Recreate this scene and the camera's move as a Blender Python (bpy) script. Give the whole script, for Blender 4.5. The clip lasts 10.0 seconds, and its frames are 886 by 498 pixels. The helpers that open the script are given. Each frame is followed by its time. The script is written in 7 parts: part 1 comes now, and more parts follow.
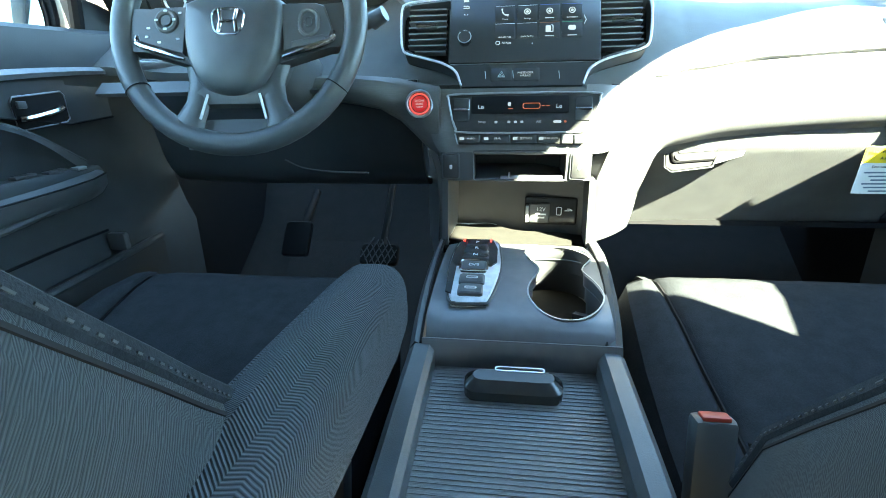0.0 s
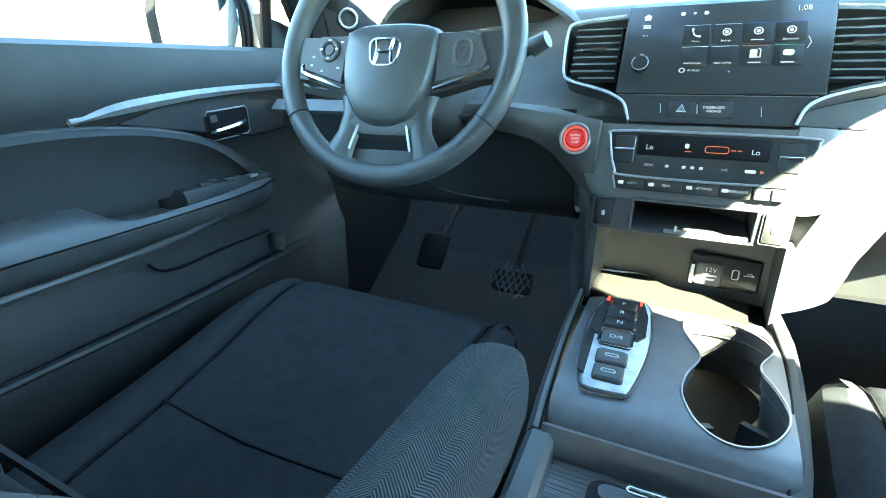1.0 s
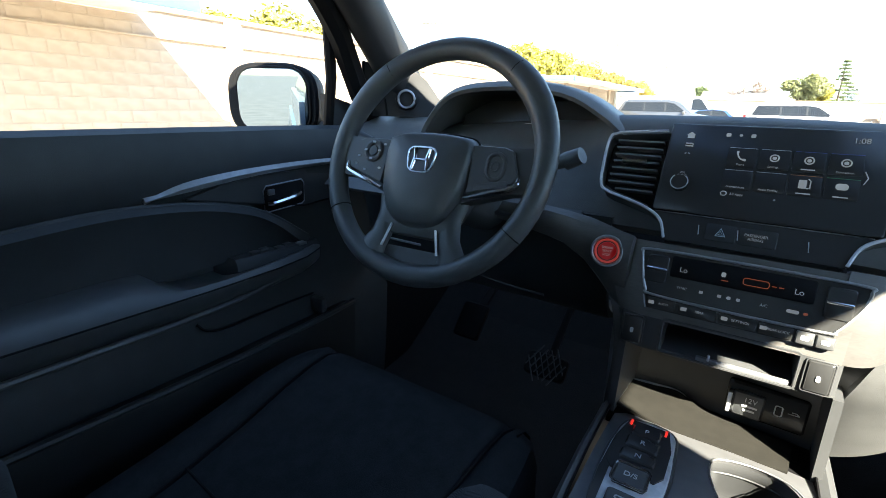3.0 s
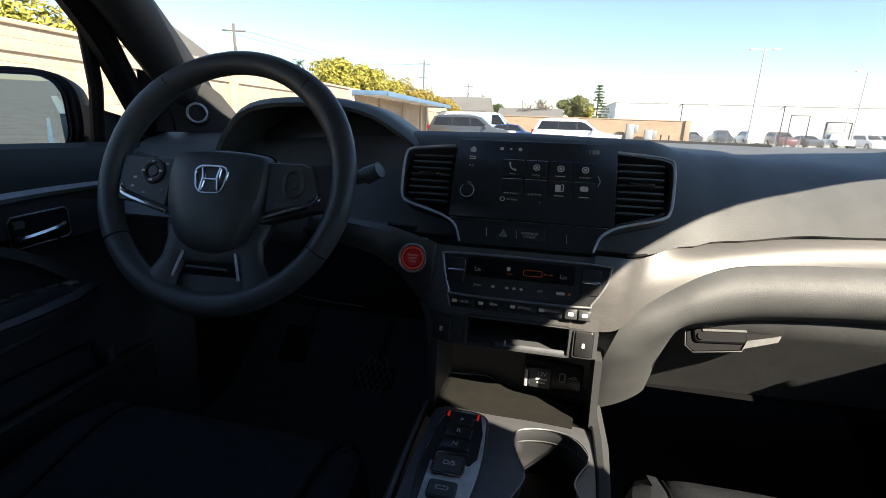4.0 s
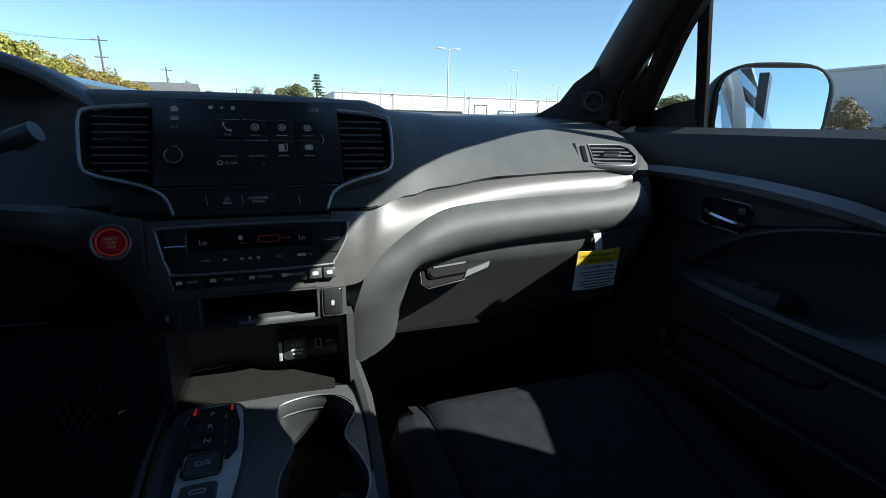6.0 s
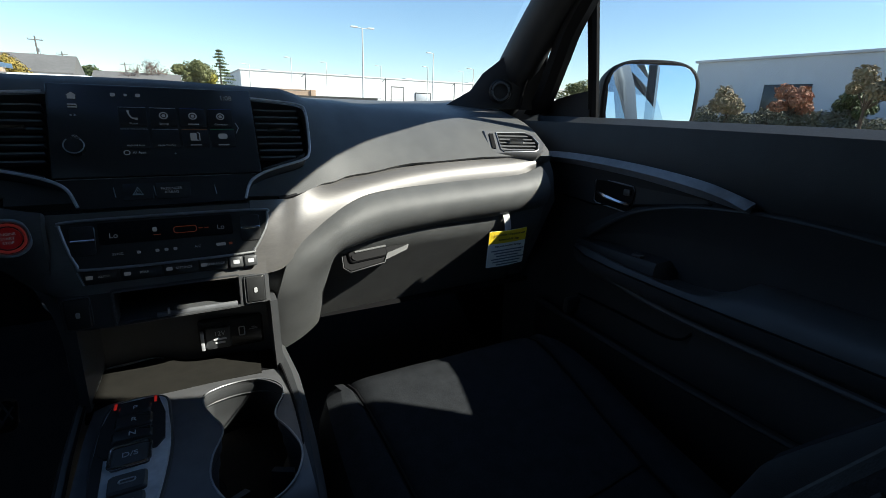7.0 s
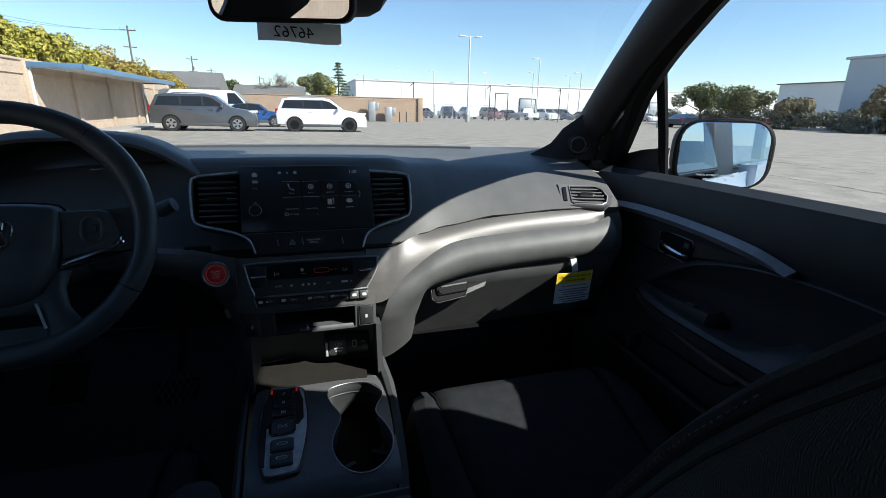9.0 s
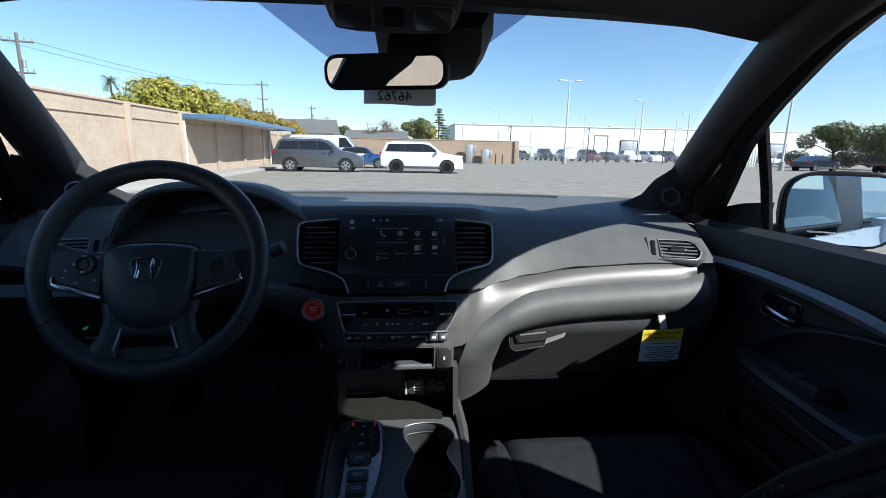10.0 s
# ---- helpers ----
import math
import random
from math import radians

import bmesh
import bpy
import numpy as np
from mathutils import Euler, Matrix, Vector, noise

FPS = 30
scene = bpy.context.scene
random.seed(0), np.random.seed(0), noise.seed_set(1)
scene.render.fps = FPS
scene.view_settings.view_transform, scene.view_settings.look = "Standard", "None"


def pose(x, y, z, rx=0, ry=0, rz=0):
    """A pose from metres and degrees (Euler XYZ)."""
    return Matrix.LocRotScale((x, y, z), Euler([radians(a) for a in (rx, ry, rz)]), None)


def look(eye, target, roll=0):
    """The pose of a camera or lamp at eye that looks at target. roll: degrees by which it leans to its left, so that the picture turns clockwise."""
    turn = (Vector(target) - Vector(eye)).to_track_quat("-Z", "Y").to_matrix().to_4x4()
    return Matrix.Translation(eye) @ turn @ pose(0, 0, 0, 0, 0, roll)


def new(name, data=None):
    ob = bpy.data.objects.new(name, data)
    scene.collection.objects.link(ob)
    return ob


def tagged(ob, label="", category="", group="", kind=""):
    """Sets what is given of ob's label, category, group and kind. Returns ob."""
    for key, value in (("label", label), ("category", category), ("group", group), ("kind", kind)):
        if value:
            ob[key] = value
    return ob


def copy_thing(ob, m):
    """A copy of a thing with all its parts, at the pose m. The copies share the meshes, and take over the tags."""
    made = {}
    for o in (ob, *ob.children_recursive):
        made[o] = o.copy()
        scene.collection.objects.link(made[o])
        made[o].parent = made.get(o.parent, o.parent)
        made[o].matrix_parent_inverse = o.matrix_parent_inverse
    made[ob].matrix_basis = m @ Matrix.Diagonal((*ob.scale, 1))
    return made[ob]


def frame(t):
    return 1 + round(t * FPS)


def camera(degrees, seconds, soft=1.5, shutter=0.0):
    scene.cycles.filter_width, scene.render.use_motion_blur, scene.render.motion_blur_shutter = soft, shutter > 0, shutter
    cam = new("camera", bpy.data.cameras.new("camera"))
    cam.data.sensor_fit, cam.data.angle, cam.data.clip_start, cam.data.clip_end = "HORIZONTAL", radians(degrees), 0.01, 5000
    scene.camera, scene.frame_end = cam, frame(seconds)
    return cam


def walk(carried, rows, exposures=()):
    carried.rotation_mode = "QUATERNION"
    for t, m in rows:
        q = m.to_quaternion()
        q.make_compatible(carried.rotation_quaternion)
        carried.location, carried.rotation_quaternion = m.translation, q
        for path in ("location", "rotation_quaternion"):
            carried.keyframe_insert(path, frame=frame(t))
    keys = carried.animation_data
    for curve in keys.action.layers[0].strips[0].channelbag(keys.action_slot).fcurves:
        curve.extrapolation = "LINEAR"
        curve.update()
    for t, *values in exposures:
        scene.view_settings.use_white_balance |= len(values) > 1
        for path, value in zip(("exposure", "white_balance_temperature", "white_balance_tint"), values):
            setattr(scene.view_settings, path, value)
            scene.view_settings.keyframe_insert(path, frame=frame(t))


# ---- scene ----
cam = camera(87.2, 10.0, 0.8)
PATH = [
    (0, (-0.008, 0.019, 1.079), (-0.261, 1.87, 0.365), -1.3),
    (0.5, (-0.014, 0.06, 1.097), (-0.566, 1.844, 0.381), -0.8),
    (1, (-0.023, 0.101, 1.128), (-0.837, 1.776, 0.397), -0.7),
    (1.5, (-0.029, 0.128, 1.155), (-1.054, 1.696, 0.454), -0.6),
    (2, (-0.022, 0.149, 1.186), (-1.168, 1.645, 0.517), -0.1),
    (2.2, (-0.02, 0.146, 1.195), (-1.189, 1.637, 0.556), 0.5),
    (3.3, (0.02, 0.143, 1.22), (-0.911, 1.819, 0.653), 1.8),
    (3.5, (0.026, 0.144, 1.22), (-0.779, 1.89, 0.671), 1.7),
    (4, (0.04, 0.147, 1.223), (-0.373, 2.035, 0.708), 2.0),
    (4.5, (0.045, 0.15, 1.21), (-0.032, 2.088, 0.723), 1.8),
    (5, (0.046, 0.155, 1.199), (0.251, 2.086, 0.719), 1.3),
    (5.5, (0.044, 0.153, 1.188), (0.488, 2.042, 0.701), 1.2),
    (6, (0.049, 0.148, 1.178), (0.695, 1.967, 0.653), 1.3),
    (6.2, (0.047, 0.145, 1.173), (0.773, 1.932, 0.644), 1.6),
    (7.3, (0.029, 0.08, 1.207), (1.019, 1.709, 0.602), 1.6),
    (7.5, (0.023, 0.061, 1.222), (1.03, 1.677, 0.61), 1.3),
    (8, (0.013, 0.017, 1.264), (0.974, 1.66, 0.649), 1.0),
    (8.5, (0.009, -0.022, 1.293), (0.807, 1.71, 0.692), 1.2),
    (9, (0.006, -0.05, 1.312), (0.57, 1.78, 0.738), 1.3),
    (9.5, (0.01, -0.069, 1.331), (0.345, 1.839, 0.832), 1.1),
    (10, (0.02, -0.085, 1.337), (0.207, 1.862, 0.92), 1.1),
]
EXPOSURES = [(0.0, 5.45, 7350, -12), (1.0, 5.75, 7400, -16), (1.5, 5.85, 7400, -17), (2.0, 5.5, 7700, -11), (2.2, 5.05, 7300, -5), (3.3, 2.7, 7300, 5), (3.5, 2.35, 7300, 6), (4.0, 1.65, 7500, 10), (4.5, 1.05, 6200, -1), (5.5, 0.95, 6000, 0), (7.3, 1.05, 6600, 5), (8.0, 1.05, 6700, 6), (9.0, 0.95, 6300, 6), (10.0, 0.9, 6000, 6)]
walk(cam, [(t, look(eye, target, roll)) for t, eye, target, roll in PATH], EXPOSURES)

# ---- daylight ----
TO_SUN = Vector((1.0, -0.79, 1.01)).normalized()
world = bpy.data.worlds.new("sky")
scene.world = world
world.use_nodes = True
wn = world.node_tree
sky = wn.nodes.new("ShaderNodeTexSky")
sky.sky_type = "NISHITA"
sky.sun_disc = False
sky.sun_elevation = math.asin(TO_SUN.z)
sky.sun_rotation = math.atan2(TO_SUN.x, TO_SUN.y)
sky.dust_density, sky.ozone_density, sky.air_density = 0.1, 4.0, 1.0
wn.links.new(sky.outputs[0], wn.nodes["Background"].inputs[0])
wn.nodes["Background"].inputs[1].default_value = 0.092
sun_lamp = bpy.data.lights.new("sun", "SUN")
sun_lamp.energy, sun_lamp.angle, sun_lamp.color = 4.5, radians(0.53), (1.0, 0.95, 0.87)
new("sun", sun_lamp).matrix_world = look(TO_SUN * 50, (0, 0, 0))

# ---- materials ----
def material(name, colour, rough=0.5, metal=0.0, second=None, scale=40.0, bump=0.0, bump_scale=None, relief=0.004, random_tone=0.0, coat=0.0, stretch=None, spec=0.5):
    m = bpy.data.materials.new(name)
    m.use_nodes = True
    n, l = m.node_tree.nodes, m.node_tree.links
    b = n["Principled BSDF"]
    b.inputs["Roughness"].default_value, b.inputs["Metallic"].default_value = rough, metal
    b.inputs["Base Color"].default_value = (*colour, 1)
    b.inputs["Coat Weight"].default_value = coat
    b.inputs["Specular IOR Level"].default_value = spec
    co = n.new("ShaderNodeTexCoord").outputs["Object"]
    if stretch:
        mp = n.new("ShaderNodeMapping")
        mp.inputs["Scale"].default_value = stretch
        l.new(co, mp.inputs[0])
        co = mp.outputs[0]
    if second or random_tone:
        mix = n.new("ShaderNodeMix")
        mix.data_type = "RGBA"
        mix.inputs[6].default_value = (*colour, 1)
        mix.inputs[7].default_value = (*(second or [c * 0.7 for c in colour]), 1)
        fine = n.new("ShaderNodeTexNoise")
        fine.inputs["Scale"].default_value, fine.inputs["Detail"].default_value = scale, 6
        broad = n.new("ShaderNodeTexNoise")
        broad.inputs["Scale"].default_value, broad.inputs["Detail"].default_value = scale / 9, 3
        l.new(co, fine.inputs["Vector"]), l.new(co, broad.inputs["Vector"])
        add = n.new("ShaderNodeMath")
        add.operation = "MULTIPLY_ADD"
        add.inputs[1].default_value = 0.5
        l.new(fine.outputs[0], add.inputs[0])
        half = n.new("ShaderNodeMath")
        half.operation = "MULTIPLY"
        half.inputs[1].default_value = 0.5
        l.new(broad.outputs[0], half.inputs[0]), l.new(half.outputs[0], add.inputs[2])
        ramp = n.new("ShaderNodeMapRange")
        ramp.inputs[1].default_value, ramp.inputs[2].default_value = 0.35, 0.65
        l.new(add.outputs[0], ramp.inputs[0])
        fac = ramp.outputs[0]
        if random_tone:
            info = n.new("ShaderNodeObjectInfo")
            isl = n.new("ShaderNodeNewGeometry")
            s1 = n.new("ShaderNodeMath")
            s1.operation = "ADD"
            l.new(info.outputs["Random"], s1.inputs[0]), l.new(isl.outputs["Random Per Island"], s1.inputs[1])
            s2 = n.new("ShaderNodeMath")
            s2.operation = "FRACT"
            l.new(s1.outputs[0], s2.inputs[0])
            s3 = n.new("ShaderNodeMix")
            s3.inputs[0].default_value = random_tone
            l.new(fac, s3.inputs[2]), l.new(s2.outputs[0], s3.inputs[3])
            fac = s3.outputs[0]
        l.new(fac, mix.inputs[0]), l.new(mix.outputs[2], b.inputs["Base Color"])
    if bump:
        t = n.new("ShaderNodeTexNoise")
        t.inputs["Scale"].default_value, t.inputs["Detail"].default_value = bump_scale or scale * 4, 4
        l.new(co, t.inputs["Vector"])
        bp = n.new("ShaderNodeBump")
        bp.inputs["Strength"].default_value, bp.inputs["Distance"].default_value = bump, relief
        l.new(t.outputs[0], bp.inputs["Height"]), l.new(bp.outputs[0], b.inputs["Normal"])
    return m


def glass_material(name, tint=(0.95, 0.97, 0.97), shine=0.04):
    m = bpy.data.materials.new(name)
    m.use_nodes = True
    n, l = m.node_tree.nodes, m.node_tree.links
    n.remove(n["Principled BSDF"])
    clear, gloss, mix = (n.new("ShaderNode" + k) for k in ("BsdfTransparent", "BsdfGlossy", "MixShader"))
    lw = n.new("ShaderNodeLayerWeight")
    lw.inputs["Blend"].default_value = 0.5
    p5, ma = n.new("ShaderNodeMath"), n.new("ShaderNodeMath")
    p5.operation, ma.operation = "POWER", "MULTIPLY_ADD"
    p5.inputs[1].default_value = 5.0
    ma.inputs[1].default_value, ma.inputs[2].default_value = 0.75, shine
    l.new(lw.outputs["Facing"], p5.inputs[0]), l.new(p5.outputs[0], ma.inputs[0]), l.new(ma.outputs[0], mix.inputs[0])
    clear.inputs[0].default_value = (*tint, 1)
    gloss.inputs["Roughness"].default_value = 0.02
    l.new(clear.outputs[0], mix.inputs[1]), l.new(gloss.outputs[0], mix.inputs[2])
    l.new(mix.outputs[0], n["Material Output"].inputs[0])
    return m


def glow_material(name, colour, strength):
    m = bpy.data.materials.new(name)
    m.use_nodes = True
    b = m.node_tree.nodes["Principled BSDF"]
    b.inputs["Base Color"].default_value = (*[c * 0.3 for c in colour], 1)
    b.inputs["Emission Color"].default_value, b.inputs["Emission Strength"].default_value = (*colour, 1), strength
    return m


def woven_material(name, colour, second, freq, herring=0.0, strength=0.6, block=0.0, waver=1.5):
    """Cloth with diagonal ribs; herring and block flip their slant from band to band."""
    m = bpy.data.materials.new(name)
    m.use_nodes = True
    n, l = m.node_tree.nodes, m.node_tree.links
    b = n["Principled BSDF"]
    b.inputs["Roughness"].default_value = 0.95
    b.inputs["Sheen Weight"].default_value = 0.04
    b.inputs["Specular IOR Level"].default_value = 0.15
    co = n.new("ShaderNodeTexCoord").outputs["Object"]
    sep = n.new("ShaderNodeSeparateXYZ")
    l.new(co, sep.inputs[0])

    def calc(op, a, bb=None, c=None):
        k = n.new("ShaderNodeMath")
        k.operation = op
        for i, v in enumerate((a, bb, c)):
            if v is None:
                continue
            if isinstance(v, (int, float)):
                k.inputs[i].default_value = v
            else:
                l.new(v, k.inputs[i])
        return k.outputs[0]

    along = calc("ADD", calc("MULTIPLY", sep.outputs["Y"], 1.0), calc("MULTIPLY", sep.outputs["Z"], -1.0))
    across = calc("ADD", sep.outputs["X"], calc("MULTIPLY", sep.outputs["Z"], 0.35))
    if herring:
        tri = calc("PINGPONG", across, herring)
    else:
        tri = across
    if block:
        along = calc("PINGPONG", along, block)
    wob = n.new("ShaderNodeTexNoise")
    wob.inputs["Scale"].default_value = 60
    l.new(co, wob.inputs["Vector"])
    phase = calc("ADD", calc("MULTIPLY", calc("ADD", along, calc("MULTIPLY", tri, 1.0)), freq), calc("MULTIPLY", wob.outputs[0], waver))
    rib = calc("MULTIPLY_ADD", calc("SINE", phase), 0.5, 0.5)
    mix = n.new("ShaderNodeMix")
    mix.data_type = "RGBA"
    mix.inputs[6].default_value, mix.inputs[7].default_value = (*colour, 1), (*second, 1)
    l.new(rib, mix.inputs[0]), l.new(mix.outputs[2], b.inputs["Base Color"])
    bp = n.new("ShaderNodeBump")
    bp.inputs["Strength"].default_value, bp.inputs["Distance"].default_value = strength, 0.002
    l.new(rib, bp.inputs["Height"]), l.new(bp.outputs[0], b.inputs["Normal"])
    return m


def block_material(name, colour, second):
    """Concrete block face with rough-split grain and stains."""
    return material(name, colour, 0.95, second=second, scale=9, bump=0.5, bump_scale=60, random_tone=0.22)


SOFT = material("soft_dash_plastic", (0.120, 0.123, 0.123), 0.46, second=(0.092, 0.095, 0.096), scale=30, bump=0.4, bump_scale=760, relief=0.0012, spec=0.3)
HARD = material("hard_black_plastic", (0.080, 0.083, 0.087), 0.42, second=(0.064, 0.067, 0.070), scale=25, bump=0.25, bump_scale=700, relief=0.0006, spec=0.4)
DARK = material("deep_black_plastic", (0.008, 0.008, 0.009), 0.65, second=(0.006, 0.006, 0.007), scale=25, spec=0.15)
PILLAR = material("pillar_trim_plastic", (0.026, 0.027, 0.030), 0.6, second=(0.020, 0.021, 0.023), scale=25, bump=0.3, bump_scale=700, relief=0.0006, spec=0.35)
DOORM = material("door_panel_plastic", (0.038, 0.042, 0.046), 0.5, second=(0.027, 0.030, 0.033), scale=20, bump=0.35, bump_scale=700, relief=0.0008, spec=0.35)
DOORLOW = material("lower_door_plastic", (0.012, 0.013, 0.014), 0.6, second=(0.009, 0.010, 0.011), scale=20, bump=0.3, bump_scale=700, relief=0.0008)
LEATHER = material("wheel_leather", (0.072, 0.077, 0.081), 0.38, second=(0.056, 0.060, 0.064), scale=40, bump=0.35, bump_scale=800, relief=0.0006)
TRIM = material("brushed_grey_trim", (0.150, 0.145, 0.140), 0.42, metal=0.35, second=(0.120, 0.116, 0.112), scale=60, stretch=(1, 12, 12))
DECK = material("console_satin_trim", (0.16, 0.163, 0.170), 0.40, metal=0.25, second=(0.125, 0.128, 0.135), scale=60)
CHROME = material("satin_chrome", (0.72, 0.73, 0.74), 0.18, metal=1.0, second=(0.6, 0.61, 0.62), scale=90)
GLOSS = material("piano_black", (0.040, 0.041, 0.042), 0.24, second=(0.034, 0.035, 0.036), scale=10, spec=0.45)
SLAT = material("vent_slat_plastic", (0.13, 0.133, 0.137), 0.4, second=(0.10, 0.102, 0.106), scale=60)
RUBBER = material("rubber_mat", (0.019, 0.018, 0.015), 0.8, second=(0.013, 0.0125, 0.0105), scale=60, bump=0.3, bump_scale=500, relief=0.0006, spec=0.25)
LID = material("ribbed_lid_plastic", (0.165, 0.172, 0.178), 0.45, second=(0.115, 0.121, 0.126), scale=50, stretch=(1, 14, 1), bump=0.5, bump_scale=110, relief=0.001)
CLOTH = material("plain_seat_cloth", (0.0180, 0.0200, 0.0228), 0.95, second=(0.028, 0.031, 0.035), scale=420, bump=0.5, bump_scale=900, relief=0.0012, spec=0.12)
HERRING = woven_material("herringbone_seat_cloth", (0.022, 0.026, 0.030), (0.072, 0.083, 0.094), 2400, 0.018, 0.7, 0.0, 4.5)
WEAVE = woven_material("coarse_seat_cloth", (0.027, 0.030, 0.032), (0.046, 0.051, 0.053), 3600, 0.0030, 0.4, 0.0045, 4.0)
STITCH = material("pale_stitching", (0.055, 0.058, 0.062), 0.8, second=(0.035, 0.038, 0.041), scale=300)
HEADLINER = material("headliner_cloth", (0.06, 0.06, 0.064), 0.95, second=(0.048, 0.048, 0.052), scale=200, bump=0.3)
CARPET = material("floor_carpet", (0.012, 0.012, 0.013), 1.0, second=(0.02, 0.02, 0.02), scale=300, bump=0.6, bump_scale=500)
WHITEINK = material("white_ink", (0.5, 0.51, 0.53), 0.5, second=(0.65, 0.66, 0.68), scale=50)
REDBTN = glow_material("red_lit_plastic", (0.60, 0.008, 0.015), 0.015)
REDRING = glow_material("red_ring_plastic", (0.80, 0.10, 0.09), 0.026)
REDLAMP = glow_material("red_lamp", (1.0, 0.04, 0.03), 0.10)
AMBER = glow_material("amber_lamp", (1.0, 0.22, 0.08), 0.014)
DISPLAY = glow_material("display_ink", (0.8, 0.85, 0.9), 0.018)
BLUEINK = glow_material("blue_display_ink", (0.12, 0.2, 0.7), 0.012)
AMBERINK = glow_material("amber_display_ink", (0.8, 0.35, 0.1), 0.008)
GREENINK = glow_material("green_display_ink", (0.15, 0.6, 0.3), 0.008)
TILE = glow_material("display_tile", (0.03, 0.033, 0.036), 0.006)
GREENLED = glow_material("green_led", (0.1, 1.0, 0.2), 0.05)
GLASS = glass_material("window_glass")
PRIVACY = glass_material("tinted_rear_glass", (0.8, 0.8, 0.8), 0.08)
DOORTRIM = material("door_satin_trim", (0.30, 0.31, 0.33), 0.34, metal=0.3, second=(0.21, 0.22, 0.235), scale=80)
SATIN = material("bright_satin_trim", (0.72, 0.74, 0.77), 0.28, metal=0.0, second=(0.42, 0.44, 0.47), scale=80)
BLUEMIRROR = material("blue_tinted_mirror_silver", (0.56, 0.70, 0.86), 0.01, metal=1.0)
# silver darkened so the driver's mirror shows a dimmer reflection of the bright lot
DIMMIRROR = material("darkened_mirror_silver", (0.24, 0.30, 0.35), 0.01, metal=1.0)
MIRROR = material("mirror_silver", (0.82, 0.85, 0.88), 0.01, metal=1.0)
PAPER = material("paper", (0.8, 0.8, 0.78), 0.8, second=(0.72, 0.72, 0.7), scale=60)
YELLOW = material("yellow_print", (0.85, 0.62, 0.02), 0.7, second=(0.75, 0.55, 0.02), scale=60)
BLUEPRINT = material("blue_grey_print", (0.12, 0.16, 0.22), 0.7, second=(0.16, 0.2, 0.26), scale=60)
INK = material("black_ink", (0.02, 0.02, 0.025), 0.7, second=(0.03, 0.03, 0.03), scale=60)
WHITECAR = material("white_car_paint", (0.8, 0.81, 0.82), 0.25, second=(0.74, 0.75, 0.76), scale=3, coat=0.8)
GREYCAR = material("grey_car_paint", (0.10, 0.105, 0.115), 0.3, metal=0.5, second=(0.085, 0.09, 0.1), scale=3, coat=0.8)
BLUECAR = material("blue_car_paint", (0.02, 0.09, 0.28), 0.3, metal=0.3, second=(0.02, 0.07, 0.22), scale=3, coat=0.8)
NAVYCAR = material("navy_car_paint", (0.02, 0.03, 0.055), 0.3, metal=0.3, second=(0.015, 0.022, 0.045), scale=3, coat=0.8)
REDCAR = material("maroon_car_paint", (0.12, 0.02, 0.02), 0.3, second=(0.1, 0.015, 0.015), scale=3, coat=0.8)
CARGLASS = material("dark_car_glass", (0.012, 0.014, 0.016), 0.06, second=(0.016, 0.018, 0.02), scale=2)
TYRE = material("tyre_rubber", (0.015, 0.015, 0.016), 0.85, second=(0.022, 0.022, 0.022), scale=40, bump=0.3)
ALLOY = material("alloy_wheel", (0.5, 0.5, 0.52), 0.3, metal=0.9, second=(0.4, 0.4, 0.42), scale=30)
TAIL = material("red_tail_lamp", (0.35, 0.01, 0.01), 0.2, second=(0.28, 0.01, 0.01), scale=20)
LAMP = material("clear_lamp", (0.6, 0.62, 0.64), 0.1, second=(0.5, 0.5, 0.52), scale=20)
ASPHALT = material("worn_asphalt", (0.335, 0.303, 0.258), 0.95, second=(0.175, 0.160, 0.138), scale=14, bump=0.8, bump_scale=45)
CONCRETE = material("pale_concrete", (0.42, 0.40, 0.37), 0.95, second=(0.33, 0.31, 0.285), scale=3, bump=0.3, bump_scale=60)
BLOCK = block_material("tan_block", (0.50, 0.40, 0.31), (0.37, 0.285, 0.215))
MORTAR = material("block_mortar", (0.46, 0.37, 0.29), 1.0, second=(0.36, 0.285, 0.22), scale=20, bump=0.3)
BRICKFAR = block_material("far_tan_block", (0.42, 0.31, 0.22), (0.3, 0.21, 0.15))
BLUEROOF = material("blue_painted_metal", (0.10, 0.19, 0.30), 0.5, second=(0.08, 0.15, 0.24), scale=5)
WHITEWALL = material("white_stucco", (0.78, 0.78, 0.76), 0.9, second=(0.70, 0.70, 0.68), scale=1.5, bump=0.2)
GREYWALL = material("blue_grey_stucco", (0.60, 0.62, 0.65), 0.9, second=(0.53, 0.55, 0.58), scale=1.0, bump=0.2)
ROOFING = material("grey_shingle", (0.17, 0.165, 0.16), 0.95, second=(0.13, 0.125, 0.12), scale=3, bump=0.4)
METAL = material("galvanised_metal", (0.42, 0.43, 0.44), 0.45, metal=0.7, second=(0.34, 0.35, 0.36), scale=20)
WHITEMETAL = material("white_painted_metal", (0.68, 0.68, 0.66), 0.5, second=(0.58, 0.58, 0.56), scale=6)
POLEWOOD = material("utility_pole_wood", (0.17, 0.15, 0.135), 0.9, second=(0.12, 0.105, 0.095), scale=10, stretch=(5, 5, 0.5))
BARK = material("bark", (0.11, 0.08, 0.055), 0.95, second=(0.07, 0.05, 0.035), scale=20, bump=0.6)
LEAF_Y = material("yellow_green_leaves", (0.40, 0.34, 0.05), 0.6, second=(0.20, 0.20, 0.03), scale=2, random_tone=0.85)
LEAF_O = material("orange_green_leaves", (0.38, 0.26, 0.05), 0.6, second=(0.20, 0.17, 0.03), scale=2, random_tone=0.85)
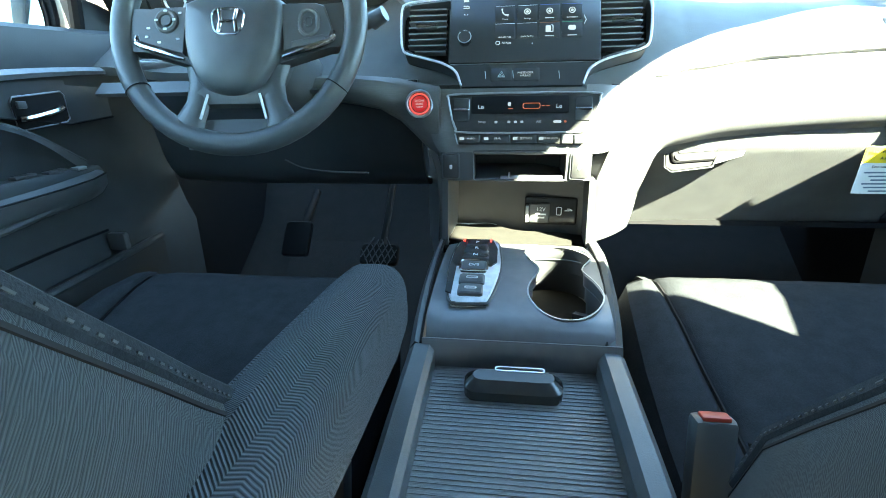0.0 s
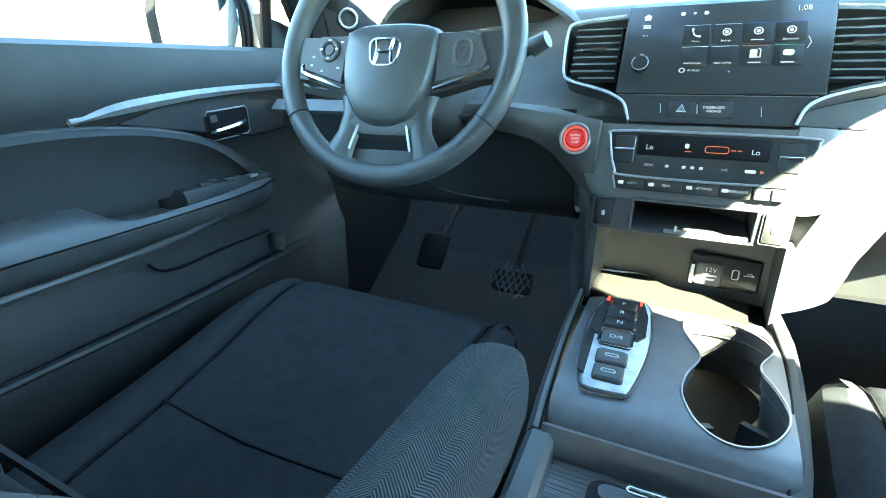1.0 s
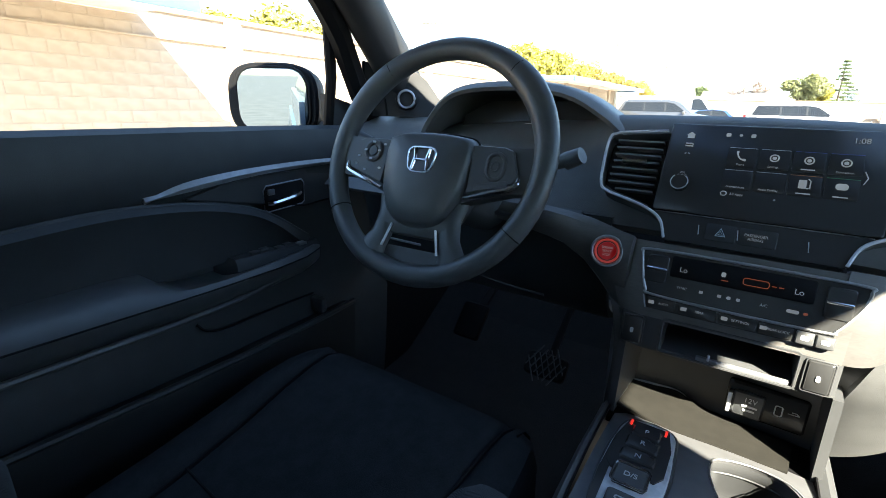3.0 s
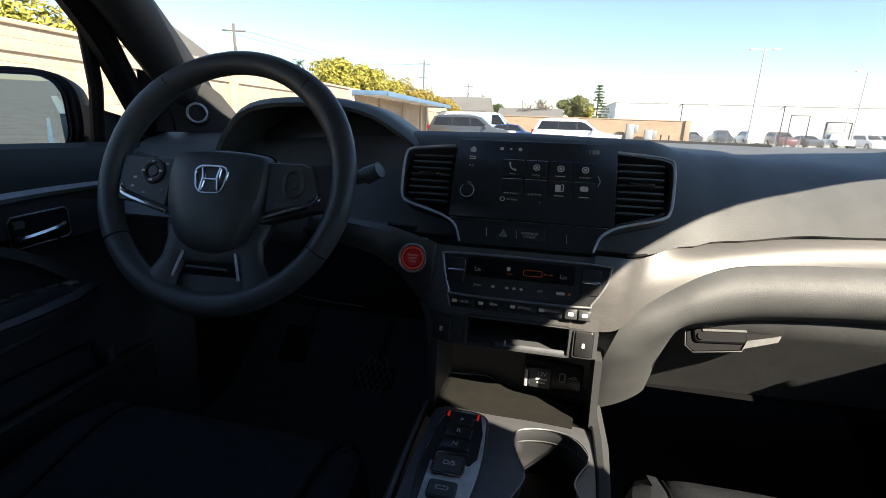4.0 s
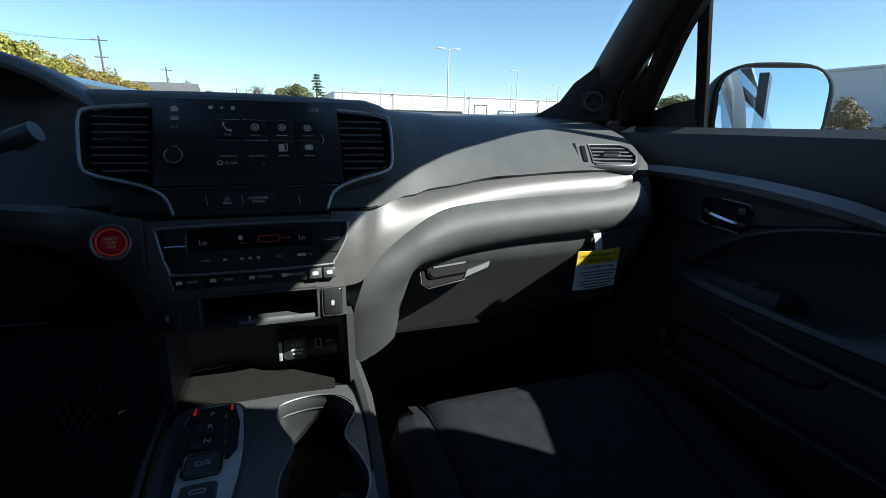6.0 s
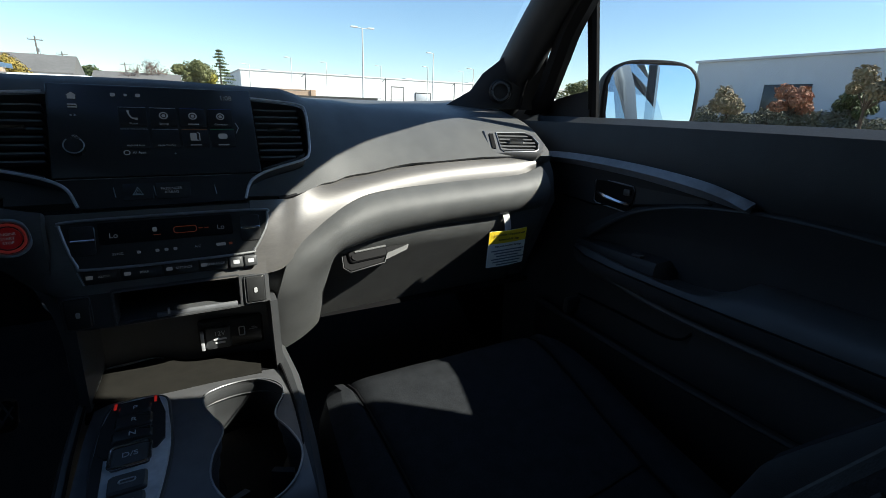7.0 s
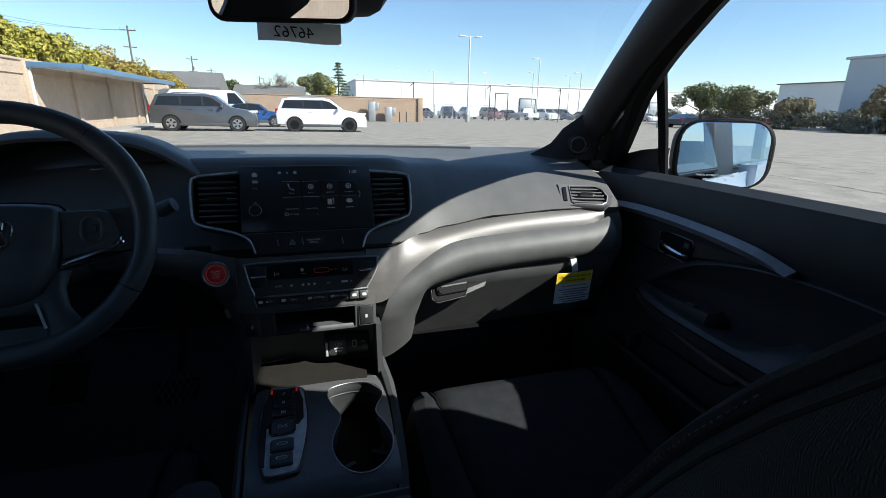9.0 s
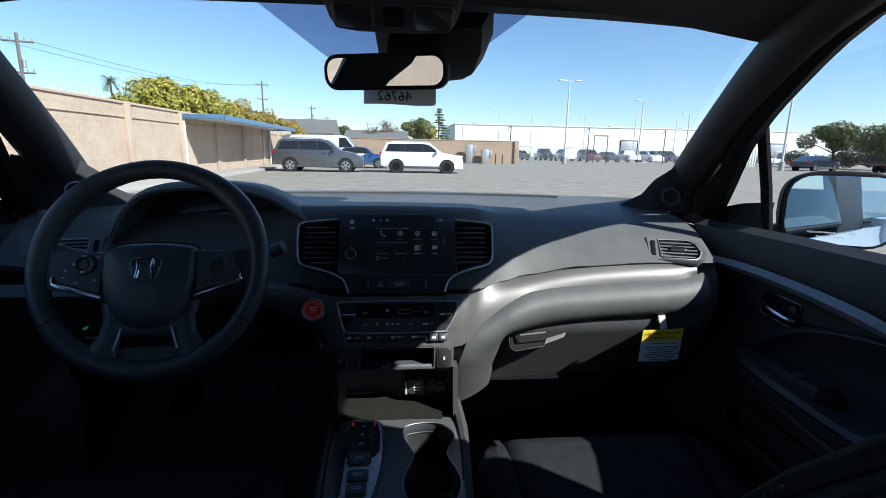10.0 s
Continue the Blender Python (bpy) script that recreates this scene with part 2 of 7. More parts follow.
LEAF_G = material("dark_green_leaves", (0.055, 0.082, 0.024), 0.6, second=(0.085, 0.105, 0.032), scale=2, random_tone=0.85)
LEAF_M = material("olive_green_leaves", (0.165, 0.170, 0.060), 0.6, second=(0.105, 0.115, 0.040), scale=2, random_tone=0.85)
LEAF_R = material("rusty_leaves", (0.40, 0.16, 0.09), 0.7, second=(0.20, 0.11, 0.06), scale=2, random_tone=0.85)
HEDGE = material("dusty_hedge_leaves", (0.125, 0.135, 0.090), 0.7, second=(0.125, 0.115, 0.078), scale=2, random_tone=0.85)
LEAF_B = material("brown_green_leaves", (0.29, 0.215, 0.130), 0.7, second=(0.15, 0.14, 0.070), scale=2, random_tone=0.85)
TWIG = material("bare_twigs", (0.20, 0.145, 0.12), 0.9, second=(0.14, 0.1, 0.085), scale=4, random_tone=0.6)


def dotted_band(name):
    """Printed dots on glass: the sky shows between them."""
    m = bpy.data.materials.new(name)
    m.use_nodes = True
    n, l = m.node_tree.nodes, m.node_tree.links
    n.remove(n["Principled BSDF"])
    clear, ink, mix = (n.new("ShaderNode" + k) for k in ("BsdfTransparent", "BsdfDiffuse", "MixShader"))
    clear.inputs[0].default_value = (0.62, 0.66, 0.86, 1)
    ink.inputs[0].default_value = (0.06, 0.09, 0.17, 1)
    co = n.new("ShaderNodeTexCoord").outputs["Object"]
    dots = n.new("ShaderNodeTexVoronoi")
    dots.inputs["Scale"].default_value = 900
    l.new(co, dots.inputs["Vector"])
    r = n.new("ShaderNodeMapRange")
    r.inputs[1].default_value, r.inputs[2].default_value, r.inputs[3].default_value, r.inputs[4].default_value = 0.62, 0.30, 0.34, 0.62
    l.new(dots.outputs["Distance"], r.inputs[0])
    l.new(r.outputs[0], mix.inputs[0])
    l.new(clear.outputs[0], mix.inputs[1]), l.new(ink.outputs[0], mix.inputs[2])
    l.new(mix.outputs[0], n["Material Output"].inputs[0])
    return m


FRIT = dotted_band("windshield_shade_dots")


# ---- modelling helpers ----
def part(name, bm, mat, parent=None, label="", smooth=True):
    me = bpy.data.meshes.new(name)
    bmesh.ops.recalc_face_normals(bm, faces=bm.faces)
    bm.to_mesh(me)
    bm.free()
    me.materials.append(mat)
    if smooth:
        me.shade_smooth()
        me.set_sharp_from_angle(angle=radians(38))
    ob = new(name, me)
    if parent:
        ob.parent = parent
        if parent in IN_WORLD:
            ob.matrix_parent_inverse = Matrix.Translation(-parent.location)
    if label:
        ob["label"] = label
    return ob


IN_WORLD = set()


def interior(name, at, label, category, group=""):
    """A thing whose parts are modelled in world coordinates."""
    ob = thing(name, at, label, category, group)
    IN_WORLD.add(ob)
    return ob


def thing(name, at, label, category, group="", kind=""):
    ob = new(name)
    ob.empty_display_size = 0.1
    ob.location = at
    return tagged(ob, label, category, group, kind)


def place(ob, m):
    ob.matrix_basis = m
    return ob


def box(bm, c, s, bevel=0.0, m=None, segs=2):
    g = bmesh.ops.create_cube(bm, size=1.0, matrix=Matrix.Translation(c) @ Matrix.Diagonal((*s, 1)))
    vs = g["verts"]
    if bevel:
        es = list({e for v in vs for e in v.link_edges})
        r = bmesh.ops.bevel(bm, geom=es, offset=bevel, segments=segs, profile=0.5, affect="EDGES")
        vs = list({v for f in r["faces"] for v in f.verts} | {v for v in vs if v.is_valid})
    if m is not None:
        bmesh.ops.transform(bm, matrix=m, verts=vs)
    return vs


def cube(c, s, bevel=0.0, m=None):
    bm = bmesh.new()
    box(bm, c, s, bevel, m)
    return bm


def rod(bm, a, b, r, r2=None, segs=10):
    a, b = Vector(a), Vector(b)
    m = Matrix.Translation((a + b) / 2) @ (b - a).to_track_quat("Z", "Y").to_matrix().to_4x4()
    bmesh.ops.create_cone(bm, cap_ends=True, segments=segs, radius1=r, radius2=r if r2 is None else r2, depth=(b - a).length, matrix=m)
    return bm


def loft(rings, closed=True, caps=True, bm=None, wrap=False):
    """Skins a list of rings of points, all of one length."""
    bm = bm or bmesh.new()
    vs = [[bm.verts.new(p) for p in r] for r in rings]
    k = len(rings[0])
    pairs = list(zip(vs, vs[1:])) + ([(vs[-1], vs[0])] if wrap else [])
    for a, b in pairs:
        for i in range(k if closed else k - 1):
            j = (i + 1) % k
            bm.faces.new((a[i], a[j], b[j], b[i]))
    if caps and closed and not wrap:
        bm.faces.new(vs[0][::-1]), bm.faces.new(vs[-1])
    return bm


def curve(points, n):
    """n points along a Catmull-Rom line through the given points."""
    pts = [Vector(p) for p in points]
    pts = [2 * pts[0] - pts[1]] + pts + [2 * pts[-1] - pts[-2]]
    out = []
    segs = len(pts) - 3
    for i in range(n):
        u = i / (n - 1) * segs
        k = min(int(u), segs - 1)
        t = u - k
        a, b, c, d = pts[k:k + 4]
        out.append(0.5 * (2 * b + (c - a) * t + (2 * a - 5 * b + 4 * c - d) * t * t + (3 * b - a - 3 * c + d) * t ** 3))
    return out


def tube(points, r, segs=8, closed=False, flat=1.0, up=(0, 0, 1), bm=None):
    """A round or flattened bar along points; r may be a list."""
    pts = [Vector(p) for p in points]
    rings = []
    for i, p in enumerate(pts):
        a = pts[i - 1] if (i or closed) else p
        b = pts[(i + 1) % len(pts)] if (i < len(pts) - 1 or closed) else p
        d = (b - a).normalized()
        s = d.cross(Vector(up))
        s = s.normalized() if s.length > 1e-4 else d.orthogonal().normalized()
        u = s.cross(d)
        rr = r[i] if isinstance(r, (list, tuple)) else r
        rings.append([p + s * rr * math.cos(w) + u * rr * flat * math.sin(w) for w in (2 * math.pi * q / segs for q in range(segs))])
    return loft(rings, True, True, bm, wrap=closed)


def sheet(rows, thick=0.0, bm=None):
    """A skin over a grid of points; with thick, a slab that goes that far behind it."""
    bm = bm or bmesh.new()
    n0 = len(bm.faces)
    vs = [[bm.verts.new(p) for p in r] for r in rows]
    fs = [bm.faces.new((vs[i][j], vs[i][j + 1], vs[i + 1][j + 1], vs[i + 1][j])) for i in range(len(vs) - 1) for j in range(len(vs[0]) - 1)]
    if thick:
        bm.normal_update()
        bmesh.ops.solidify(bm, geom=fs, thickness=thick)
    return bm


def plate(outline, d, bm=None):
    """A flat polygon given thickness d (a vector)."""
    bm = bm or bmesh.new()
    d = Vector(d)
    return loft([[Vector(p) for p in outline], [Vector(p) + d for p in outline]], True, True, bm)


def rounded(w, h, r, n=5):
    """Outline of a rounded rectangle about the origin, as (x, y)."""
    out = []
    for cx, cy, a0 in ((w / 2 - r, h / 2 - r, 0), (-w / 2 + r, h / 2 - r, 90), (-w / 2 + r, -h / 2 + r, 180), (w / 2 - r, -h / 2 + r, 270)):
        out += [(cx + r * math.cos(radians(a0 + 90 * i / n)), cy + r * math.sin(radians(a0 + 90 * i / n))) for i in range(n + 1)]
    return out


def pad(w, h, r, d, m, bevel=0.0):
    """A rounded plate of thickness d in the local xy plane, its face towards +z, at m."""
    o = rounded(w, h, r)
    b = bevel or d * 0.3
    k = max(0.02, 1 - 2 * b / w), max(0.02, 1 - 2 * b / h)
    rings = [[(x, y, 0) for x, y in o], [(x, y, d - b) for x, y in o], [(x * k[0], y * k[1], d) for x, y in o]]
    bm = loft(rings)
    bmesh.ops.transform(bm, matrix=m, verts=bm.verts)
    return bm


def ring_bar(outline, r, m, segs=6, flat=1.0):
    """A closed bar round an outline in the local xy plane."""
    bm = tube([(x, y, 0) for x, y in outline], r, segs, True, flat)
    bmesh.ops.transform(bm, matrix=m, verts=bm.verts)
    return bm


def writing(text, size, m, mat, parent, name="lettering", align="CENTER", depth=0.0002):
    c = bpy.data.curves.new("text", "FONT")
    c.body, c.size, c.align_x, c.align_y, c.extrude = text, size, align, "CENTER", depth
    o = bpy.data.objects.new("text", c)
    me = bpy.data.meshes.new_from_object(o)
    bpy.data.objects.remove(o)
    bpy.data.curves.remove(c)
    me.transform(m)
    me.materials.clear()
    me.materials.append(mat)
    ob = new(name, me)
    ob.parent = parent
    if parent in IN_WORLD:
        ob.matrix_parent_inverse = Matrix.Translation(-parent.location)
    return ob


def facing(x, y, z, tilt=0.0, turn=0.0):
    """A frame at a point whose xy plane faces the back of the car, leaned back by tilt degrees and turned about the vertical."""
    return Matrix.Translation((x, y, z)) @ Matrix.Rotation(radians(turn), 4, "Z") @ Matrix.Rotation(radians(90 - tilt), 4, "X")


def flat_on(x, y, z, pitch=0.0):
    """A frame at a point whose xy plane lies flat, raised towards the front by pitch degrees."""
    return Matrix.Translation((x, y, z)) @ Matrix.Rotation(radians(pitch), 4, "X")


def lerp_keys(keys, x):
    for (xa, a), (xb, b) in zip(keys, keys[1:]):
        if x <= xb:
            t = 0 if xb == xa else max(0, (x - xa) / (xb - xa))
            t = t * t * (3 - 2 * t)
            return [(p[0] + (q[0] - p[0]) * t, p[1] + (q[1] - p[1]) * t) for p, q in zip(a, b)]
    return keys[-1][1]


# ---- ground and lot ----
bm = bmesh.new()
bmesh.ops.create_grid(bm, x_segments=40, y_segments=40, size=900)
ground = part("ground", bm, ASPHALT)
tagged(ground, "weathered grey asphalt of an open car lot", "ground", kind="structure")
# long cracks in the asphalt beside the car
rnd = random.Random(77)
for pts in ([(10.75, 10.5), (10.6, 8.8), (10.4, 7.0), (10.2, 5.6), (9.7, 2.0)], [(15.5, 16.0), (14.0, 11.5), (13.8, 8.0)], [(4.5, 22.0), (8.0, 20.5), (12.5, 20.8)]):
    mid = [p + Vector((rnd.uniform(-0.05, 0.05), rnd.uniform(-0.05, 0.05), 0)) for p in curve([(x, y, 0.004) for x, y in pts], 46)]
    gap = [rnd.uniform(0.008, 0.028) for p in mid]
    part("crack", sheet([[p + Vector((-w, -w, 0)), p + Vector((w, w, 0))] for p, w in zip(mid, gap)]), TYRE, ground, smooth=False)

WX = -9.0


def block_wall(name, x0, y0, x1, y1, height, label, mat, pieces, course=0.2, length=0.4, thick=0.2, proud=0.005, cap=True):
    """A wall of blocks from one end to the other: a mortar core, then blocks standing proud on the side to the right of its line."""
    root = thing(name, (x0, y0, 0), label, "wall", kind="structure")
    d = Vector((x1 - x0, y1 - y0, 0))
    run, d = d.length, d.normalized()
    side = Vector((d.y, -d.x, 0))
    rot = Matrix(((d.x, side.x, 0, 0), (d.y, side.y, 0, 0), (0, 0, 1, 0), (0, 0, 0, 1)))
    part("core", cube((run / 2, -thick / 2, height / 2), (run, thick, height), 0, rot), MORTAR, root, smooth=False)
    one = bmesh.new()
    box(one, (0, 0, 0), (length - 0.012, 0.05, course - 0.012), 0.006, None, 1)
    me = bpy.data.meshes.new("block")
    one.to_mesh(me)
    me.materials.append(mat)
    rest = bmesh.new()
    count = 0
    for k in range(int(height / course)):
        shift = length / 2 if k % 2 else 0
        for i in range(int(run / length)):
            s = i * length + length / 2 + shift
            if s > run - length / 2:
                continue
            c = rot @ Vector((s, proud - 0.025 + random.uniform(-0.0015, 0.0015), course * (k + 0.5)))
            if pieces[0] <= s <= pieces[1] and count < 300:
                count += 1
                ob = new("block", me)
                ob.parent = root
                ob.matrix_basis = Matrix.Translation(c) @ rot
            else:
                p = [rot.to_3x3() @ Vector((a * (length - 0.012) / 2, b * 0.025, e * (course - 0.012) / 2)) + c for a, b, e in ((-1, 1, -1), (1, 1, -1), (1, 1, 1), (-1, 1, 1), (-1, -1, -1), (1, -1, -1), (1, -1, 1), (-1, -1, 1))]
                v = [rest.verts.new(q) for q in p]
                for f in ((0, 1, 2, 3), (0, 4, 5, 1), (1, 5, 6, 2), (2, 6, 7, 3), (3, 7, 4, 0)):
                    rest.faces.new([v[q] for q in f])
    if len(rest.verts):
        ob = part("blocks", rest, mat, root, smooth=False)
        ob["kind"] = "stuff"
    else:
        rest.free()
    if cap:
        part("cap", cube((run / 2, -thick / 2 + 0.02, height + 0.04), (run, thick + 0.08, 0.08), 0.01, rot), mat, root)
    root.location = (x0, y0, 0)
    return root, rot


# long boundary wall on the driver's side, with pilasters
def pilaster(root, rot, s, height):
    part("pilaster", cube((s, 0.05, height / 2), (0.32, 0.12, height), 0.01, rot), BLOCK, root)


wl, wl_rot = block_wall("wall_west", WX, -34, WX, 41, 2.62, "sunlit tan concrete block wall with pilasters", BLOCK, (36.5, 44))
for s in (4, 9, 14, 19, 24, 32, 40, 46.5, 50.8, 54.7, 58.5, 62.5, 66.5, 70.5, 74):
    pilaster(wl, wl_rot, s, 2.62)
part("ledge", cube((37.5, 0.03, 2.2), (75, 0.05, 0.03), 0.005, wl_rot), BLOCK, wl)
tagged(part("pavement", cube((WX + 0.75, 12, 0.06), (1.5, 60, 0.12), 0.01), CONCRETE), "pale concrete kerb strip along the block wall", "pavement", kind="structure")


def carport(y0, y1, depth=1.8, height=2.5, ends=(0, 1)):
    root = thing("carport", (WX, y0, 0), "lean-to metal shelter with a blue fascia against the wall", "carport", "carports")
    n = y1 - y0
    part("roof", cube((depth / 2 + 0.05, n / 2, height), (depth, n, 0.05), 0.005), WHITEMETAL, root)
    part("fascia", cube((depth + 0.03, n / 2, height - 0.03), (0.05, n + 0.1, 0.22), 0.008), BLUEROOF, root)
    for y in [(0, n)[k] for k in ends]:
        part("end_fascia", cube((depth / 2 + 0.05, y, height), (depth, 0.05, 0.2), 0.008), BLUEROOF, root)
        part("post", cube((0.12, y + (0.1 if y == 0 else -0.1), height / 2), (0.09, 0.09, height - 0.05), 0.008), WHITEMETAL, root)
    return root


carport(20.7, 34.0)
carport(-2.0, 4.3, 1.8, 2.55, (0,))


# ---- the car: dashboard ----
dash = interior("dashboard", (0, 1.0, 0.6), "charcoal moulded plastic dashboard with grey trim and vents", "dashboard")

# station x: windshield base, top, rear top, two points of the roll, crease
DASH = [
    (-0.80, [(1.16, 1.19), (1.10, 1.178), (1.02, 1.158), (0.97, 1.14), (0.93, 1.112), (0.893, 1.085)]),
    (-0.60, [(1.36, 1.181), (1.2, 1.180), (1.06, 1.165), (1.0, 1.15), (0.94, 1.115), (0.88, 1.07)]),
    (-0.27, [(1.46, 1.180), (1.2, 1.182), (1.03, 1.180), (0.975, 1.168), (0.91, 1.11), (0.84, 1.05)]),
    (-0.18, [(1.47, 1.180), (1.2, 1.182), (1.00, 1.188), (0.945, 1.188), (0.92, 1.13), (0.86, 1.045)]),
    (0.00, [(1.48, 1.180), (1.2, 1.182), (1.00, 1.188), (0.94, 1.190), (0.92, 1.13), (0.86, 1.045)]),
    (0.19, [(1.47, 1.180), (1.2, 1.182), (1.00, 1.186), (0.945, 1.186), (0.92, 1.13), (0.86, 1.04)]),
    (0.235, [(1.46, 1.180), (1.2, 1.180), (1.03, 1.178), (0.965, 1.170), (0.912, 1.112), (0.870, 1.054)]),
    (0.29, [(1.45, 1.180), (1.2, 1.180), (1.05, 1.174), (0.99, 1.162), (0.930, 1.114), (0.886, 1.063)]),
    (0.42, [(1.42, 1.181), (1.2, 1.179), (1.06, 1.168), (1.0, 1.152), (0.940, 1.114), (0.894, 1.076)]),
    (0.58, [(1.36, 1.181), (1.18, 1.177), (1.05, 1.162), (0.985, 1.145), (0.935, 1.113), (0.895, 1.0825)]),
    (0.735, [(1.22, 1.19), (1.12, 1.175), (1.02, 1.152), (0.965, 1.133), (0.925, 1.108), (0.89, 1.082)]),
]


def dash_row(x):
    prof = lerp_keys(DASH, x)
    return [Vector(p) for p in curve([(x, y, z) for y, z in prof], 21)]


xs = [-0.80 + i * 1.535 / 70 for i in range(71)]
part("upper_pad", sheet([dash_row(x) for x in xs], -0.02), SOFT, dash, "soft grained charcoal dash pad")
part("defroster_grille", loft([[(x, y, z) for x, y, z in ((-0.5 + i * 0.1, 1.40 - abs(-0.5 + i * 0.1) ** 2 * 0.3, 1.199), (-0.5 + i * 0.1, 1.37 - abs(-0.5 + i * 0.1) ** 2 * 0.3, 1.199), (-0.5 + i * 0.1, 1.37 - abs(-0.5 + i * 0.1) ** 2 * 0.3, 1.206), (-0.5 + i * 0.1, 1.40 - abs(-0.5 + i * 0.1) ** 2 * 0.3, 1.206))] for i in range(11)]), HARD, dash)

# grey decor strip that sweeps from the passenger's end down into the centre stack
UP = [(0.690, 0.890, 1.084), (0.545, 0.892, 1.083), (0.405, 0.890, 1.075), (0.285, 0.880, 1.061), (0.222, 0.862, 1.053), (0.180, 0.838, 1.048), (0.154, 0.816, 1.050), (0.112, 0.808, 1.052)]
LOW = [(0.685, 0.884, 1.073), (0.640, 0.874, 1.060), (0.462, 0.872, 1.052), (0.333, 0.862, 1.043), (0.270, 0.848, 1.029), (0.210, 0.829, 0.999), (0.165, 0.808, 0.966), (0.138, 0.790, 0.953), (0.104, 0.784, 0.953)]
up_c, low_c = curve(UP, 40), curve(LOW, 40)
part("decor_strip", sheet([[u.lerp(w, t) + Vector((0, -0.0035 * math.sin(math.pi * t), 0.0015 * math.sin(math.pi * t))) for t in (0, 0.15, 0.3, 0.45, 0.6, 0.75, 0.9, 1)] for u, w in zip(up_c, low_c)], 0.012), TRIM, dash, "satin grey metallic decor strip")
# chrome's gleam is put into a diffuse pale colour instead of a reflection
part("strip_chrome_line", tube([w + Vector((0, -0.004, 0.002)) for w in low_c[:16]], [0.0030 - 0.0001 * k for k in range(16)]), SATIN, dash, "thin chrome line coloured pale to gleam")
part("strip_gap", tube([u + Vector((0, 0.002, 0.003)) for u in up_c[:34]], 0.0022, 6), DARK, dash)

part("strip_seam", tube([w + Vector((0, -0.002, -0.002)) for w in low_c], 0.0018, 6), DARK, dash)

# padded roll below the strip, turning down beside the stack to the console
EDGE = [(0.705, 0.880, 1.068), (0.640, 0.870, 1.056), (0.462, 0.868, 1.048), (0.333, 0.858, 1.039), (0.270, 0.845, 1.025), (0.212, 0.826, 0.995), (0.168, 0.806, 0.962), (0.1445, 0.804, 0.921), (0.140, 0.840, 0.860), (0.141, 0.876, 0.808), (0.140, 0.906, 0.762)]
GAP = [(0.705, 0.868, 1.000), (0.605, 0.862, 0.992), (0.450, 0.858, 0.985), (0.333, 0.852, 0.976), (0.272, 0.842, 0.967), (0.246, 0.836, 0.961), (0.232, 0.834, 0.948), (0.228, 0.856, 0.915), (0.226, 0.886, 0.872), (0.228, 0.922, 0.820), (0.230, 0.950, 0.785)]
e_c, g_c = curve(EDGE, 60), curve(GAP, 60)


def roll_point(k, t):
    e, g = e_c[k], g_c[k]
    f = min(1.0, max(0.0, (k - 26) / 14))
    return e.lerp(g, t) + Vector((0.004 * f, -0.024 * (1 - 0.6 * f), 0)) * math.sin(math.pi * t) ** 0.7


part("knee_roll", sheet([[roll_point(k, q / 12) for q in range(13)] for k in range(60)], 0.010), SOFT, dash, "grained padded roll")
part("roll_inner_face", sheet([[e_c[k] + Vector((-0.012 * f, 0.012 * f, 0)) for f in (0, 0.5, 1, 3, 8)] for k in range(34, 60)], 0.004), SOFT, dash)


# glove box: its face leans away below the gap
def glove_point(s, v):
    edge = g_c[int(round(36 + 23 * (1 - v)))]
    x = edge.x + 0.004 + (0.705 - edge.x) * s
    top = lerp_keys([(0.23, [(0.953, 0)]), (0.27, [(0.963, 0)]), (0.33, [(0.972, 0)]), (0.45, [(0.981, 0)]), (0.60, [(0.988, 0)]), (0.705, [(0.996, 0)])], x)[0][0]
    z = 0.785 + (top - 0.785) * v
    y = 0.838 + 0.66 * (0.966 - z) if z < 0.955 else 0.846 + 0.2 * (0.955 - z)
    return Vector((x, y + 0.022 * s, z))


glove = part("glove_box_door", sheet([[glove_point(s / 24, v / 14) for s in range(25)] for v in range(15)], 0.015), SOFT, dash, "grained charcoal glove box door")
part("glove_gap", tube([p + Vector((0.001, 0.003, -0.003)) for p in g_c], 0.0034), DARK, dash)
GH = facing(0.322, 0.862, 0.936, 33) @ Matrix.Rotation(radians(5), 4, "Z")
# raised near-black plate stands in for the shade inside the handle recess
part("recess_shade", plate([GH @ Vector((x, y, 0.004)) for x, y in ((-0.062, -0.018), (-0.058, 0.010), (-0.050, 0.018), (0.068, 0.022), (0.064, -0.002), (0.020, -0.010), (0.012, -0.022), (-0.052, -0.026))], GH.to_3x3() @ Vector((0, 0, 0.003))), DARK, glove)
part("handle_ramp", plate([GH @ Vector((x, y, 0.008)) for x, y in ((0.020, -0.009), (0.066, -0.001), (0.060, -0.010), (0.012, -0.021))], GH.to_3x3() @ Vector((0, 0, 0.002))), SOFT, glove)
part("glove_handle", pad(0.072, 0.022, 0.007, 0.006, GH @ Matrix.Translation((-0.016, -0.003, 0.006)), 0.002), DARK, glove, "black pull handle")
# paler pad painted in as the highlight along the handle's top edge
part("handle_highlight", pad(0.060, 0.004, 0.0018, 0.002, GH @ Matrix.Translation((-0.010, 0.004, 0.012)), 0.0006), SOFT, glove)
part("lock", rod(bmesh.new(), GH @ Vector((-0.042, -0.005, 0.010)), GH @ Vector((-0.042, -0.005, 0.0145)), 0.0055, None, 16), DARK, glove)
part("recess_rim", tube([GH @ Vector((x, y, 0.006)) for x, y in ((-0.064, -0.018), (-0.060, 0.011), (-0.051, 0.020), (0.070, 0.024), (0.065, -0.003), (0.020, -0.012), (0.012, -0.024), (-0.054, -0.028))], 0.0011, 6, True), HARD, glove)
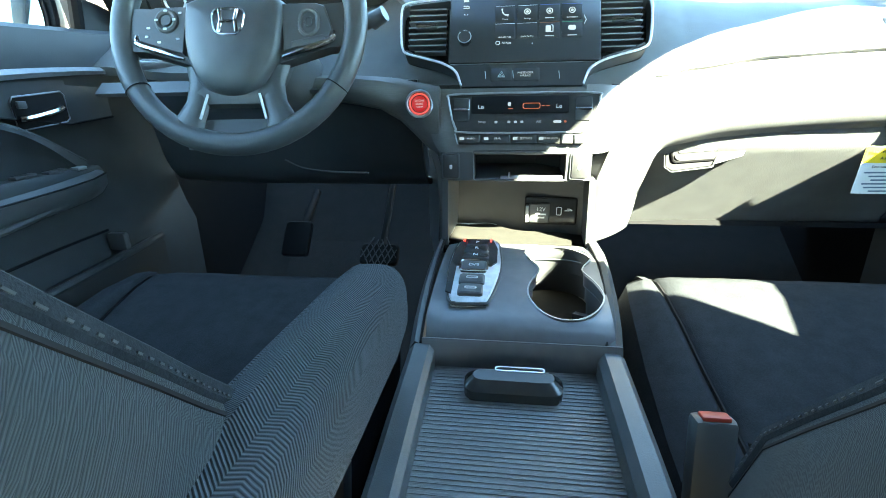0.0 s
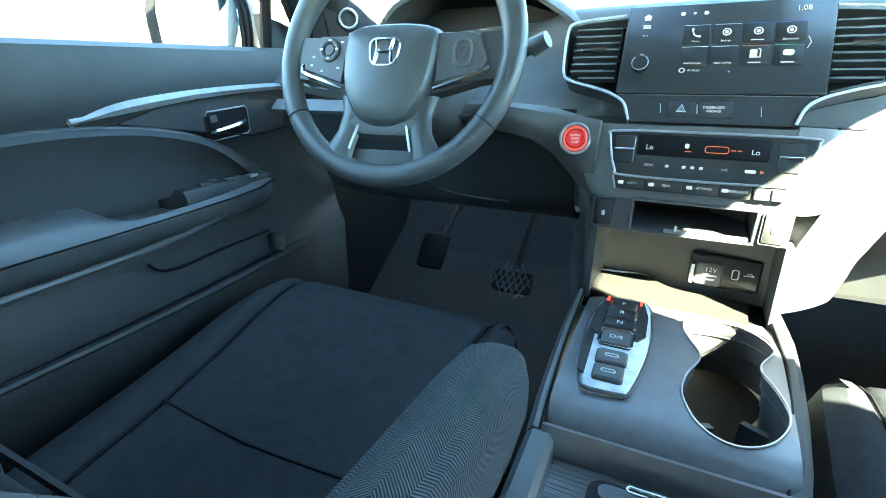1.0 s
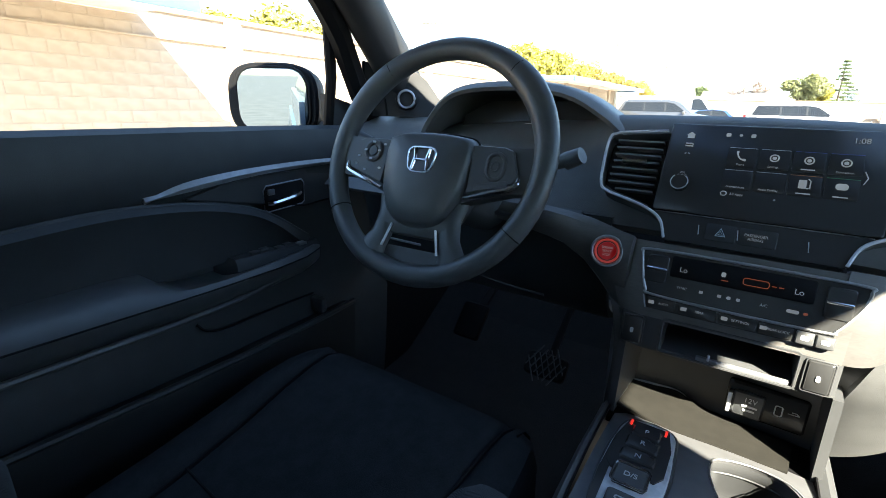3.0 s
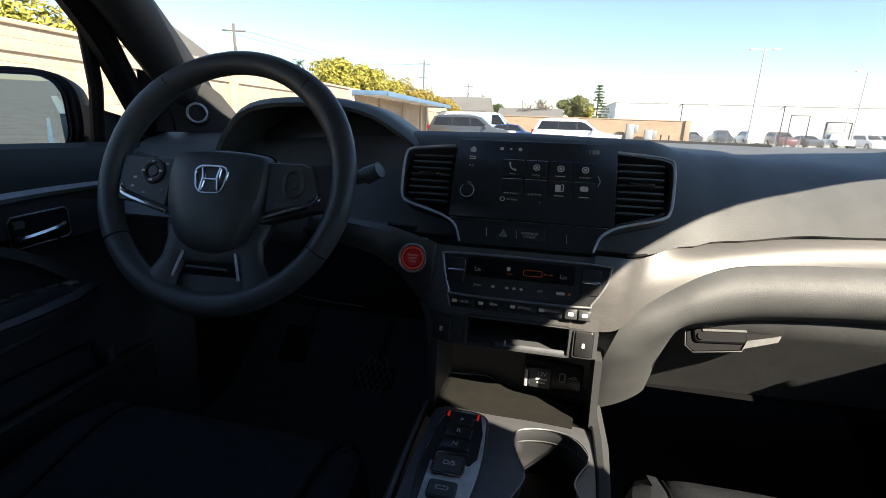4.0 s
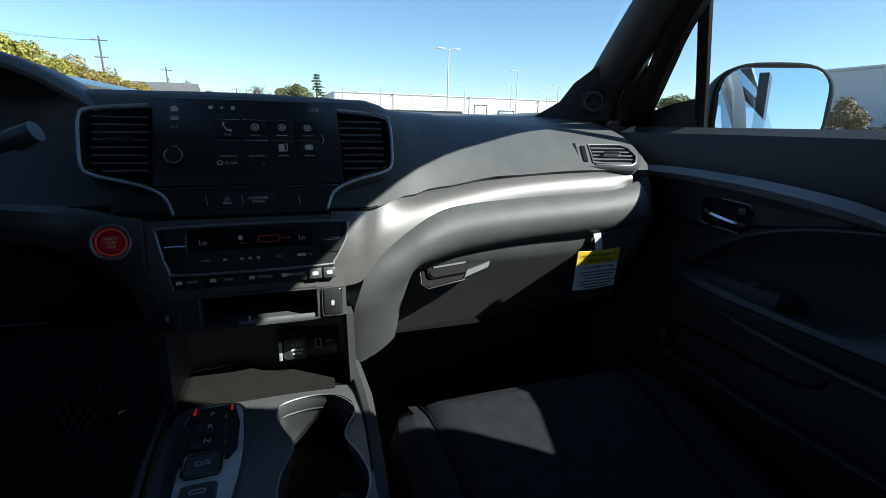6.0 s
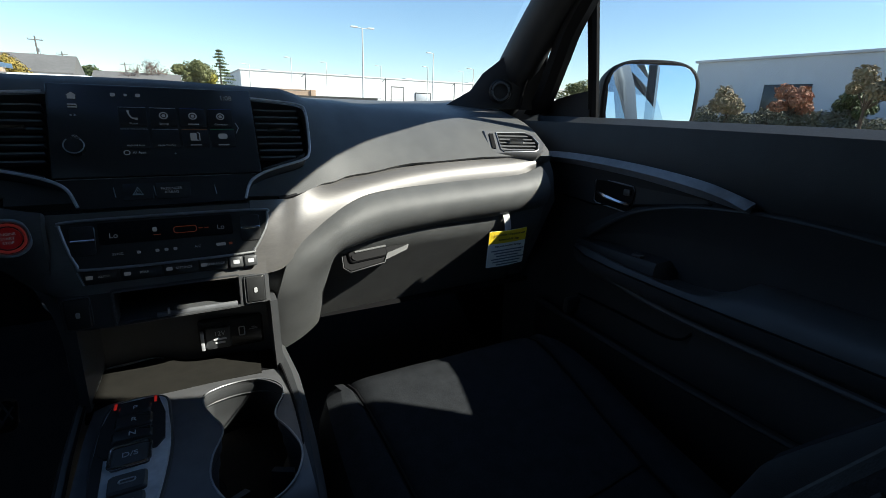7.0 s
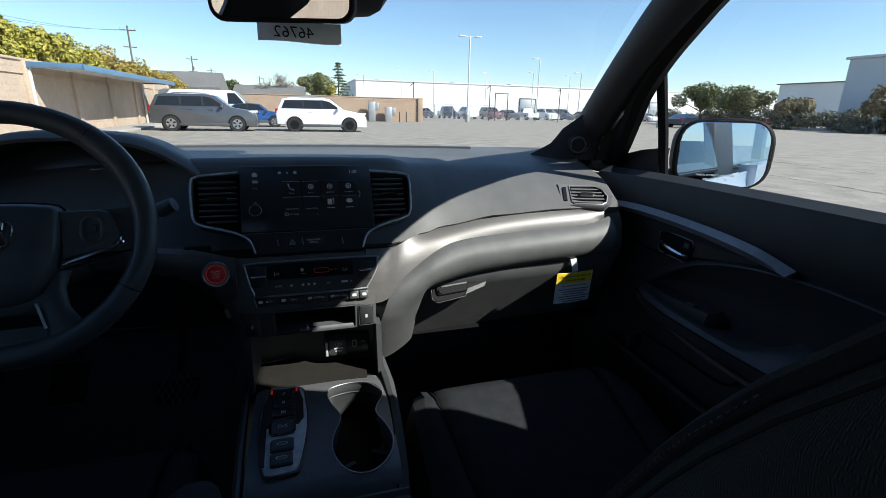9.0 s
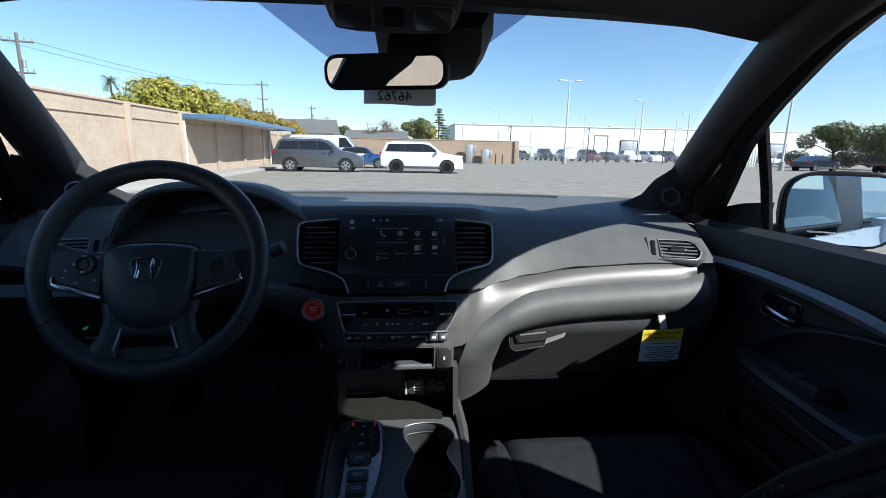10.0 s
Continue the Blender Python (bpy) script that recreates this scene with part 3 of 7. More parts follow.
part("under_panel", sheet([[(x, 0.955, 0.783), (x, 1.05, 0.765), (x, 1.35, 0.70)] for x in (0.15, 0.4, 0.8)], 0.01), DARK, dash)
part("end_cap", loft([[(0.705 + d, 1.2, 1.185), (0.705 + d, 1.0, 1.15), (0.705 + d, 0.905, 1.09), (0.705 + d, 0.885, 1.06), (0.705 + d, 0.872, 1.0), (0.705 + d, 0.965, 0.80), (0.705 + d, 1.2, 0.75)] for d in (0, 0.045)]), HARD, dash)


def side_vent(s):
    """Outlet at the end of the dash: a pointed bezel round five slats and a thumb wheel."""
    m = facing(s * 0.650, 0.905, 1.120, 48, -s * 17)

    def at(x, y, z):
        return m @ Vector((s * x, y, z))

    out = [(-0.064, 0.032), (0.030, 0.034), (0.050, 0.024), (0.068, -0.004), (0.062, -0.018), (0.044, -0.034), (-0.050, -0.034), (-0.060, -0.026)]
    inner = [(-0.034, 0.023), (0.026, 0.024), (0.040, 0.016), (0.050, -0.004), (0.045, -0.020), (0.036, -0.026), (-0.026, -0.026), (-0.032, -0.020)]
    bezel = part("vent_bezel", loft([[at(x, y, z) for x, y in o] for o, z in ((out, -0.012), (out, 0.004), ([(x * 0.95, y * 0.92) for x, y in out], 0.008), ([(x * 1.06, y * 1.08) for x, y in inner], 0.007), (inner, -0.004))], True, False), DECK, dash, "satin grey air outlet frame")
    part("vent_mouth", plate([at(x * 1.02, y * 1.02, -0.012) for x, y in inner], m.to_3x3() @ Vector((0, 0, 0.004))), DARK, bezel)
    for k in range(5):
        y = -0.020 + k * 0.0095
        x0, x1 = -0.031 + 0.003 * (k < 1), 0.036 + 0.010 * math.sin(math.pi * (k + 1) / 6)
        part("slat", loft([[at(x, y - 0.0018, 0.006), at(x, y + 0.0018, 0.006), at(x, y + 0.004, -0.008), at(x, y + 0.001, -0.008)] for x in (x0, x1)]), SLAT, bezel, "grey slat")
    part("vent_tab", plate([at(x, y, 0.006) for x, y in ((-0.012, -0.004), (0.018, -0.004), (0.022, 0.0), (0.016, 0.004), (-0.010, 0.004))], m.to_3x3() @ Vector((0, 0, 0.006))), CHROME, bezel)
    part("vent_wheel", loft([[at(x, y, z) for y, z in ((0.020, 0.006), (0.020, 0.010), (-0.020, 0.010), (-0.020, 0.006))] for x in (-0.052, -0.044)]), DARK, bezel)
    part("mouth_rim", tube([at(x * 1.05, y * 1.07, 0.008) for x, y in inner], 0.0016, 6, True), METAL, bezel)


side_vent(1)
side_vent(-1)

# centre module: screen, vents, bright lines
TS = 29.0


def module(u, v, w=0.0):
    """A place on the leaned centre module: u across, v up its face from the hazard row, w out of it."""
    return facing(0.015, 0.812, 1.056, TS) @ Matrix.Translation((u, v, w))


def on_module(u, v, w=0.0):
    return module(u, v, w).translation


stack = interior("centre_display", (0.015, 0.9, 1.05), "glossy black touchscreen unit between two air vents", "display")
LINE = [(-0.122, 0.155), (-0.168, 0.151), (-0.192, 0.147), (-0.200, 0.138), (-0.200, 0.105), (-0.196, 0.068), (-0.184, 0.056), (-0.150, 0.046), (-0.122, 0.036), (-0.105, 0.023), (-0.096, 0.0)]
line_c = curve([(u, v, 0) for u, v in LINE], 46)
outline = [(p.x, p.y) for p in line_c] + [(-p.x, p.y) for p in reversed(line_c)]
part("surround", loft([[on_module(u, v, w) for u, v in outline] for w in (-0.045, -0.006)], True, False), HARD, stack)
part("backing", plate([on_module(u, v, -0.030) for u, v in outline], module(0, 0).to_3x3() @ Vector((0, 0, -0.006))), DARK, stack)
part("hazard_strip", plate([on_module(u, v, -0.004) for u, v in ((-0.118, 0.036), (-0.103, 0.020), (-0.095, -0.002), (0.095, -0.002), (0.103, 0.020), (0.118, 0.036))], module(0, 0).to_3x3() @ Vector((0, 0, 0.005))), GLOSS, stack)
scr = part("screen", pad(0.240, 0.128, 0.003, 0.010, module(0.002, 0.102, -0.006), 0.001), GLOSS, stack, "glossy black touchscreen")
SC = module(0.002, 0.102, 0.0042)
tiles = [("Phone", 0), ("Settings", 1), ("", 2), ("Connection", 3), ("Android Auto", 4), ("Apple CarPlay", 5), ("", 6), ("", 7)]
for text, k in tiles:
    m = SC @ Matrix.Translation((-0.030 + 0.0352 * (k % 4), 0.019 - 0.031 * (k // 4), 0))
    tile = part("app_tile", pad(0.032, 0.027, 0.002, 0.0004, m), TILE, scr)
    part("tile_edge", cube((0, 0.0131, 0.0006), (0.031, 0.0005, 0.0002), 0, m), (WHITEINK, WHITEINK, BLUEINK, BLUEINK, WHITEINK, WHITEINK, AMBERINK, GREENINK)[k], tile)
    if text:
        writing(text, 0.0036, m @ Matrix.Translation((0, -0.0100, 0.0006)), DISPLAY, tile)
    else:
        part("caption_bar", cube((0, -0.0100, 0.0006), (0.014, 0.0014, 0.0004), 0, m), DISPLAY, tile)
    if k in (1, 3, 2):
        part("icon", ring_bar(rounded(0.009, 0.009, 0.0044), 0.0008, m @ Matrix.Translation((0, 0.002, 0.0008)), 4), DISPLAY, tile)
        part("icon_core", pad(0.0044, 0.0044, 0.002, 0.0005, m @ Matrix.Translation((0, 0.002, 0.0004))), DISPLAY, tile)
    elif k == 0:
        part("icon", tube(curve([m @ Vector(p) for p in ((-0.005, 0.008, 0.0008), (-0.0045, 0.003, 0.0008), (-0.001, -0.002, 0.0008), (0.005, -0.0035, 0.0008))], 10), [0.0017, 0.0015, 0.0011, 0.0009, 0.0009, 0.0009, 0.0009, 0.0011, 0.0015, 0.0017], 5), DISPLAY, tile)
    elif k == 6:
        part("icon", pad(0.008, 0.011, 0.001, 0.0005, m @ Matrix.Translation((-0.002, 0.002, 0.0004))), DISPLAY, tile)
        part("hose", tube([m @ Vector(p) for p in ((0.002, -0.003, 0.0008), (0.0055, -0.003, 0.0008), (0.0055, 0.007, 0.0008), (0.003, 0.009, 0.0008))], 0.0008, 4), DISPLAY, tile)
    elif k == 7:
        part("icon", pad(0.012, 0.008, 0.0035, 0.0005, m @ Matrix.Translation((0, 0.003, 0.0004))), DISPLAY, tile)
writing("1:08", 0.0095, SC @ Matrix.Translation((0.086, 0.050, 0.0003)), DISPLAY, scr, "clock")
writing("All Apps", 0.0044, SC @ Matrix.Translation((-0.027, -0.032, 0.0003)), DISPLAY, scr)
part("apps_icon", ring_bar(rounded(0.0064, 0.0056, 0.0027), 0.0006, SC @ Matrix.Translation((-0.041, -0.032, 0.0004)), 4), DISPLAY, scr)
writing("VOL", 0.0036, SC @ Matrix.Translation((-0.094, -0.0085, 0.0003)), DISPLAY, scr)
writing("AUDIO", 0.0036, SC @ Matrix.Translation((-0.094, -0.0125, 0.0003)), DISPLAY, scr)
part("arrow", tube([SC @ Vector(p) for p in ((0.094, 0.012, 0.0004), (0.0975, 0.004, 0.0004), (0.094, -0.004, 0.0004))], 0.0006, 4), DISPLAY, scr)
house_icon = [(-0.0042, -0.0035), (0.0042, -0.0035), (0.0042, 0.0012), (0.0055, 0.0012), (0.0, 0.0058), (-0.0055, 0.0012), (-0.0042, 0.0012)]
part("home_icon", plate([SC @ Vector((-0.094 + x, 0.046 + y, 0.0)) for x, y in house_icon], SC.to_3x3() @ Vector((0, 0, 0.0004))), DISPLAY, scr)
for k in range(2):
    part("back_icon", tube([SC @ Vector(p) for p in ((-0.0985, 0.0345 - 0.0035 * k, 0.0004), (-0.090, 0.0345 - 0.0035 * k, 0.0004), (-0.089, 0.0325 - 0.002 * k, 0.0004))], 0.0009, 4), DISPLAY, scr)
writing("< >", 0.0052, SC @ Matrix.Translation((-0.094, 0.0195, 0.0003)), DISPLAY, scr)
for u, s in ((-0.050, 0.0055), (-0.036, 0.0035), (-0.022, 0.0055)):
    part("status_icon", pad(s, s * 0.9, s * 0.3, 0.0004, SC @ Matrix.Translation((u, 0.050, 0))), DISPLAY, scr)
part("page_dot", pad(0.0022, 0.0022, 0.0010, 0.0004, SC @ Matrix.Translation((0.014, -0.034, 0))), DISPLAY, scr)
knob = part("volume_knob", rod(bmesh.new(), SC @ Vector((-0.094, -0.026, -0.002)), SC @ Vector((-0.094, -0.026, 0.012)), 0.0100, 0.0094, 28), GLOSS, stack)
part("knob_ring", tube([SC @ Vector((-0.094 + 0.0104 * math.cos(w), -0.026 + 0.0104 * math.sin(w), 0.0115)) for w in [radians(-230 + k * 14) for k in range(21)]], 0.0008, 4), METAL, knob)
bar = module(0.0, 0.0, 0.0012)
part("row_line", tube([bar @ Vector((u, 0.0365, 0)) for u in (-0.115, 0.0, 0.115)], 0.0006, 4), METAL, stack)
haz = part("hazard_switch", pad(0.034, 0.022, 0.002, 0.0012, bar @ Matrix.Translation((-0.032, 0.017, 0))), GLOSS, stack)
part("hazard_triangle", tube([bar @ Vector(p) for p in ((-0.0375, 0.0125, 0.002), (-0.0265, 0.0125, 0.002), (-0.032, 0.0225, 0.002))], 0.0009, 4, True), WHITEINK, haz)
part("hazard_core", tube([bar @ Vector(p) for p in ((-0.0345, 0.0143, 0.002), (-0.0295, 0.0143, 0.002), (-0.032, 0.0188, 0.002))], 0.0006, 4, True), WHITEINK, haz)
pas = part("airbag_indicator", pad(0.040, 0.022, 0.002, 0.0010, bar @ Matrix.Translation((0.008, 0.017, 0))), GLOSS, stack)
writing("PASSENGER", 0.0048, bar @ Matrix.Translation((0.006, 0.0195, 0.0012)), DISPLAY, pas)
writing("AIRBAG", 0.0048, bar @ Matrix.Translation((0.006, 0.0145, 0.0012)), DISPLAY, pas)
for u, dv in ((-0.058, 0.0), (-0.014, 0.0), (0.058, -0.002)):
    part("switch_groove", tube([bar @ Vector((u, 0.024 + dv, 0.0004)), bar @ Vector((u + 0.0015, 0.011 + dv, 0.0004))], 0.0006, 4), METAL, stack)


def centre_vent(side):
    """Slatted outlet beside the screen; side -1 or 1."""
    def at(u, v, w):
        return on_module(side * u, v, w)

    root = part("vent", plate([at(u, v, -0.024) for u, v in ((0.124, 0.150), (0.190, 0.144), (0.196, 0.136), (0.192, 0.070), (0.180, 0.060), (0.124, 0.048))], module(0, 0).to_3x3() @ Vector((0, 0, 0.002))), DARK, stack)
    for k in range(8):
        v = 0.062 + k * 0.0108
        end = 0.188 if k > 0 else 0.176
        part("slat", loft([[at(u, v + d - 0.1 * (u - 0.124) * (v - 0.1), w) for d, w in ((0.0, -0.003), (0.0026, -0.003), (0.0045, -0.020), (0.0025, -0.020))] for u in (0.125, 0.150, end)]), SLAT, root)
    part("vent_tab", loft([[at(u, v, w) for v, w in ((0.102, -0.002), (0.108, -0.002), (0.107, 0.006), (0.103, 0.006))] for u in (0.140, 0.174)]), CHROME, root)
    part("lower_lip", sheet([[at(u, v, w) for u, v in ((0.190, 0.066), (0.176, 0.058), (0.150, 0.0505), (0.126, 0.043))] for w in (0.0, -0.02)], 0.002), LEATHER, root)
    part("bright_line", tube([at(-p.x, p.y, 0.002) for p in line_c], 0.0021, 6), SATIN, root, "satin chrome line")


centre_vent(-1)
centre_vent(1)

# centre fascia with climate panel
FX = [-0.150, -0.135, -0.115, -0.10, -0.05, 0.0, 0.05, 0.10, 0.118, 0.130]


def fascia_y(x, z):
    bow = 0.02 * max(0, (abs(x - 0.012) - 0.11) / 0.07) ** 2
    return 0.769 + (z - 0.955) * 0.30 + bow


part("centre_fascia", sheet([[((x * (0.76 + 0.24 * ((z - 0.955) / 0.097) ** 0.7)) if x < 0 else x * (0.96 + 0.04 * (z - 0.955) / 0.097), fascia_y(x, z), z) for x in FX] for z in (0.955, 0.962, 0.972, 0.99, 1.01, 1.03, 1.052)], 0.02), TRIM, dash, "dark satin metallic centre fascia")
clim = interior("climate_panel", (0.012, 0.79, 1.0), "black climate control panel with silver surround", "control panel")
CM = facing(0.013, 0.784, 1.014, 16.7)


def on_panel(x, y, z=0.0):
    return CM @ Vector((x, y, z))


top_o = curve([(-0.112, 0.024, 0), (-0.104, 0.030, 0), (0.0, 0.0315, 0), (0.112, 0.030, 0), (0.121, 0.024, 0), (0.117, 0.004, 0), (0.100, -0.024, 0), (0.090, -0.0285, 0), (0.0, -0.030, 0), (-0.090, -0.0285, 0), (-0.100, -0.022, 0), (-0.107, 0.0, 0), (-0.112, 0.024, 0)], 73)[:-1]
part("bezel", plate([on_panel(p.x, p.y, -0.004) for p in top_o], CM.to_3x3() @ Vector((0, 0, 0.008))), GLOSS, clim)
part("bezel_line", tube([on_panel(p.x, p.y, 0.004) for p in top_o], 0.0018, 6, True), METAL, clim, "satin silver line")
part("readout", pad(0.150, 0.027, 0.003, 0.0010, CM @ Matrix.Translation((0, 0.013, 0.004))), DARK, clim)
for u in (-0.060, 0.060):
    writing("Lo", 0.0090, CM @ Matrix.Translation((u, 0.010, 0.0053)), DISPLAY, clim, "temperature")
part("fan_icon", ring_bar(rounded(0.026, 0.008, 0.003), 0.0005, CM @ Matrix.Translation((0.018, 0.011, 0.0054)), 4), AMBER, clim)
for u in (0.036, 0.043):
    part("fan_bar", cube((u, 0.011, 0.0054), (0.005, 0.0012, 0.0003), 0, CM), AMBER, clim)
part("airflow_icon", pad(0.005, 0.006, 0.002, 0.0005, CM @ Matrix.Translation((-0.016, 0.014, 0.0050))), DISPLAY, clim)
part("airflow_arrow", tube([on_panel(-0.018, 0.007, 0.0054), on_panel(-0.010, 0.007, 0.0054)], 0.0006, 4), AMBER, clim)
for s in (-1, 1):
    part("temperature_rocker", pad(0.026, 0.036, 0.004, 0.003, CM @ Matrix.Translation((0.003 + s * 0.094, 0.006, 0.003)), 0.001), GLOSS, clim)
    part("rocker_tab", pad(0.024, 0.0030, 0.0012, 0.003, CM @ Matrix.Translation((0.003 + s * 0.094, 0.006, 0.0056))), CHROME, clim)
for text, u in (("SYNC", -0.058), ("A/C", 0.030)):
    writing(text, 0.0046, CM @ Matrix.Translation((u, -0.013, 0.0042)), DISPLAY, clim)
for u in (-0.036, -0.016, -0.006, 0.004):
    part("button_mark", pad(0.0044, 0.0036, 0.0012, 0.0005, CM @ Matrix.Translation((u, -0.013, 0.0038))), DISPLAY, clim)
part("recirculate_mark", pad(0.012, 0.0040, 0.0018, 0.0005, CM @ Matrix.Translation((0.058, -0.013, 0.0038))), DISPLAY, clim)
part("ac_lamp", pad(0.004, 0.003, 0.0006, 0.0005, CM @ Matrix.Translation((0.070, -0.013, 0.0038))), AMBER, clim)
CB = CM @ Matrix.Translation((0, -0.0385, 0.002))
part("button_strip", plate([CB @ Vector(p) for p in ((-0.099, 0.0085, -0.004), (0.099, 0.0085, -0.004), (0.098, -0.0085, -0.004), (-0.094, -0.0085, -0.004))], CM.to_3x3() @ Vector((0, 0, 0.0045))), GLOSS, clim)
for u, w, text in ((-0.078, 0.034, "AUTO"), (-0.036, 0.044, "REAR"), (0.008, 0.040, "SETTINGS"), (0.046, 0.034, "REAR LOCK")):
    b = part("climate_button", pad(w, 0.0145, 0.003, 0.0020, CB @ Matrix.Translation((u, 0, 0)), 0.0006), GLOSS, clim)
    writing(text, 0.0042, CB @ Matrix.Translation((u + 0.003, 0, 0.0021)), DISPLAY, b)
    part("button_icon", pad(0.007, 0.0045, 0.001, 0.0004, CB @ Matrix.Translation((u - w * 0.34, 0, 0.0019))), DISPLAY, b)
part("row_edge", tube([CB @ Vector(p) for p in ((-0.101, 0.008, 0.001), (-0.096, -0.0085, 0.001))], 0.0010, 5), METAL, clim)
for u in (0.074, 0.0925):
    b = part("seat_climate_button", pad(0.0168, 0.0145, 0.002, 0.004, CB @ Matrix.Translation((u, -0.001, 0.0006)), 0.001), HARD, clim)
    part("button_icon", pad(0.008, 0.0055, 0.0015, 0.0006, CB @ Matrix.Translation((u, -0.001, 0.0044))), WHITEINK, b)

# start button
start = interior("start_button", (-0.146, 0.80, 1.03), "round red lit engine start button in a chrome ring", "button")
SB = facing(-0.146, 0.7895, 1.03, 14, 8)
part("collar", rod(bmesh.new(), SB @ Vector((0, 0, -0.012)), SB @ Vector((0, 0, 0.002)), 0.0212, None, 32), GLOSS, start)
part("outer_ring", ring_bar(rounded(0.0405, 0.0405, 0.0200, 8), 0.0022, SB @ Matrix.Translation((0, 0, 0.0040)), 8), METAL, start)
part("ring", ring_bar(rounded(0.031, 0.031, 0.0152, 8), 0.0016, SB @ Matrix.Translation((0, 0, 0.003)), 8), REDRING, start, "red lit ring")
part("cap", rod(bmesh.new(), SB @ Vector((0, 0, -0.002)), SB @ Vector((0, 0, 0.005)), 0.0130, 0.0122, 32), REDBTN, start, "translucent red cap")
for text, v in (("ENGINE", 0.0046), ("START", -0.0004), ("STOP", -0.0054)):
    writing(text, 0.0042, SB @ Matrix.Translation((0, v, 0.0054)), DISPLAY, start)

# shelf under the climate panel, lower bay with sockets
shelf = interior("storage_shelf", (0.008, 0.82, 0.9), "black plastic open shelf with a silver lip", "shelf")
part("shelf_floor", cube((0.008, 0.84, 0.9115), (0.226, 0.13, 0.005), 0.002), HARD, shelf)
part("shelf_roof", cube((0.008, 0.84, 0.9585), (0.226, 0.13, 0.005), 0.002), HARD, shelf)
part("shelf_back", cube((0.008, 0.905, 0.935), (0.226, 0.008, 0.046), 0.002), HARD, shelf)
part("shelf_lip", cube((0.035, 0.771, 0.9165), (0.098, 0.006, 0.006), 0.0015), DOORTRIM, shelf, "satin silver lip")
for x0, x1 in ((-0.112, -0.060), (0.089, 0.128)):
    part("shelf_cheek", loft([[(x, y, 0.911), (x, y, 0.957), (x, y + 0.09, 0.957), (x, y + 0.09, 0.911)] for x, y in ((x0, 0.778 if x0 < 0 else 0.769), ((x0 + x1) / 2, 0.769), (x1, 0.769 if x0 < 0 else 0.776))]), HARD, shelf)
for x in (-0.094, 0.108):
    b = part("seat_heater_switch", pad(0.025, 0.038, 0.003, 0.005, facing(x, 0.770, 0.935, 2)), GLOSS, shelf)
    part("seat_icon", pad(0.0045, 0.0075, 0.0018, 0.0006, facing(x, 0.7646, 0.934, 2)), WHITEINK, b)
    part("switch_rim", ring_bar(rounded(0.027, 0.040, 0.003), 0.0010, facing(x, 0.7675, 0.935, 2)), HARD, b)
part("shelf_frame", ring_bar(rounded(0.148, 0.046, 0.004), 0.0020, facing(0.015, 0.770, 0.935, 2)), HARD, shelf)
part("divider_rib", cube((-0.058, 0.785, 0.935), (0.004, 0.03, 0.044), 0.001), HARD, shelf)
part("lip_notch", cube((0.0, 0.769, 0.921), (0.003, 0.006, 0.008), 0.001), SATIN, shelf)
bay = interior("lower_bay", (0.008, 0.84, 0.79), "grey plastic storage bay with power sockets", "storage tray")
part("bay_back", sheet([[(-0.104, 0.872, 0.79), (-0.03, 0.880, 0.79), (0.01, 0.862, 0.79), (0.135, 0.842, 0.79)], [(-0.098, 0.862, 0.86), (-0.03, 0.870, 0.86), (0.01, 0.854, 0.86), (0.130, 0.838, 0.86)], [(-0.096, 0.856, 0.910), (-0.03, 0.864, 0.910), (0.01, 0.850, 0.910), (0.128, 0.836, 0.910)]], 0.008), HARD, bay)
part("bay_wall", sheet([[(-0.110, 0.772, 0.911), (-0.098, 0.872, 0.911)], [(-0.111, 0.772, 0.86), (-0.100, 0.878, 0.86)], [(-0.112, 0.772, 0.79), (-0.105, 0.884, 0.79)]], 0.010), HARD, bay)
part("bay_wall", sheet([[(0.127, 0.772, 0.911), (0.129, 0.85, 0.911)], [(0.128, 0.772, 0.86), (0.131, 0.85, 0.86)], [(0.130, 0.772, 0.79), (0.134, 0.85, 0.79)]], 0.010), HARD, bay)
part("corner_line", tube([(-0.098, 0.858, 0.908), (-0.100, 0.864, 0.86), (-0.104, 0.869, 0.806)], 0.0016, 6), SATIN, bay)
sock = part("socket_panel", pad(0.092, 0.050, 0.005, 0.010, facing(0.076, 0.846, 0.841, 2, -3)), GLOSS, bay, "gloss black socket plate")
part("socket_cover", pad(0.036, 0.036, 0.004, 0.007, facing(0.056, 0.838, 0.838, 2, -3), 0.002), LEATHER, sock, "flip cover with white lettering")
part("cover_edge", cube((0.034, 0.832, 0.838), (0.005, 0.010, 0.030), 0.001), SATIN, sock)
writing("12V", 0.010, facing(0.058, 0.8302, 0.846, 2, -3), WHITEINK, sock)
for k in range(2):
    part("label_bar", cube((0.058, 0.8304, 0.837 - 0.006 * k), (0.018 - 0.004 * k, 0.0008, 0.0028)), WHITEINK, sock)
part("phone_icon", ring_bar(rounded(0.008, 0.014, 0.002), 0.0008, facing(0.090, 0.8350, 0.842, 2, -3), 4), WHITEINK, sock)
writing("2.5A", 0.006, facing(0.107, 0.8345, 0.835, 2, -3), WHITEINK, sock)
part("usb_icon", tube([(0.100, 0.8345, 0.843), (0.113, 0.8338, 0.8435), (0.109, 0.8338, 0.8465), (0.104, 0.8338, 0.8465)], 0.0007, 4), WHITEINK, sock)
mat_edge = curve([(-0.101, 0.864, 0), (-0.066, 0.869, 0), (-0.034, 0.871, 0), (-0.012, 0.855, 0), (0.010, 0.840, 0), (0.060, 0.832, 0), (0.112, 0.822, 0)], 24)
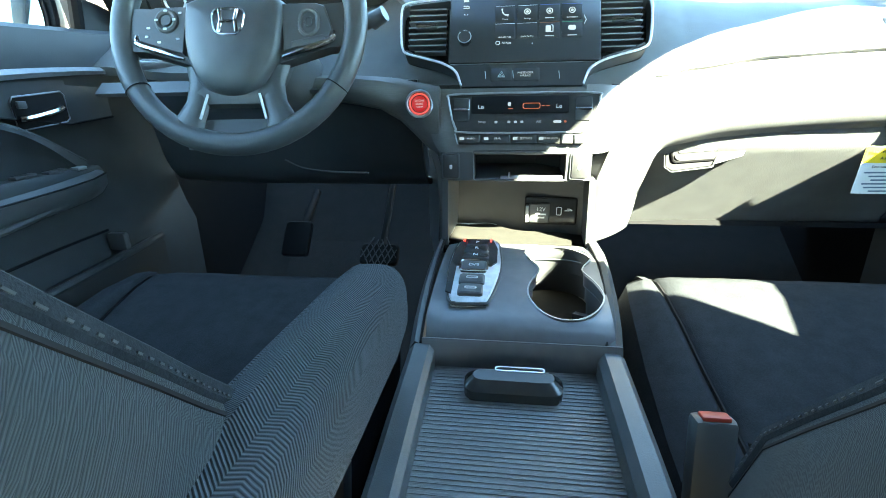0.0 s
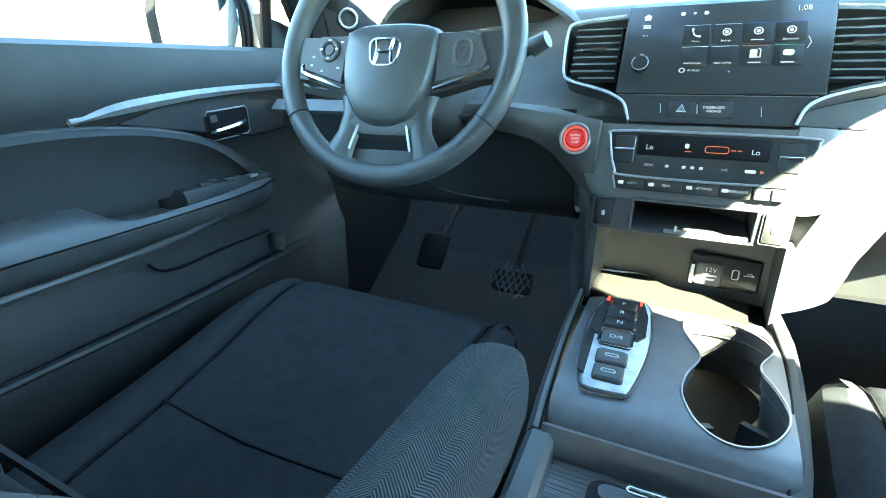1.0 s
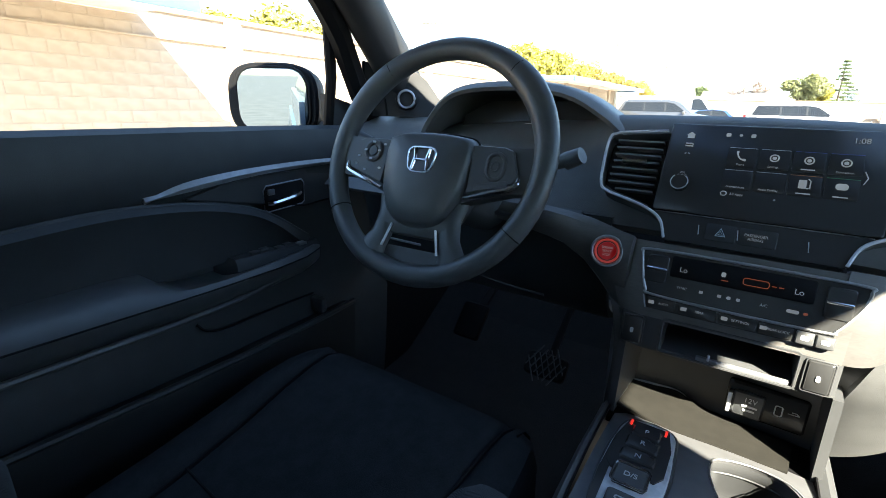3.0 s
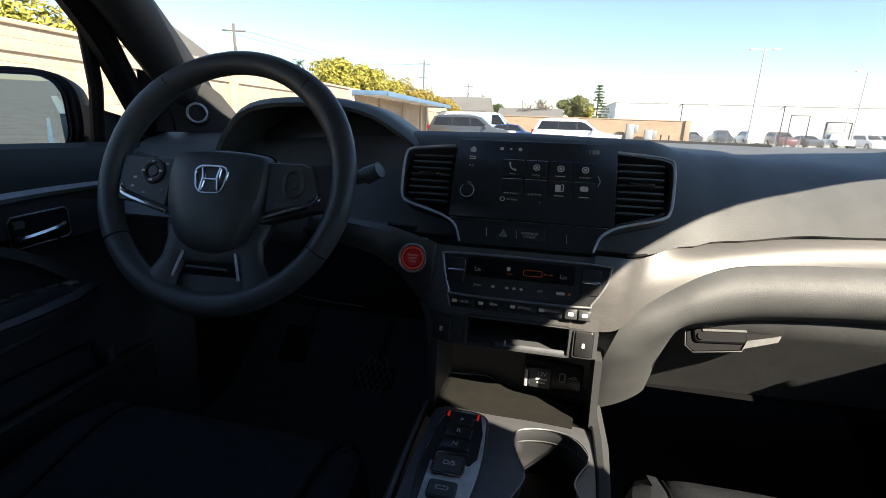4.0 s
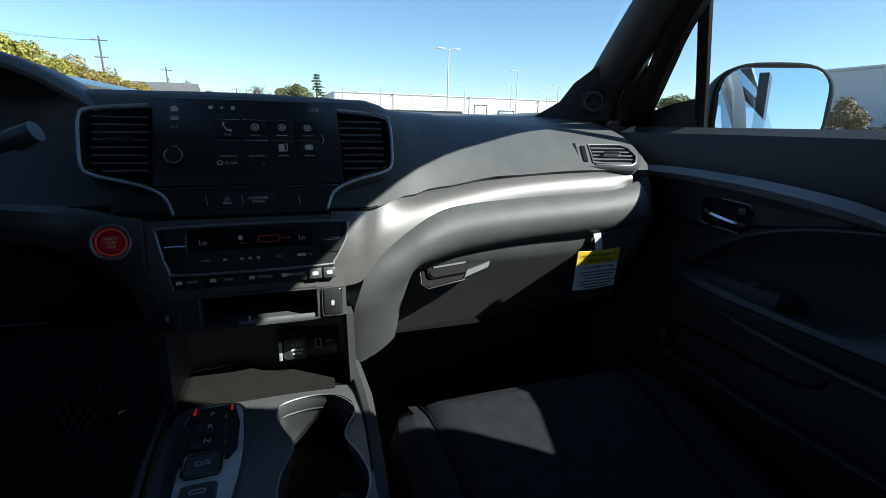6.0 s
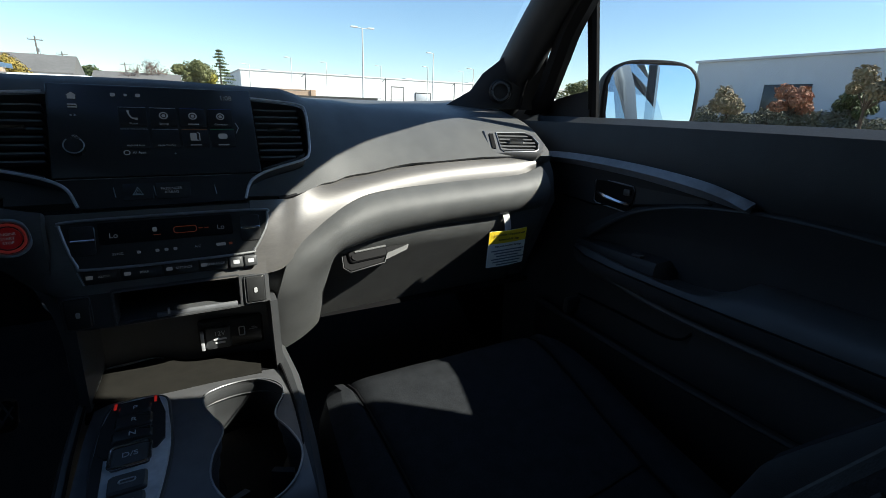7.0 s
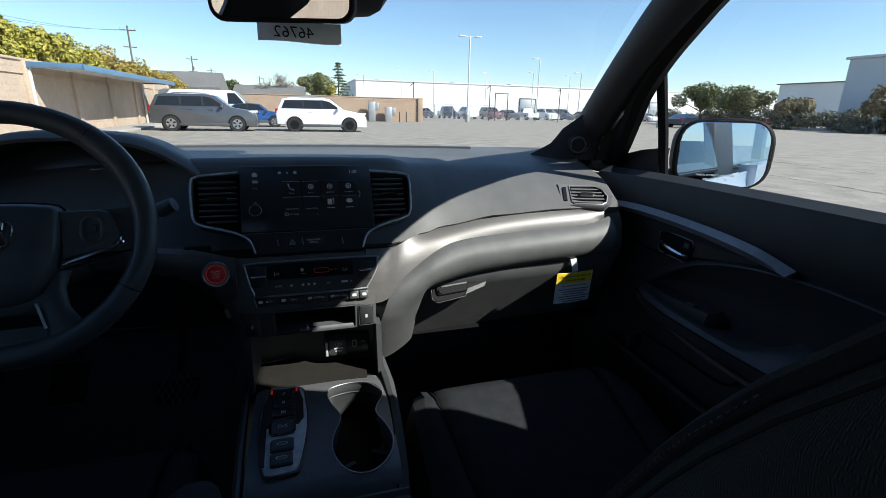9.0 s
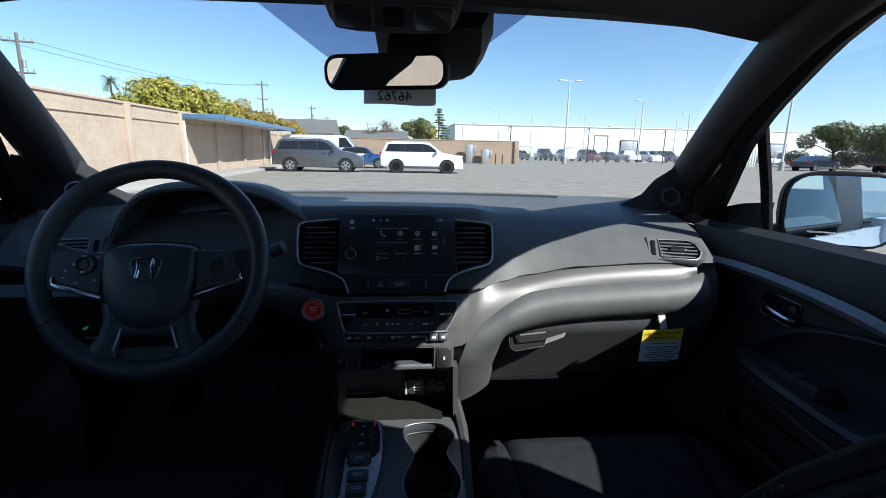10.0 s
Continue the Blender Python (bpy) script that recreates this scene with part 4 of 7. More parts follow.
mat_tray = part("tray_mat", sheet([[(p.x + (0.106 / 0.112 - 1) * max(0, p.x) * (1 - f), (0.764 + 0.018 * max(0, -p.x / 0.1) ** 2) * (1 - f) + p.y * f, 0.8005 + 0.0012 * math.sin(60 * p.x + 9 * f)) for p in mat_edge] for f in (0, 0.2, 0.4, 0.6, 0.8, 1)], -0.004), RUBBER, bay, "dusty grey rubber tray mat")
part("mat_lip", tube([(p.x, p.y + 0.002, 0.8035) for p in mat_edge[:11]], 0.0022, 6), SATIN, bay)
part("bay_floor", cube((0.010, 0.82, 0.792), (0.25, 0.13, 0.008), 0.001), DARK, bay)

# driver's side: cluster hood, column shroud, knee panel
cluster = interior("instrument_cluster", (-0.39, 1.0, 1.1), "hooded instrument cluster with dark gauges", "instrument cluster")
hood = []
for y, dz, dw in ((0.915, -0.004, -0.002), (0.925, 0.004, 0.003), (0.95, 0.006, 0.004), (1.02, 0.002, 0.0), (1.12, -0.02, -0.01), (1.25, -0.055, -0.02)):
    arc = curve([(-0.575 - dw, y, 1.13), (-0.545 - dw, y, 1.19 + dz * 0.6), (-0.49, y, 1.238 + dz), (-0.385, y, 1.25 + dz), (-0.28, y, 1.24 + dz), (-0.21 + dw, y, 1.205 + dz * 0.6), (-0.17 + dw, y, 1.17)], 28)
    hood.append(arc)
part("hood", sheet(hood, -0.008), SOFT, cluster, "soft grained cluster hood")
part("gauge_face", plate([(-0.54, 0.99, 1.09), (-0.22, 0.99, 1.09), (-0.23, 1.02, 1.21), (-0.30, 1.025, 1.232), (-0.47, 1.025, 1.232), (-0.53, 1.02, 1.20)], (0, 0.02, 0)), GLOSS, cluster)
part("gauge_bezel", sheet([[(x, 0.93, 1.075 + 0.0 * x) for x in (-0.56, -0.39, -0.2)], [(x, 0.985, 1.095) for x in (-0.55, -0.39, -0.21)]], 0.01), HARD, cluster)
part("gauge_arc", tube([(-0.265 + 0.032 * math.cos(w), 0.984, 1.15 + 0.032 * math.sin(w)) for w in [0.4 + k * 0.2 for k in range(15)]], 0.0012, 5), DISPLAY, cluster)
part("red_needle", tube([(-0.265, 0.982, 1.142), (-0.242, 0.982, 1.13)], 0.0018, 5), REDLAMP, cluster)
writing("0", 0.028, facing(-0.315, 0.984, 1.165, 5), DISPLAY, cluster, "speed_digit")
part("readout_line", cube((-0.335, 0.984, 1.19), (0.075, 0.001, 0.0014)), DISPLAY, cluster)
knee = []
for k in range(13):
    x = -0.76 + k * 0.602 / 12
    e = max(0.0, (-0.52 - x) / 0.24)
    row = curve([(x, 0.842 + 0.10 * e ** 2, 1.066), (x, 0.846 + 0.10 * e ** 2, 1.03), (x, 0.862 + 0.10 * e ** 2, 0.97), (x, 0.885 + 0.09 * e ** 2, 0.91), (x, 0.93 + 0.07 * e ** 2, 0.868), (x, 1.03, 0.85)], 14)
    knee.append(row)
part("knee_panel", sheet(knee, 0.012), DOORM, dash, "dark lower knee panel")
part("knee_seam", tube(curve([(-0.43, 0.876, 0.925), (-0.40, 0.888, 0.908), (-0.34, 0.892, 0.899), (-0.27, 0.892, 0.897)], 12), 0.0022, 6), HARD, dash)
part("fascia_wing", sheet([[(x, y + d, zt + (zb - zt) * f) for x, y, zt, zb in ((-0.335, 0.824, 1.069, 1.046), (-0.29, 0.819, 1.069, 1.040), (-0.25, 0.815, 1.068, 1.034), (-0.215, 0.811, 1.066, 1.027), (-0.18, 0.806, 1.063, 1.008), (-0.155, 0.803, 1.058, 0.985), (-0.132, 0.797, 1.054, 0.962), (-0.112, 0.790, 1.052, 0.950))] for f, d in ((0, 0.010), (0.12, 0.002), (0.35, -0.001), (0.65, 0.0), (0.88, 0.003), (1, 0.014))], 0.008), TRIM, dash, "dark satin trim sweeping to the column")
side_rows = []
for k, p in enumerate(curve([(-0.285, 0.836, 1.038), (-0.225, 0.826, 1.028), (-0.180, 0.819, 1.007), (-0.146, 0.808, 0.972), (-0.124, 0.790, 0.930), (-0.116, 0.778, 0.880), (-0.117, 0.775, 0.830), (-0.120, 0.782, 0.770), (-0.122, 0.800, 0.700)], 30)):
    side_rows.append([p + Vector((-0.003 * q * q - 0.004 * q, 0.022 * q * (1 + 0.6 * q), 0)) for q in range(5)])
part("side_panel", sheet(side_rows, 0.010), HARD, dash, "dark moulded side of the centre stack")
part("driver_strip", sheet([[(x, 0.838 - 0.022 * k, 1.066 - 0.018 * k) for x in (-0.74, -0.6, -0.45, -0.3, -0.2)] for k in (0, 1)], 0.008), HARD, dash)
part("driver_bright_line", tube(curve([(-0.72, 0.835, 1.066), (-0.45, 0.828, 1.066), (-0.27, 0.822, 1.066), (-0.20, 0.812, 1.058), (-0.16, 0.80, 1.052)], 16), 0.0022, 6), SATIN, dash, "thin satin silver line")
part("obd_slot", cube((-0.575, 0.869, 0.947), (0.09, 0.006, 0.004), 0.001), METAL, dash)
part("green_led", rod(bmesh.new(), (-0.62, 0.885, 0.966), (-0.62, 0.870, 0.966), 0.0025), GREENLED, dash)
shroud = interior("steering_column", (-0.39, 0.85, 1.05), "black plastic steering column shroud with stalks", "steering column")
part("shroud", loft([[Vector((-0.388 + rx * math.cos(w), y, zc + rz * math.sin(w))) for w in [k * math.pi / 8 for k in range(16)]] for y, zc, rx, rz in ((0.735, 1.115, 0.05, 0.05), (0.80, 1.09, 0.06, 0.06), (0.90, 1.05, 0.07, 0.065), (0.98, 1.02, 0.07, 0.06))]), HARD, shroud)
for s in (-1, 1):
    part("stalk", tube(curve([(-0.388 + s * 0.05, 0.80, 1.10), (-0.388 + s * 0.13, 0.775, 1.135), (-0.388 + s * 0.19, 0.765, 1.155)], 10), [0.007] * 6 + [0.010] * 4, 10), HARD, shroud)
    part("stalk_tip", rod(bmesh.new(), (-0.388 + s * 0.178, 0.767, 1.150), (-0.388 + s * 0.200, 0.763, 1.160), 0.0125, 0.011, 14), LEATHER, shroud)

# ---- steering wheel ----
wheel = interior("steering_wheel", (-0.388, 0.70, 1.125), "black leather steering wheel with silver accents", "steering wheel")
WM = facing(-0.378, 0.690, 1.142, 23, 4)
R = 0.1655
rim = []
for k in range(56):
    w = 2 * math.pi * k / 56
    thick = 0.0160 + 0.0025 * math.exp(-((w - radians(40)) / 0.35) ** 2) + 0.0025 * math.exp(-((w - radians(140)) / 0.35) ** 2)
    rim.append([WM @ Vector(((R + thick * math.cos(v)) * math.cos(w), (R + thick * math.cos(v)) * math.sin(w), 0.9 * thick * math.sin(v) + 0.004)) for v in [q * math.pi / 6 for q in range(12)]])
part("rim", loft(rim, True, False, wrap=True), LEATHER, wheel, "dark leather rim")
for a in (52, 128, 212, 328):
    w = radians(a)
    part("seam", tube([WM @ Vector(((R + 0.0163 * math.cos(v)) * math.cos(w), (R + 0.0165 * math.cos(v)) * math.sin(w), 0.004 + 0.0155 * math.sin(v))) for v in [q * math.pi / 8 for q in range(16)]], 0.0008, 4, True), DARK, wheel)
hub_out = [(-0.066, 0.026), (-0.04, 0.034), (0.0, 0.036), (0.04, 0.034), (0.066, 0.026), (0.068, -0.006), (0.062, -0.048), (0.044, -0.084), (0.018, -0.098), (-0.018, -0.098), (-0.044, -0.084), (-0.062, -0.048), (-0.068, -0.006)]
hub_s = [(p.x, p.y + 0.03) for p in curve([(*p, 0) for p in hub_out + hub_out[:1]], 53)[:-1]]
hub = part("hub", loft([[WM @ Vector((x * s, y * s - 0.03, z)) for x, y in hub_s] for s, z in ((1.06, -0.03), (1.04, 0.002), (1.0, 0.012), (0.965, 0.020), (0.90, 0.0245), (0.5, 0.030), (0.05, 0.031))]), LEATHER, wheel, "padded charcoal airbag cover")
part("hub_gap", tube([WM @ Vector((x * 1.045, y * 1.045 - 0.03, 0.003)) for x, y in hub_s], 0.0016, 6, True), DARK, wheel)
EM = WM @ Matrix.Translation((0.0, -0.008, 0.0305))
part("badge_frame", ring_bar([(x * (1 + 0.16 * (y / 0.02)), y) for x, y in rounded(0.041, 0.035, 0.011)], 0.0018, EM), CHROME, hub, "chrome badge outline")
for pts in (((-0.012, 0.0155), (-0.0095, 0.003), (-0.0125, -0.0145)), ((0.012, 0.0155), (0.0095, 0.003), (0.0125, -0.0145)), ((-0.010, 0.0005), (0.010, 0.0005))):
    part("badge_bar", tube([EM @ Vector((*p, 0.0)) for p in pts], 0.0029, 8, False, 0.7), CHROME, hub)
writing("SRS", 0.009, WM @ Matrix.Translation((0, -0.056, 0.0298)), HARD, hub)
for s in (-1, 1):
    spoke = part("spoke", loft([[WM @ Vector((s * x, y, z)) for x, y in ((0.060, 0.024), (0.115, 0.024), (0.150, 0.026), (0.156, -0.004), (0.150, -0.034), (0.128, -0.036), (0.062, -0.056))] for z in (-0.012, 0.008)]), LEATHER, wheel)
    pod = part("switch_pod", loft([[WM @ Vector((s * (0.098 + (x - 0.098) * f), -0.010 + (y + 0.010) * f, z)) for x, y in ((0.066, 0.023), (0.112, 0.023), (0.124, 0.019), (0.136, -0.014), (0.132, -0.024), (0.070, -0.043))] for f, z in ((1.0, 0.008), (1.0, 0.013), (0.96, 0.015), (0.02, 0.015))]), HARD, wheel, "black switch pod")
    if s < 0:
        part("button_ring", ring_bar(rounded(0.026, 0.026, 0.0128, 6), 0.0042, WM @ Matrix.Translation((-0.094, 0.003, 0.015)), 8), HARD, pod)
        part("button_core", rod(bmesh.new(), WM @ Vector((-0.094, 0.003, 0.012)), WM @ Vector((-0.094, 0.003, 0.018)), 0.008, 0.007, 18), HARD, pod)
        for u, v in ((-0.120, -0.006), (-0.122, -0.018), (-0.078, -0.022), (-0.076, 0.014), (-0.094, 0.0155), (-0.094, -0.0095), (-0.1065, 0.003), (-0.0815, 0.003), (-0.104, -0.026)):
            part("switch_mark", pad(0.0052, 0.0030, 0.001, 0.0006, WM @ Matrix.Translation((u, v, 0.0192 if abs(u + 0.094) < 0.014 and abs(v - 0.003) < 0.014 else 0.0152))), WHITEINK, pod)
    else:
        part("button_ring", ring_bar(rounded(0.024, 0.034, 0.0118, 6), 0.0030, WM @ Matrix.Translation((0.104, -0.004, 0.015)), 8), HARD, pod)
        part("button_core", ring_bar(rounded(0.010, 0.013, 0.0048, 6), 0.0012, WM @ Matrix.Translation((0.104, -0.004, 0.016)), 6), LEATHER, pod)
        part("set_bar", pad(0.046, 0.009, 0.002, 0.003, WM @ Matrix.Translation((0.103, -0.030, 0.0135)) @ Matrix.Rotation(radians(12), 4, "Z")), HARD, pod)
    part("silver_accent", tube([WM @ Vector(p) for p in curve([(s * 0.138, -0.016, 0.013), (s * 0.134, -0.028, 0.014), (s * 0.100, -0.040, 0.015), (s * 0.068, -0.050, 0.014)], 16)], [0.0022 + 0.0022 * math.sin(math.pi * k / 15) for k in range(16)], 8), CHROME, wheel, "bright silver accent")
    part("lower_spoke", loft([[WM @ Vector((s * (c + w * math.cos(v)), y + 0.004 * math.cos(v), z + 0.010 * math.sin(v))) for v in [q * math.pi / 6 for q in range(12)]] for c, w, y, z in ((0.052, 0.022, -0.060, 0.000), (0.050, 0.017, -0.085, 0.002), (0.055, 0.016, -0.110, 0.002), (0.064, 0.020, -0.130, 0.003), (0.074, 0.030, -0.150, 0.004))]), LEATHER, wheel)
    part("spoke_edge", tube([WM @ Vector((s * x, y, 0.011)) for x, y in ((0.036, -0.098), (0.041, -0.115), (0.046, -0.132))], 0.0018, 6), SATIN, wheel)
part("spoke_bridge", loft([[WM @ Vector((x, y, z)) for y, z in ((-0.080, -0.010), (-0.080, 0.010), (-0.096, 0.012), (-0.110, 0.006), (-0.112, -0.006))] for x in (-0.052, -0.02, 0.02, 0.052)]), LEATHER, wheel)
part("lower_spoke_plate", plate([WM @ Vector(p) for p in ((-0.050, -0.128, -0.008), (0.050, -0.128, -0.008), (0.064, -0.155, -0.006), (-0.064, -0.155, -0.006))], WM.to_3x3() @ Vector((0, 0, 0.004))), HARD, wheel)

# ---- centre console ----
console = interior("centre_console", (0.012, 0.45, 0.45), "charcoal centre console with satin deck and roller lid", "console")


def deck_z(y):
    pts = ((0.484, 0.772), (0.488, 0.786), (0.497, 0.797), (0.512, 0.804), (0.54, 0.809), (0.60, 0.813), (0.68, 0.814), (0.74, 0.808), (0.775, 0.8015))
    for (a, za), (b, zb) in zip(pts, pts[1:]):
        if y <= b:
            return za + (zb - za) * max(0.0, y - a) / (b - a)
    return 0.8015


# cup opening: two rounds joined by a waist
CUP = [(0.026, 0.706), (0.030, 0.728), (0.050, 0.740), (0.078, 0.744), (0.106, 0.734), (0.122, 0.708), (0.122, 0.680), (0.108, 0.652), (0.104, 0.632), (0.113, 0.606), (0.120, 0.575), (0.117, 0.550), (0.104, 0.527), (0.082, 0.512), (0.056, 0.513), (0.036, 0.531), (0.026, 0.562), (0.030, 0.594), (0.042, 0.624), (0.043, 0.644), (0.034, 0.668), (0.028, 0.688)]


def cup_outline(n=66, grow=0.0):
    pts = curve([(x, y, 0) for x, y in CUP + CUP[:1]], n + 1)[:-1]
    out = []
    for k, p in enumerate(pts):
        d = (pts[(k + 1) % n] - pts[k - 1]).normalized()
        out.append((p.x - d.y * grow, p.y + d.x * grow))
    return out


# deck: an outer outline joined to the cup opening
N = 66
hole = cup_outline(N)
cc = (0.074, 0.632)
outer = []
for x, y in hole:
    dx, dy = x - cc[0], y - cc[1]
    ts = [((0.1335 if dx > 0 else -0.098) - cc[0]) / dx if abs(dx) > 1e-6 else 9, ((0.774 if dy > 0 else 0.486) - cc[1]) / dy if abs(dy) > 1e-6 else 9]
    t = min(v for v in ts if v > 0)
    outer.append((cc[0] + dx * t, cc[1] + dy * t))


def deck_point(x, y):
    side = 0.128 + 0.012 * (y - 0.5) / 0.25
    x = min(x, side - 0.006)
    return (x, y, deck_z(y) - 0.004 * max(0, abs(x - 0.012) / 0.115) ** 3)


rings = []
for q in range(13):
    t = q / 12
    rings.append([deck_point(a[0] + (b[0] - a[0]) * t, a[1] + (b[1] - a[1]) * t) for a, b in zip(outer, hole)])
rings.append([(x, y, deck_z(y) - 0.006) for x, y in cup_outline(N, 0.002)])
wall = [rings[-1]] + [[(x, y, deck_z(y) - d) for x, y in cup_outline(N, g)] for d, g in ((0.020, 0.003), (0.023, 0.006), (0.045, 0.007), (0.047, 0.009), (0.085, 0.012))]
rings.insert(0, [(x, y, z - 0.03) for x, y, z in rings[0]])
deck = part("deck", loft(rings, True, False), DECK, console, "satin dark grey deck")
part("cup_wall", loft(wall, True, False), HARD, console, "dark moulded cup wall")
part("cup_floor", plate([(x, y, 0.728) for x, y in cup_outline(N, 0.004)], (0, 0, -0.003)), RUBBER, console)
part("cup_rim", tube([(x, y, deck_z(y) + 0.0005) for x, y in hole], 0.0012, 6, True), METAL, console, "thin bright rim")
part("cup_ring", tube([(x, y, deck_z(y) - 0.022) for x, y in cup_outline(N, 0.0045)], 0.0016, 6, True), LEATHER, console)
for x, y, w in ((0.050, 0.566, 0.4), (0.100, 0.585, -0.5)):
    part("cup_clip", loft([[(x + math.cos(w) * a - math.sin(w) * b, y + math.sin(w) * a + math.cos(w) * b, z) for a, b in ((-0.014, 0.0), (0.014, 0.0), (0.012, 0.008), (-0.012, 0.008))] for z in (0.735, 0.770)]), HARD, console)
part("deck_nose", sheet([[(x, y, z) for x in (-0.098, -0.05, 0.0, 0.05, 0.1, 0.127)] for y, z in ((0.4885, 0.786), (0.4835, 0.776), (0.483, 0.764), (0.486, 0.750))], 0.01), DECK, console, "satin dark grey front edge")
for side in (-1, 1):
    rows = []
    for y, z in ((0.480, 0.782), (0.52, 0.796), (0.58, 0.806), (0.66, 0.810), (0.74, 0.806), (0.80, 0.803), (0.85, 0.800)):
        inn = -0.100 - 0.010 * (y - 0.48) / 0.36 if side < 0 else 0.110 + 0.024 * min(1.0, max(0.0, (y - 0.48) / 0.2)) ** 0.7
        out = -0.114 - 0.008 * (y - 0.48) / 0.36 if side < 0 else 0.129 + 0.026 * min(1.0, max(0.0, (y - 0.48) / 0.26)) ** 0.8
        a, b = (out, inn) if side < 0 else (inn, out)
        rows.append([(a, y, z - 0.3), (b, y, z - 0.3), (b, y, z - (0.008 if side > 0 else 0)), ((a + b) / 2, y, z + 0.003), (a, y, z - (0.008 if side < 0 else 0))])
    part("side_rail_front", loft(rows), HARD, console)
    part("rail_gap", tube([(r[2 if side < 0 else 4][0], r[0][1], r[3][2] - 0.002) for r in rows], 0.0016, 6), DARK, console)
for x0, x1 in ((-0.113, -0.083), (0.100, 0.129)):
    part("side_rail", loft([[(x0, y, z - 0.3), (x1, y, z - 0.3), (x1, y, z - 0.006), (x1 - 0.006, y, z), (x0 + 0.007, y, z), (x0, y, z - 0.008)] for y, z in ((0.477, 0.784), (0.35, 0.780), (0.2, 0.772), (0.05, 0.765), (-0.2, 0.755))]), LEATHER, console, "smooth charcoal side rail")
tam = part("roller_lid", sheet([[(x, y, 0.756 + (y - 0.48) * 0.05) for x in (-0.086, 0.103)] for y in (0.486, -0.2)], -0.01), LID, console, "ribbed grey roller lid")
for k in range(118):
    y = 0.480 - k * 0.0056
    part("rib", cube((0.0085, y, 0.7566 + (y - 0.48) * 0.05), (0.186, (0.0030, 0.0042, 0.0026, 0.0046, 0.0036)[k % 5], 0.0004), 0.0), LID, tam, smooth=False)
grip = part("lid_grip", pad(0.104, 0.036, 0.014, 0.022, flat_on(0.007, 0.438, 0.754, 4), 0.0095), GLOSS, console, "black lid grip with bright slot")
part("grip_slot", ring_bar(rounded(0.052, 0.006, 0.0028), 0.0014, flat_on(0.014, 0.447, 0.7762, 4)), CHROME, grip)
# push-button gear selector
GM = flat_on(-0.045, 0.630, 0.8135, 1.5)
sel_o = [(-0.018, -0.100), (0.012, -0.098), (0.022, -0.088), (0.034, -0.010), (0.033, 0.060), (0.024, 0.104), (-0.024, 0.104), (-0.036, 0.060), (-0.037, -0.010), (-0.028, -0.088)]
sel_s = [(p.x, p.y) for p in curve([(*p, 0) for p in sel_o + sel_o[:1]], 51)[:-1]]
sel = interior("gear_selector", (-0.045, 0.63, 0.80), "push-button gear selector with bright silver frame", "gear selector")
part("frame", loft([[GM @ Vector((x * s, y * s, z)) for x, y in sel_s] for s, z in ((1.02, -0.012), (1.02, 0.001), (0.97, 0.005), (0.5, 0.006), (0.02, 0.006))]), SATIN, sel, "bright silver frame")
part("frame_side", plate([GM @ Vector((x, y, 0.0045)) for x, y in ((-0.034, -0.080), (-0.026, -0.086), (-0.027, 0.0), (-0.026, 0.100), (-0.035, 0.056), (-0.037, -0.010))], GM.to_3x3() @ Vector((0, 0, 0.002))), GLOSS, sel)
part("upper_plate", plate([GM @ Vector((x, y, 0.004)) for x, y in ((-0.033, 0.008), (-0.026, -0.002), (0.022, -0.002), (0.030, 0.012), (0.030, 0.060), (0.022, 0.098), (-0.022, 0.098), (-0.033, 0.060))], GM.to_3x3() @ Vector((0, 0, 0.004))), GLOSS, sel, "gloss black upper plate")
part("frame_rim", ring_bar([(x * 1.035, y * 1.02) for x, y in sel_s], 0.0024, GM), HARD, sel)
for v, w, h, text in ((0.078, 0.034, 0.020, "P"), (0.054, 0.038, 0.024, "R"), (0.028, 0.040, 0.020, "N"), (-0.008, 0.036, 0.032, "D/S"), (-0.048, 0.034, 0.026, ""), (-0.078, 0.032, 0.026, "")):
    b = part("gear_button", pad(w, h, 0.004, 0.007, GM @ Matrix.Translation((-0.002, v, 0.004)), 0.002), GLOSS if text in "PRN" and text else HARD, sel)
    if text:
        writing(text, 0.0105, GM @ Matrix.Translation((-0.002, v, 0.0113)), WHITEINK, b)
    else:
        part("switch_icon", ring_bar(rounded(0.014, 0.005, 0.002), 0.0009, GM @ Matrix.Translation((-0.002, v, 0.0112)), 4), WHITEINK, b)
part("button_frame", ring_bar(rounded(0.038, 0.034, 0.005), 0.0014, GM @ Matrix.Translation((-0.002, -0.008, 0.0108))), CHROME, sel)
for s in (-1, 1):
    part("red_lamp", cube((-0.002 + s * 0.021, 0.092, 0.008), (0.003, 0.012, 0.002), 0.0005, GM), REDLAMP, sel)

# ---- seats ----
def soft_block(stations, n=24, power=4.0):
    """A cushion: superellipse rings, each (centre, half width vector, half height vector)."""
    rings = []
    for c, a, b in stations:
        c, a, b = Vector(c), Vector(a), Vector(b)
        r = []
        for k in range(n):
            w = 2 * math.pi * k / n
            cw, sw = math.cos(w), math.sin(w)
            r.append(c + a * (abs(cw) ** (2 / power) * (1 if cw >= 0 else -1)) + b * (abs(sw) ** (2 / power) * (1 if sw >= 0 else -1)))
        rings.append(r)
    return loft(rings)


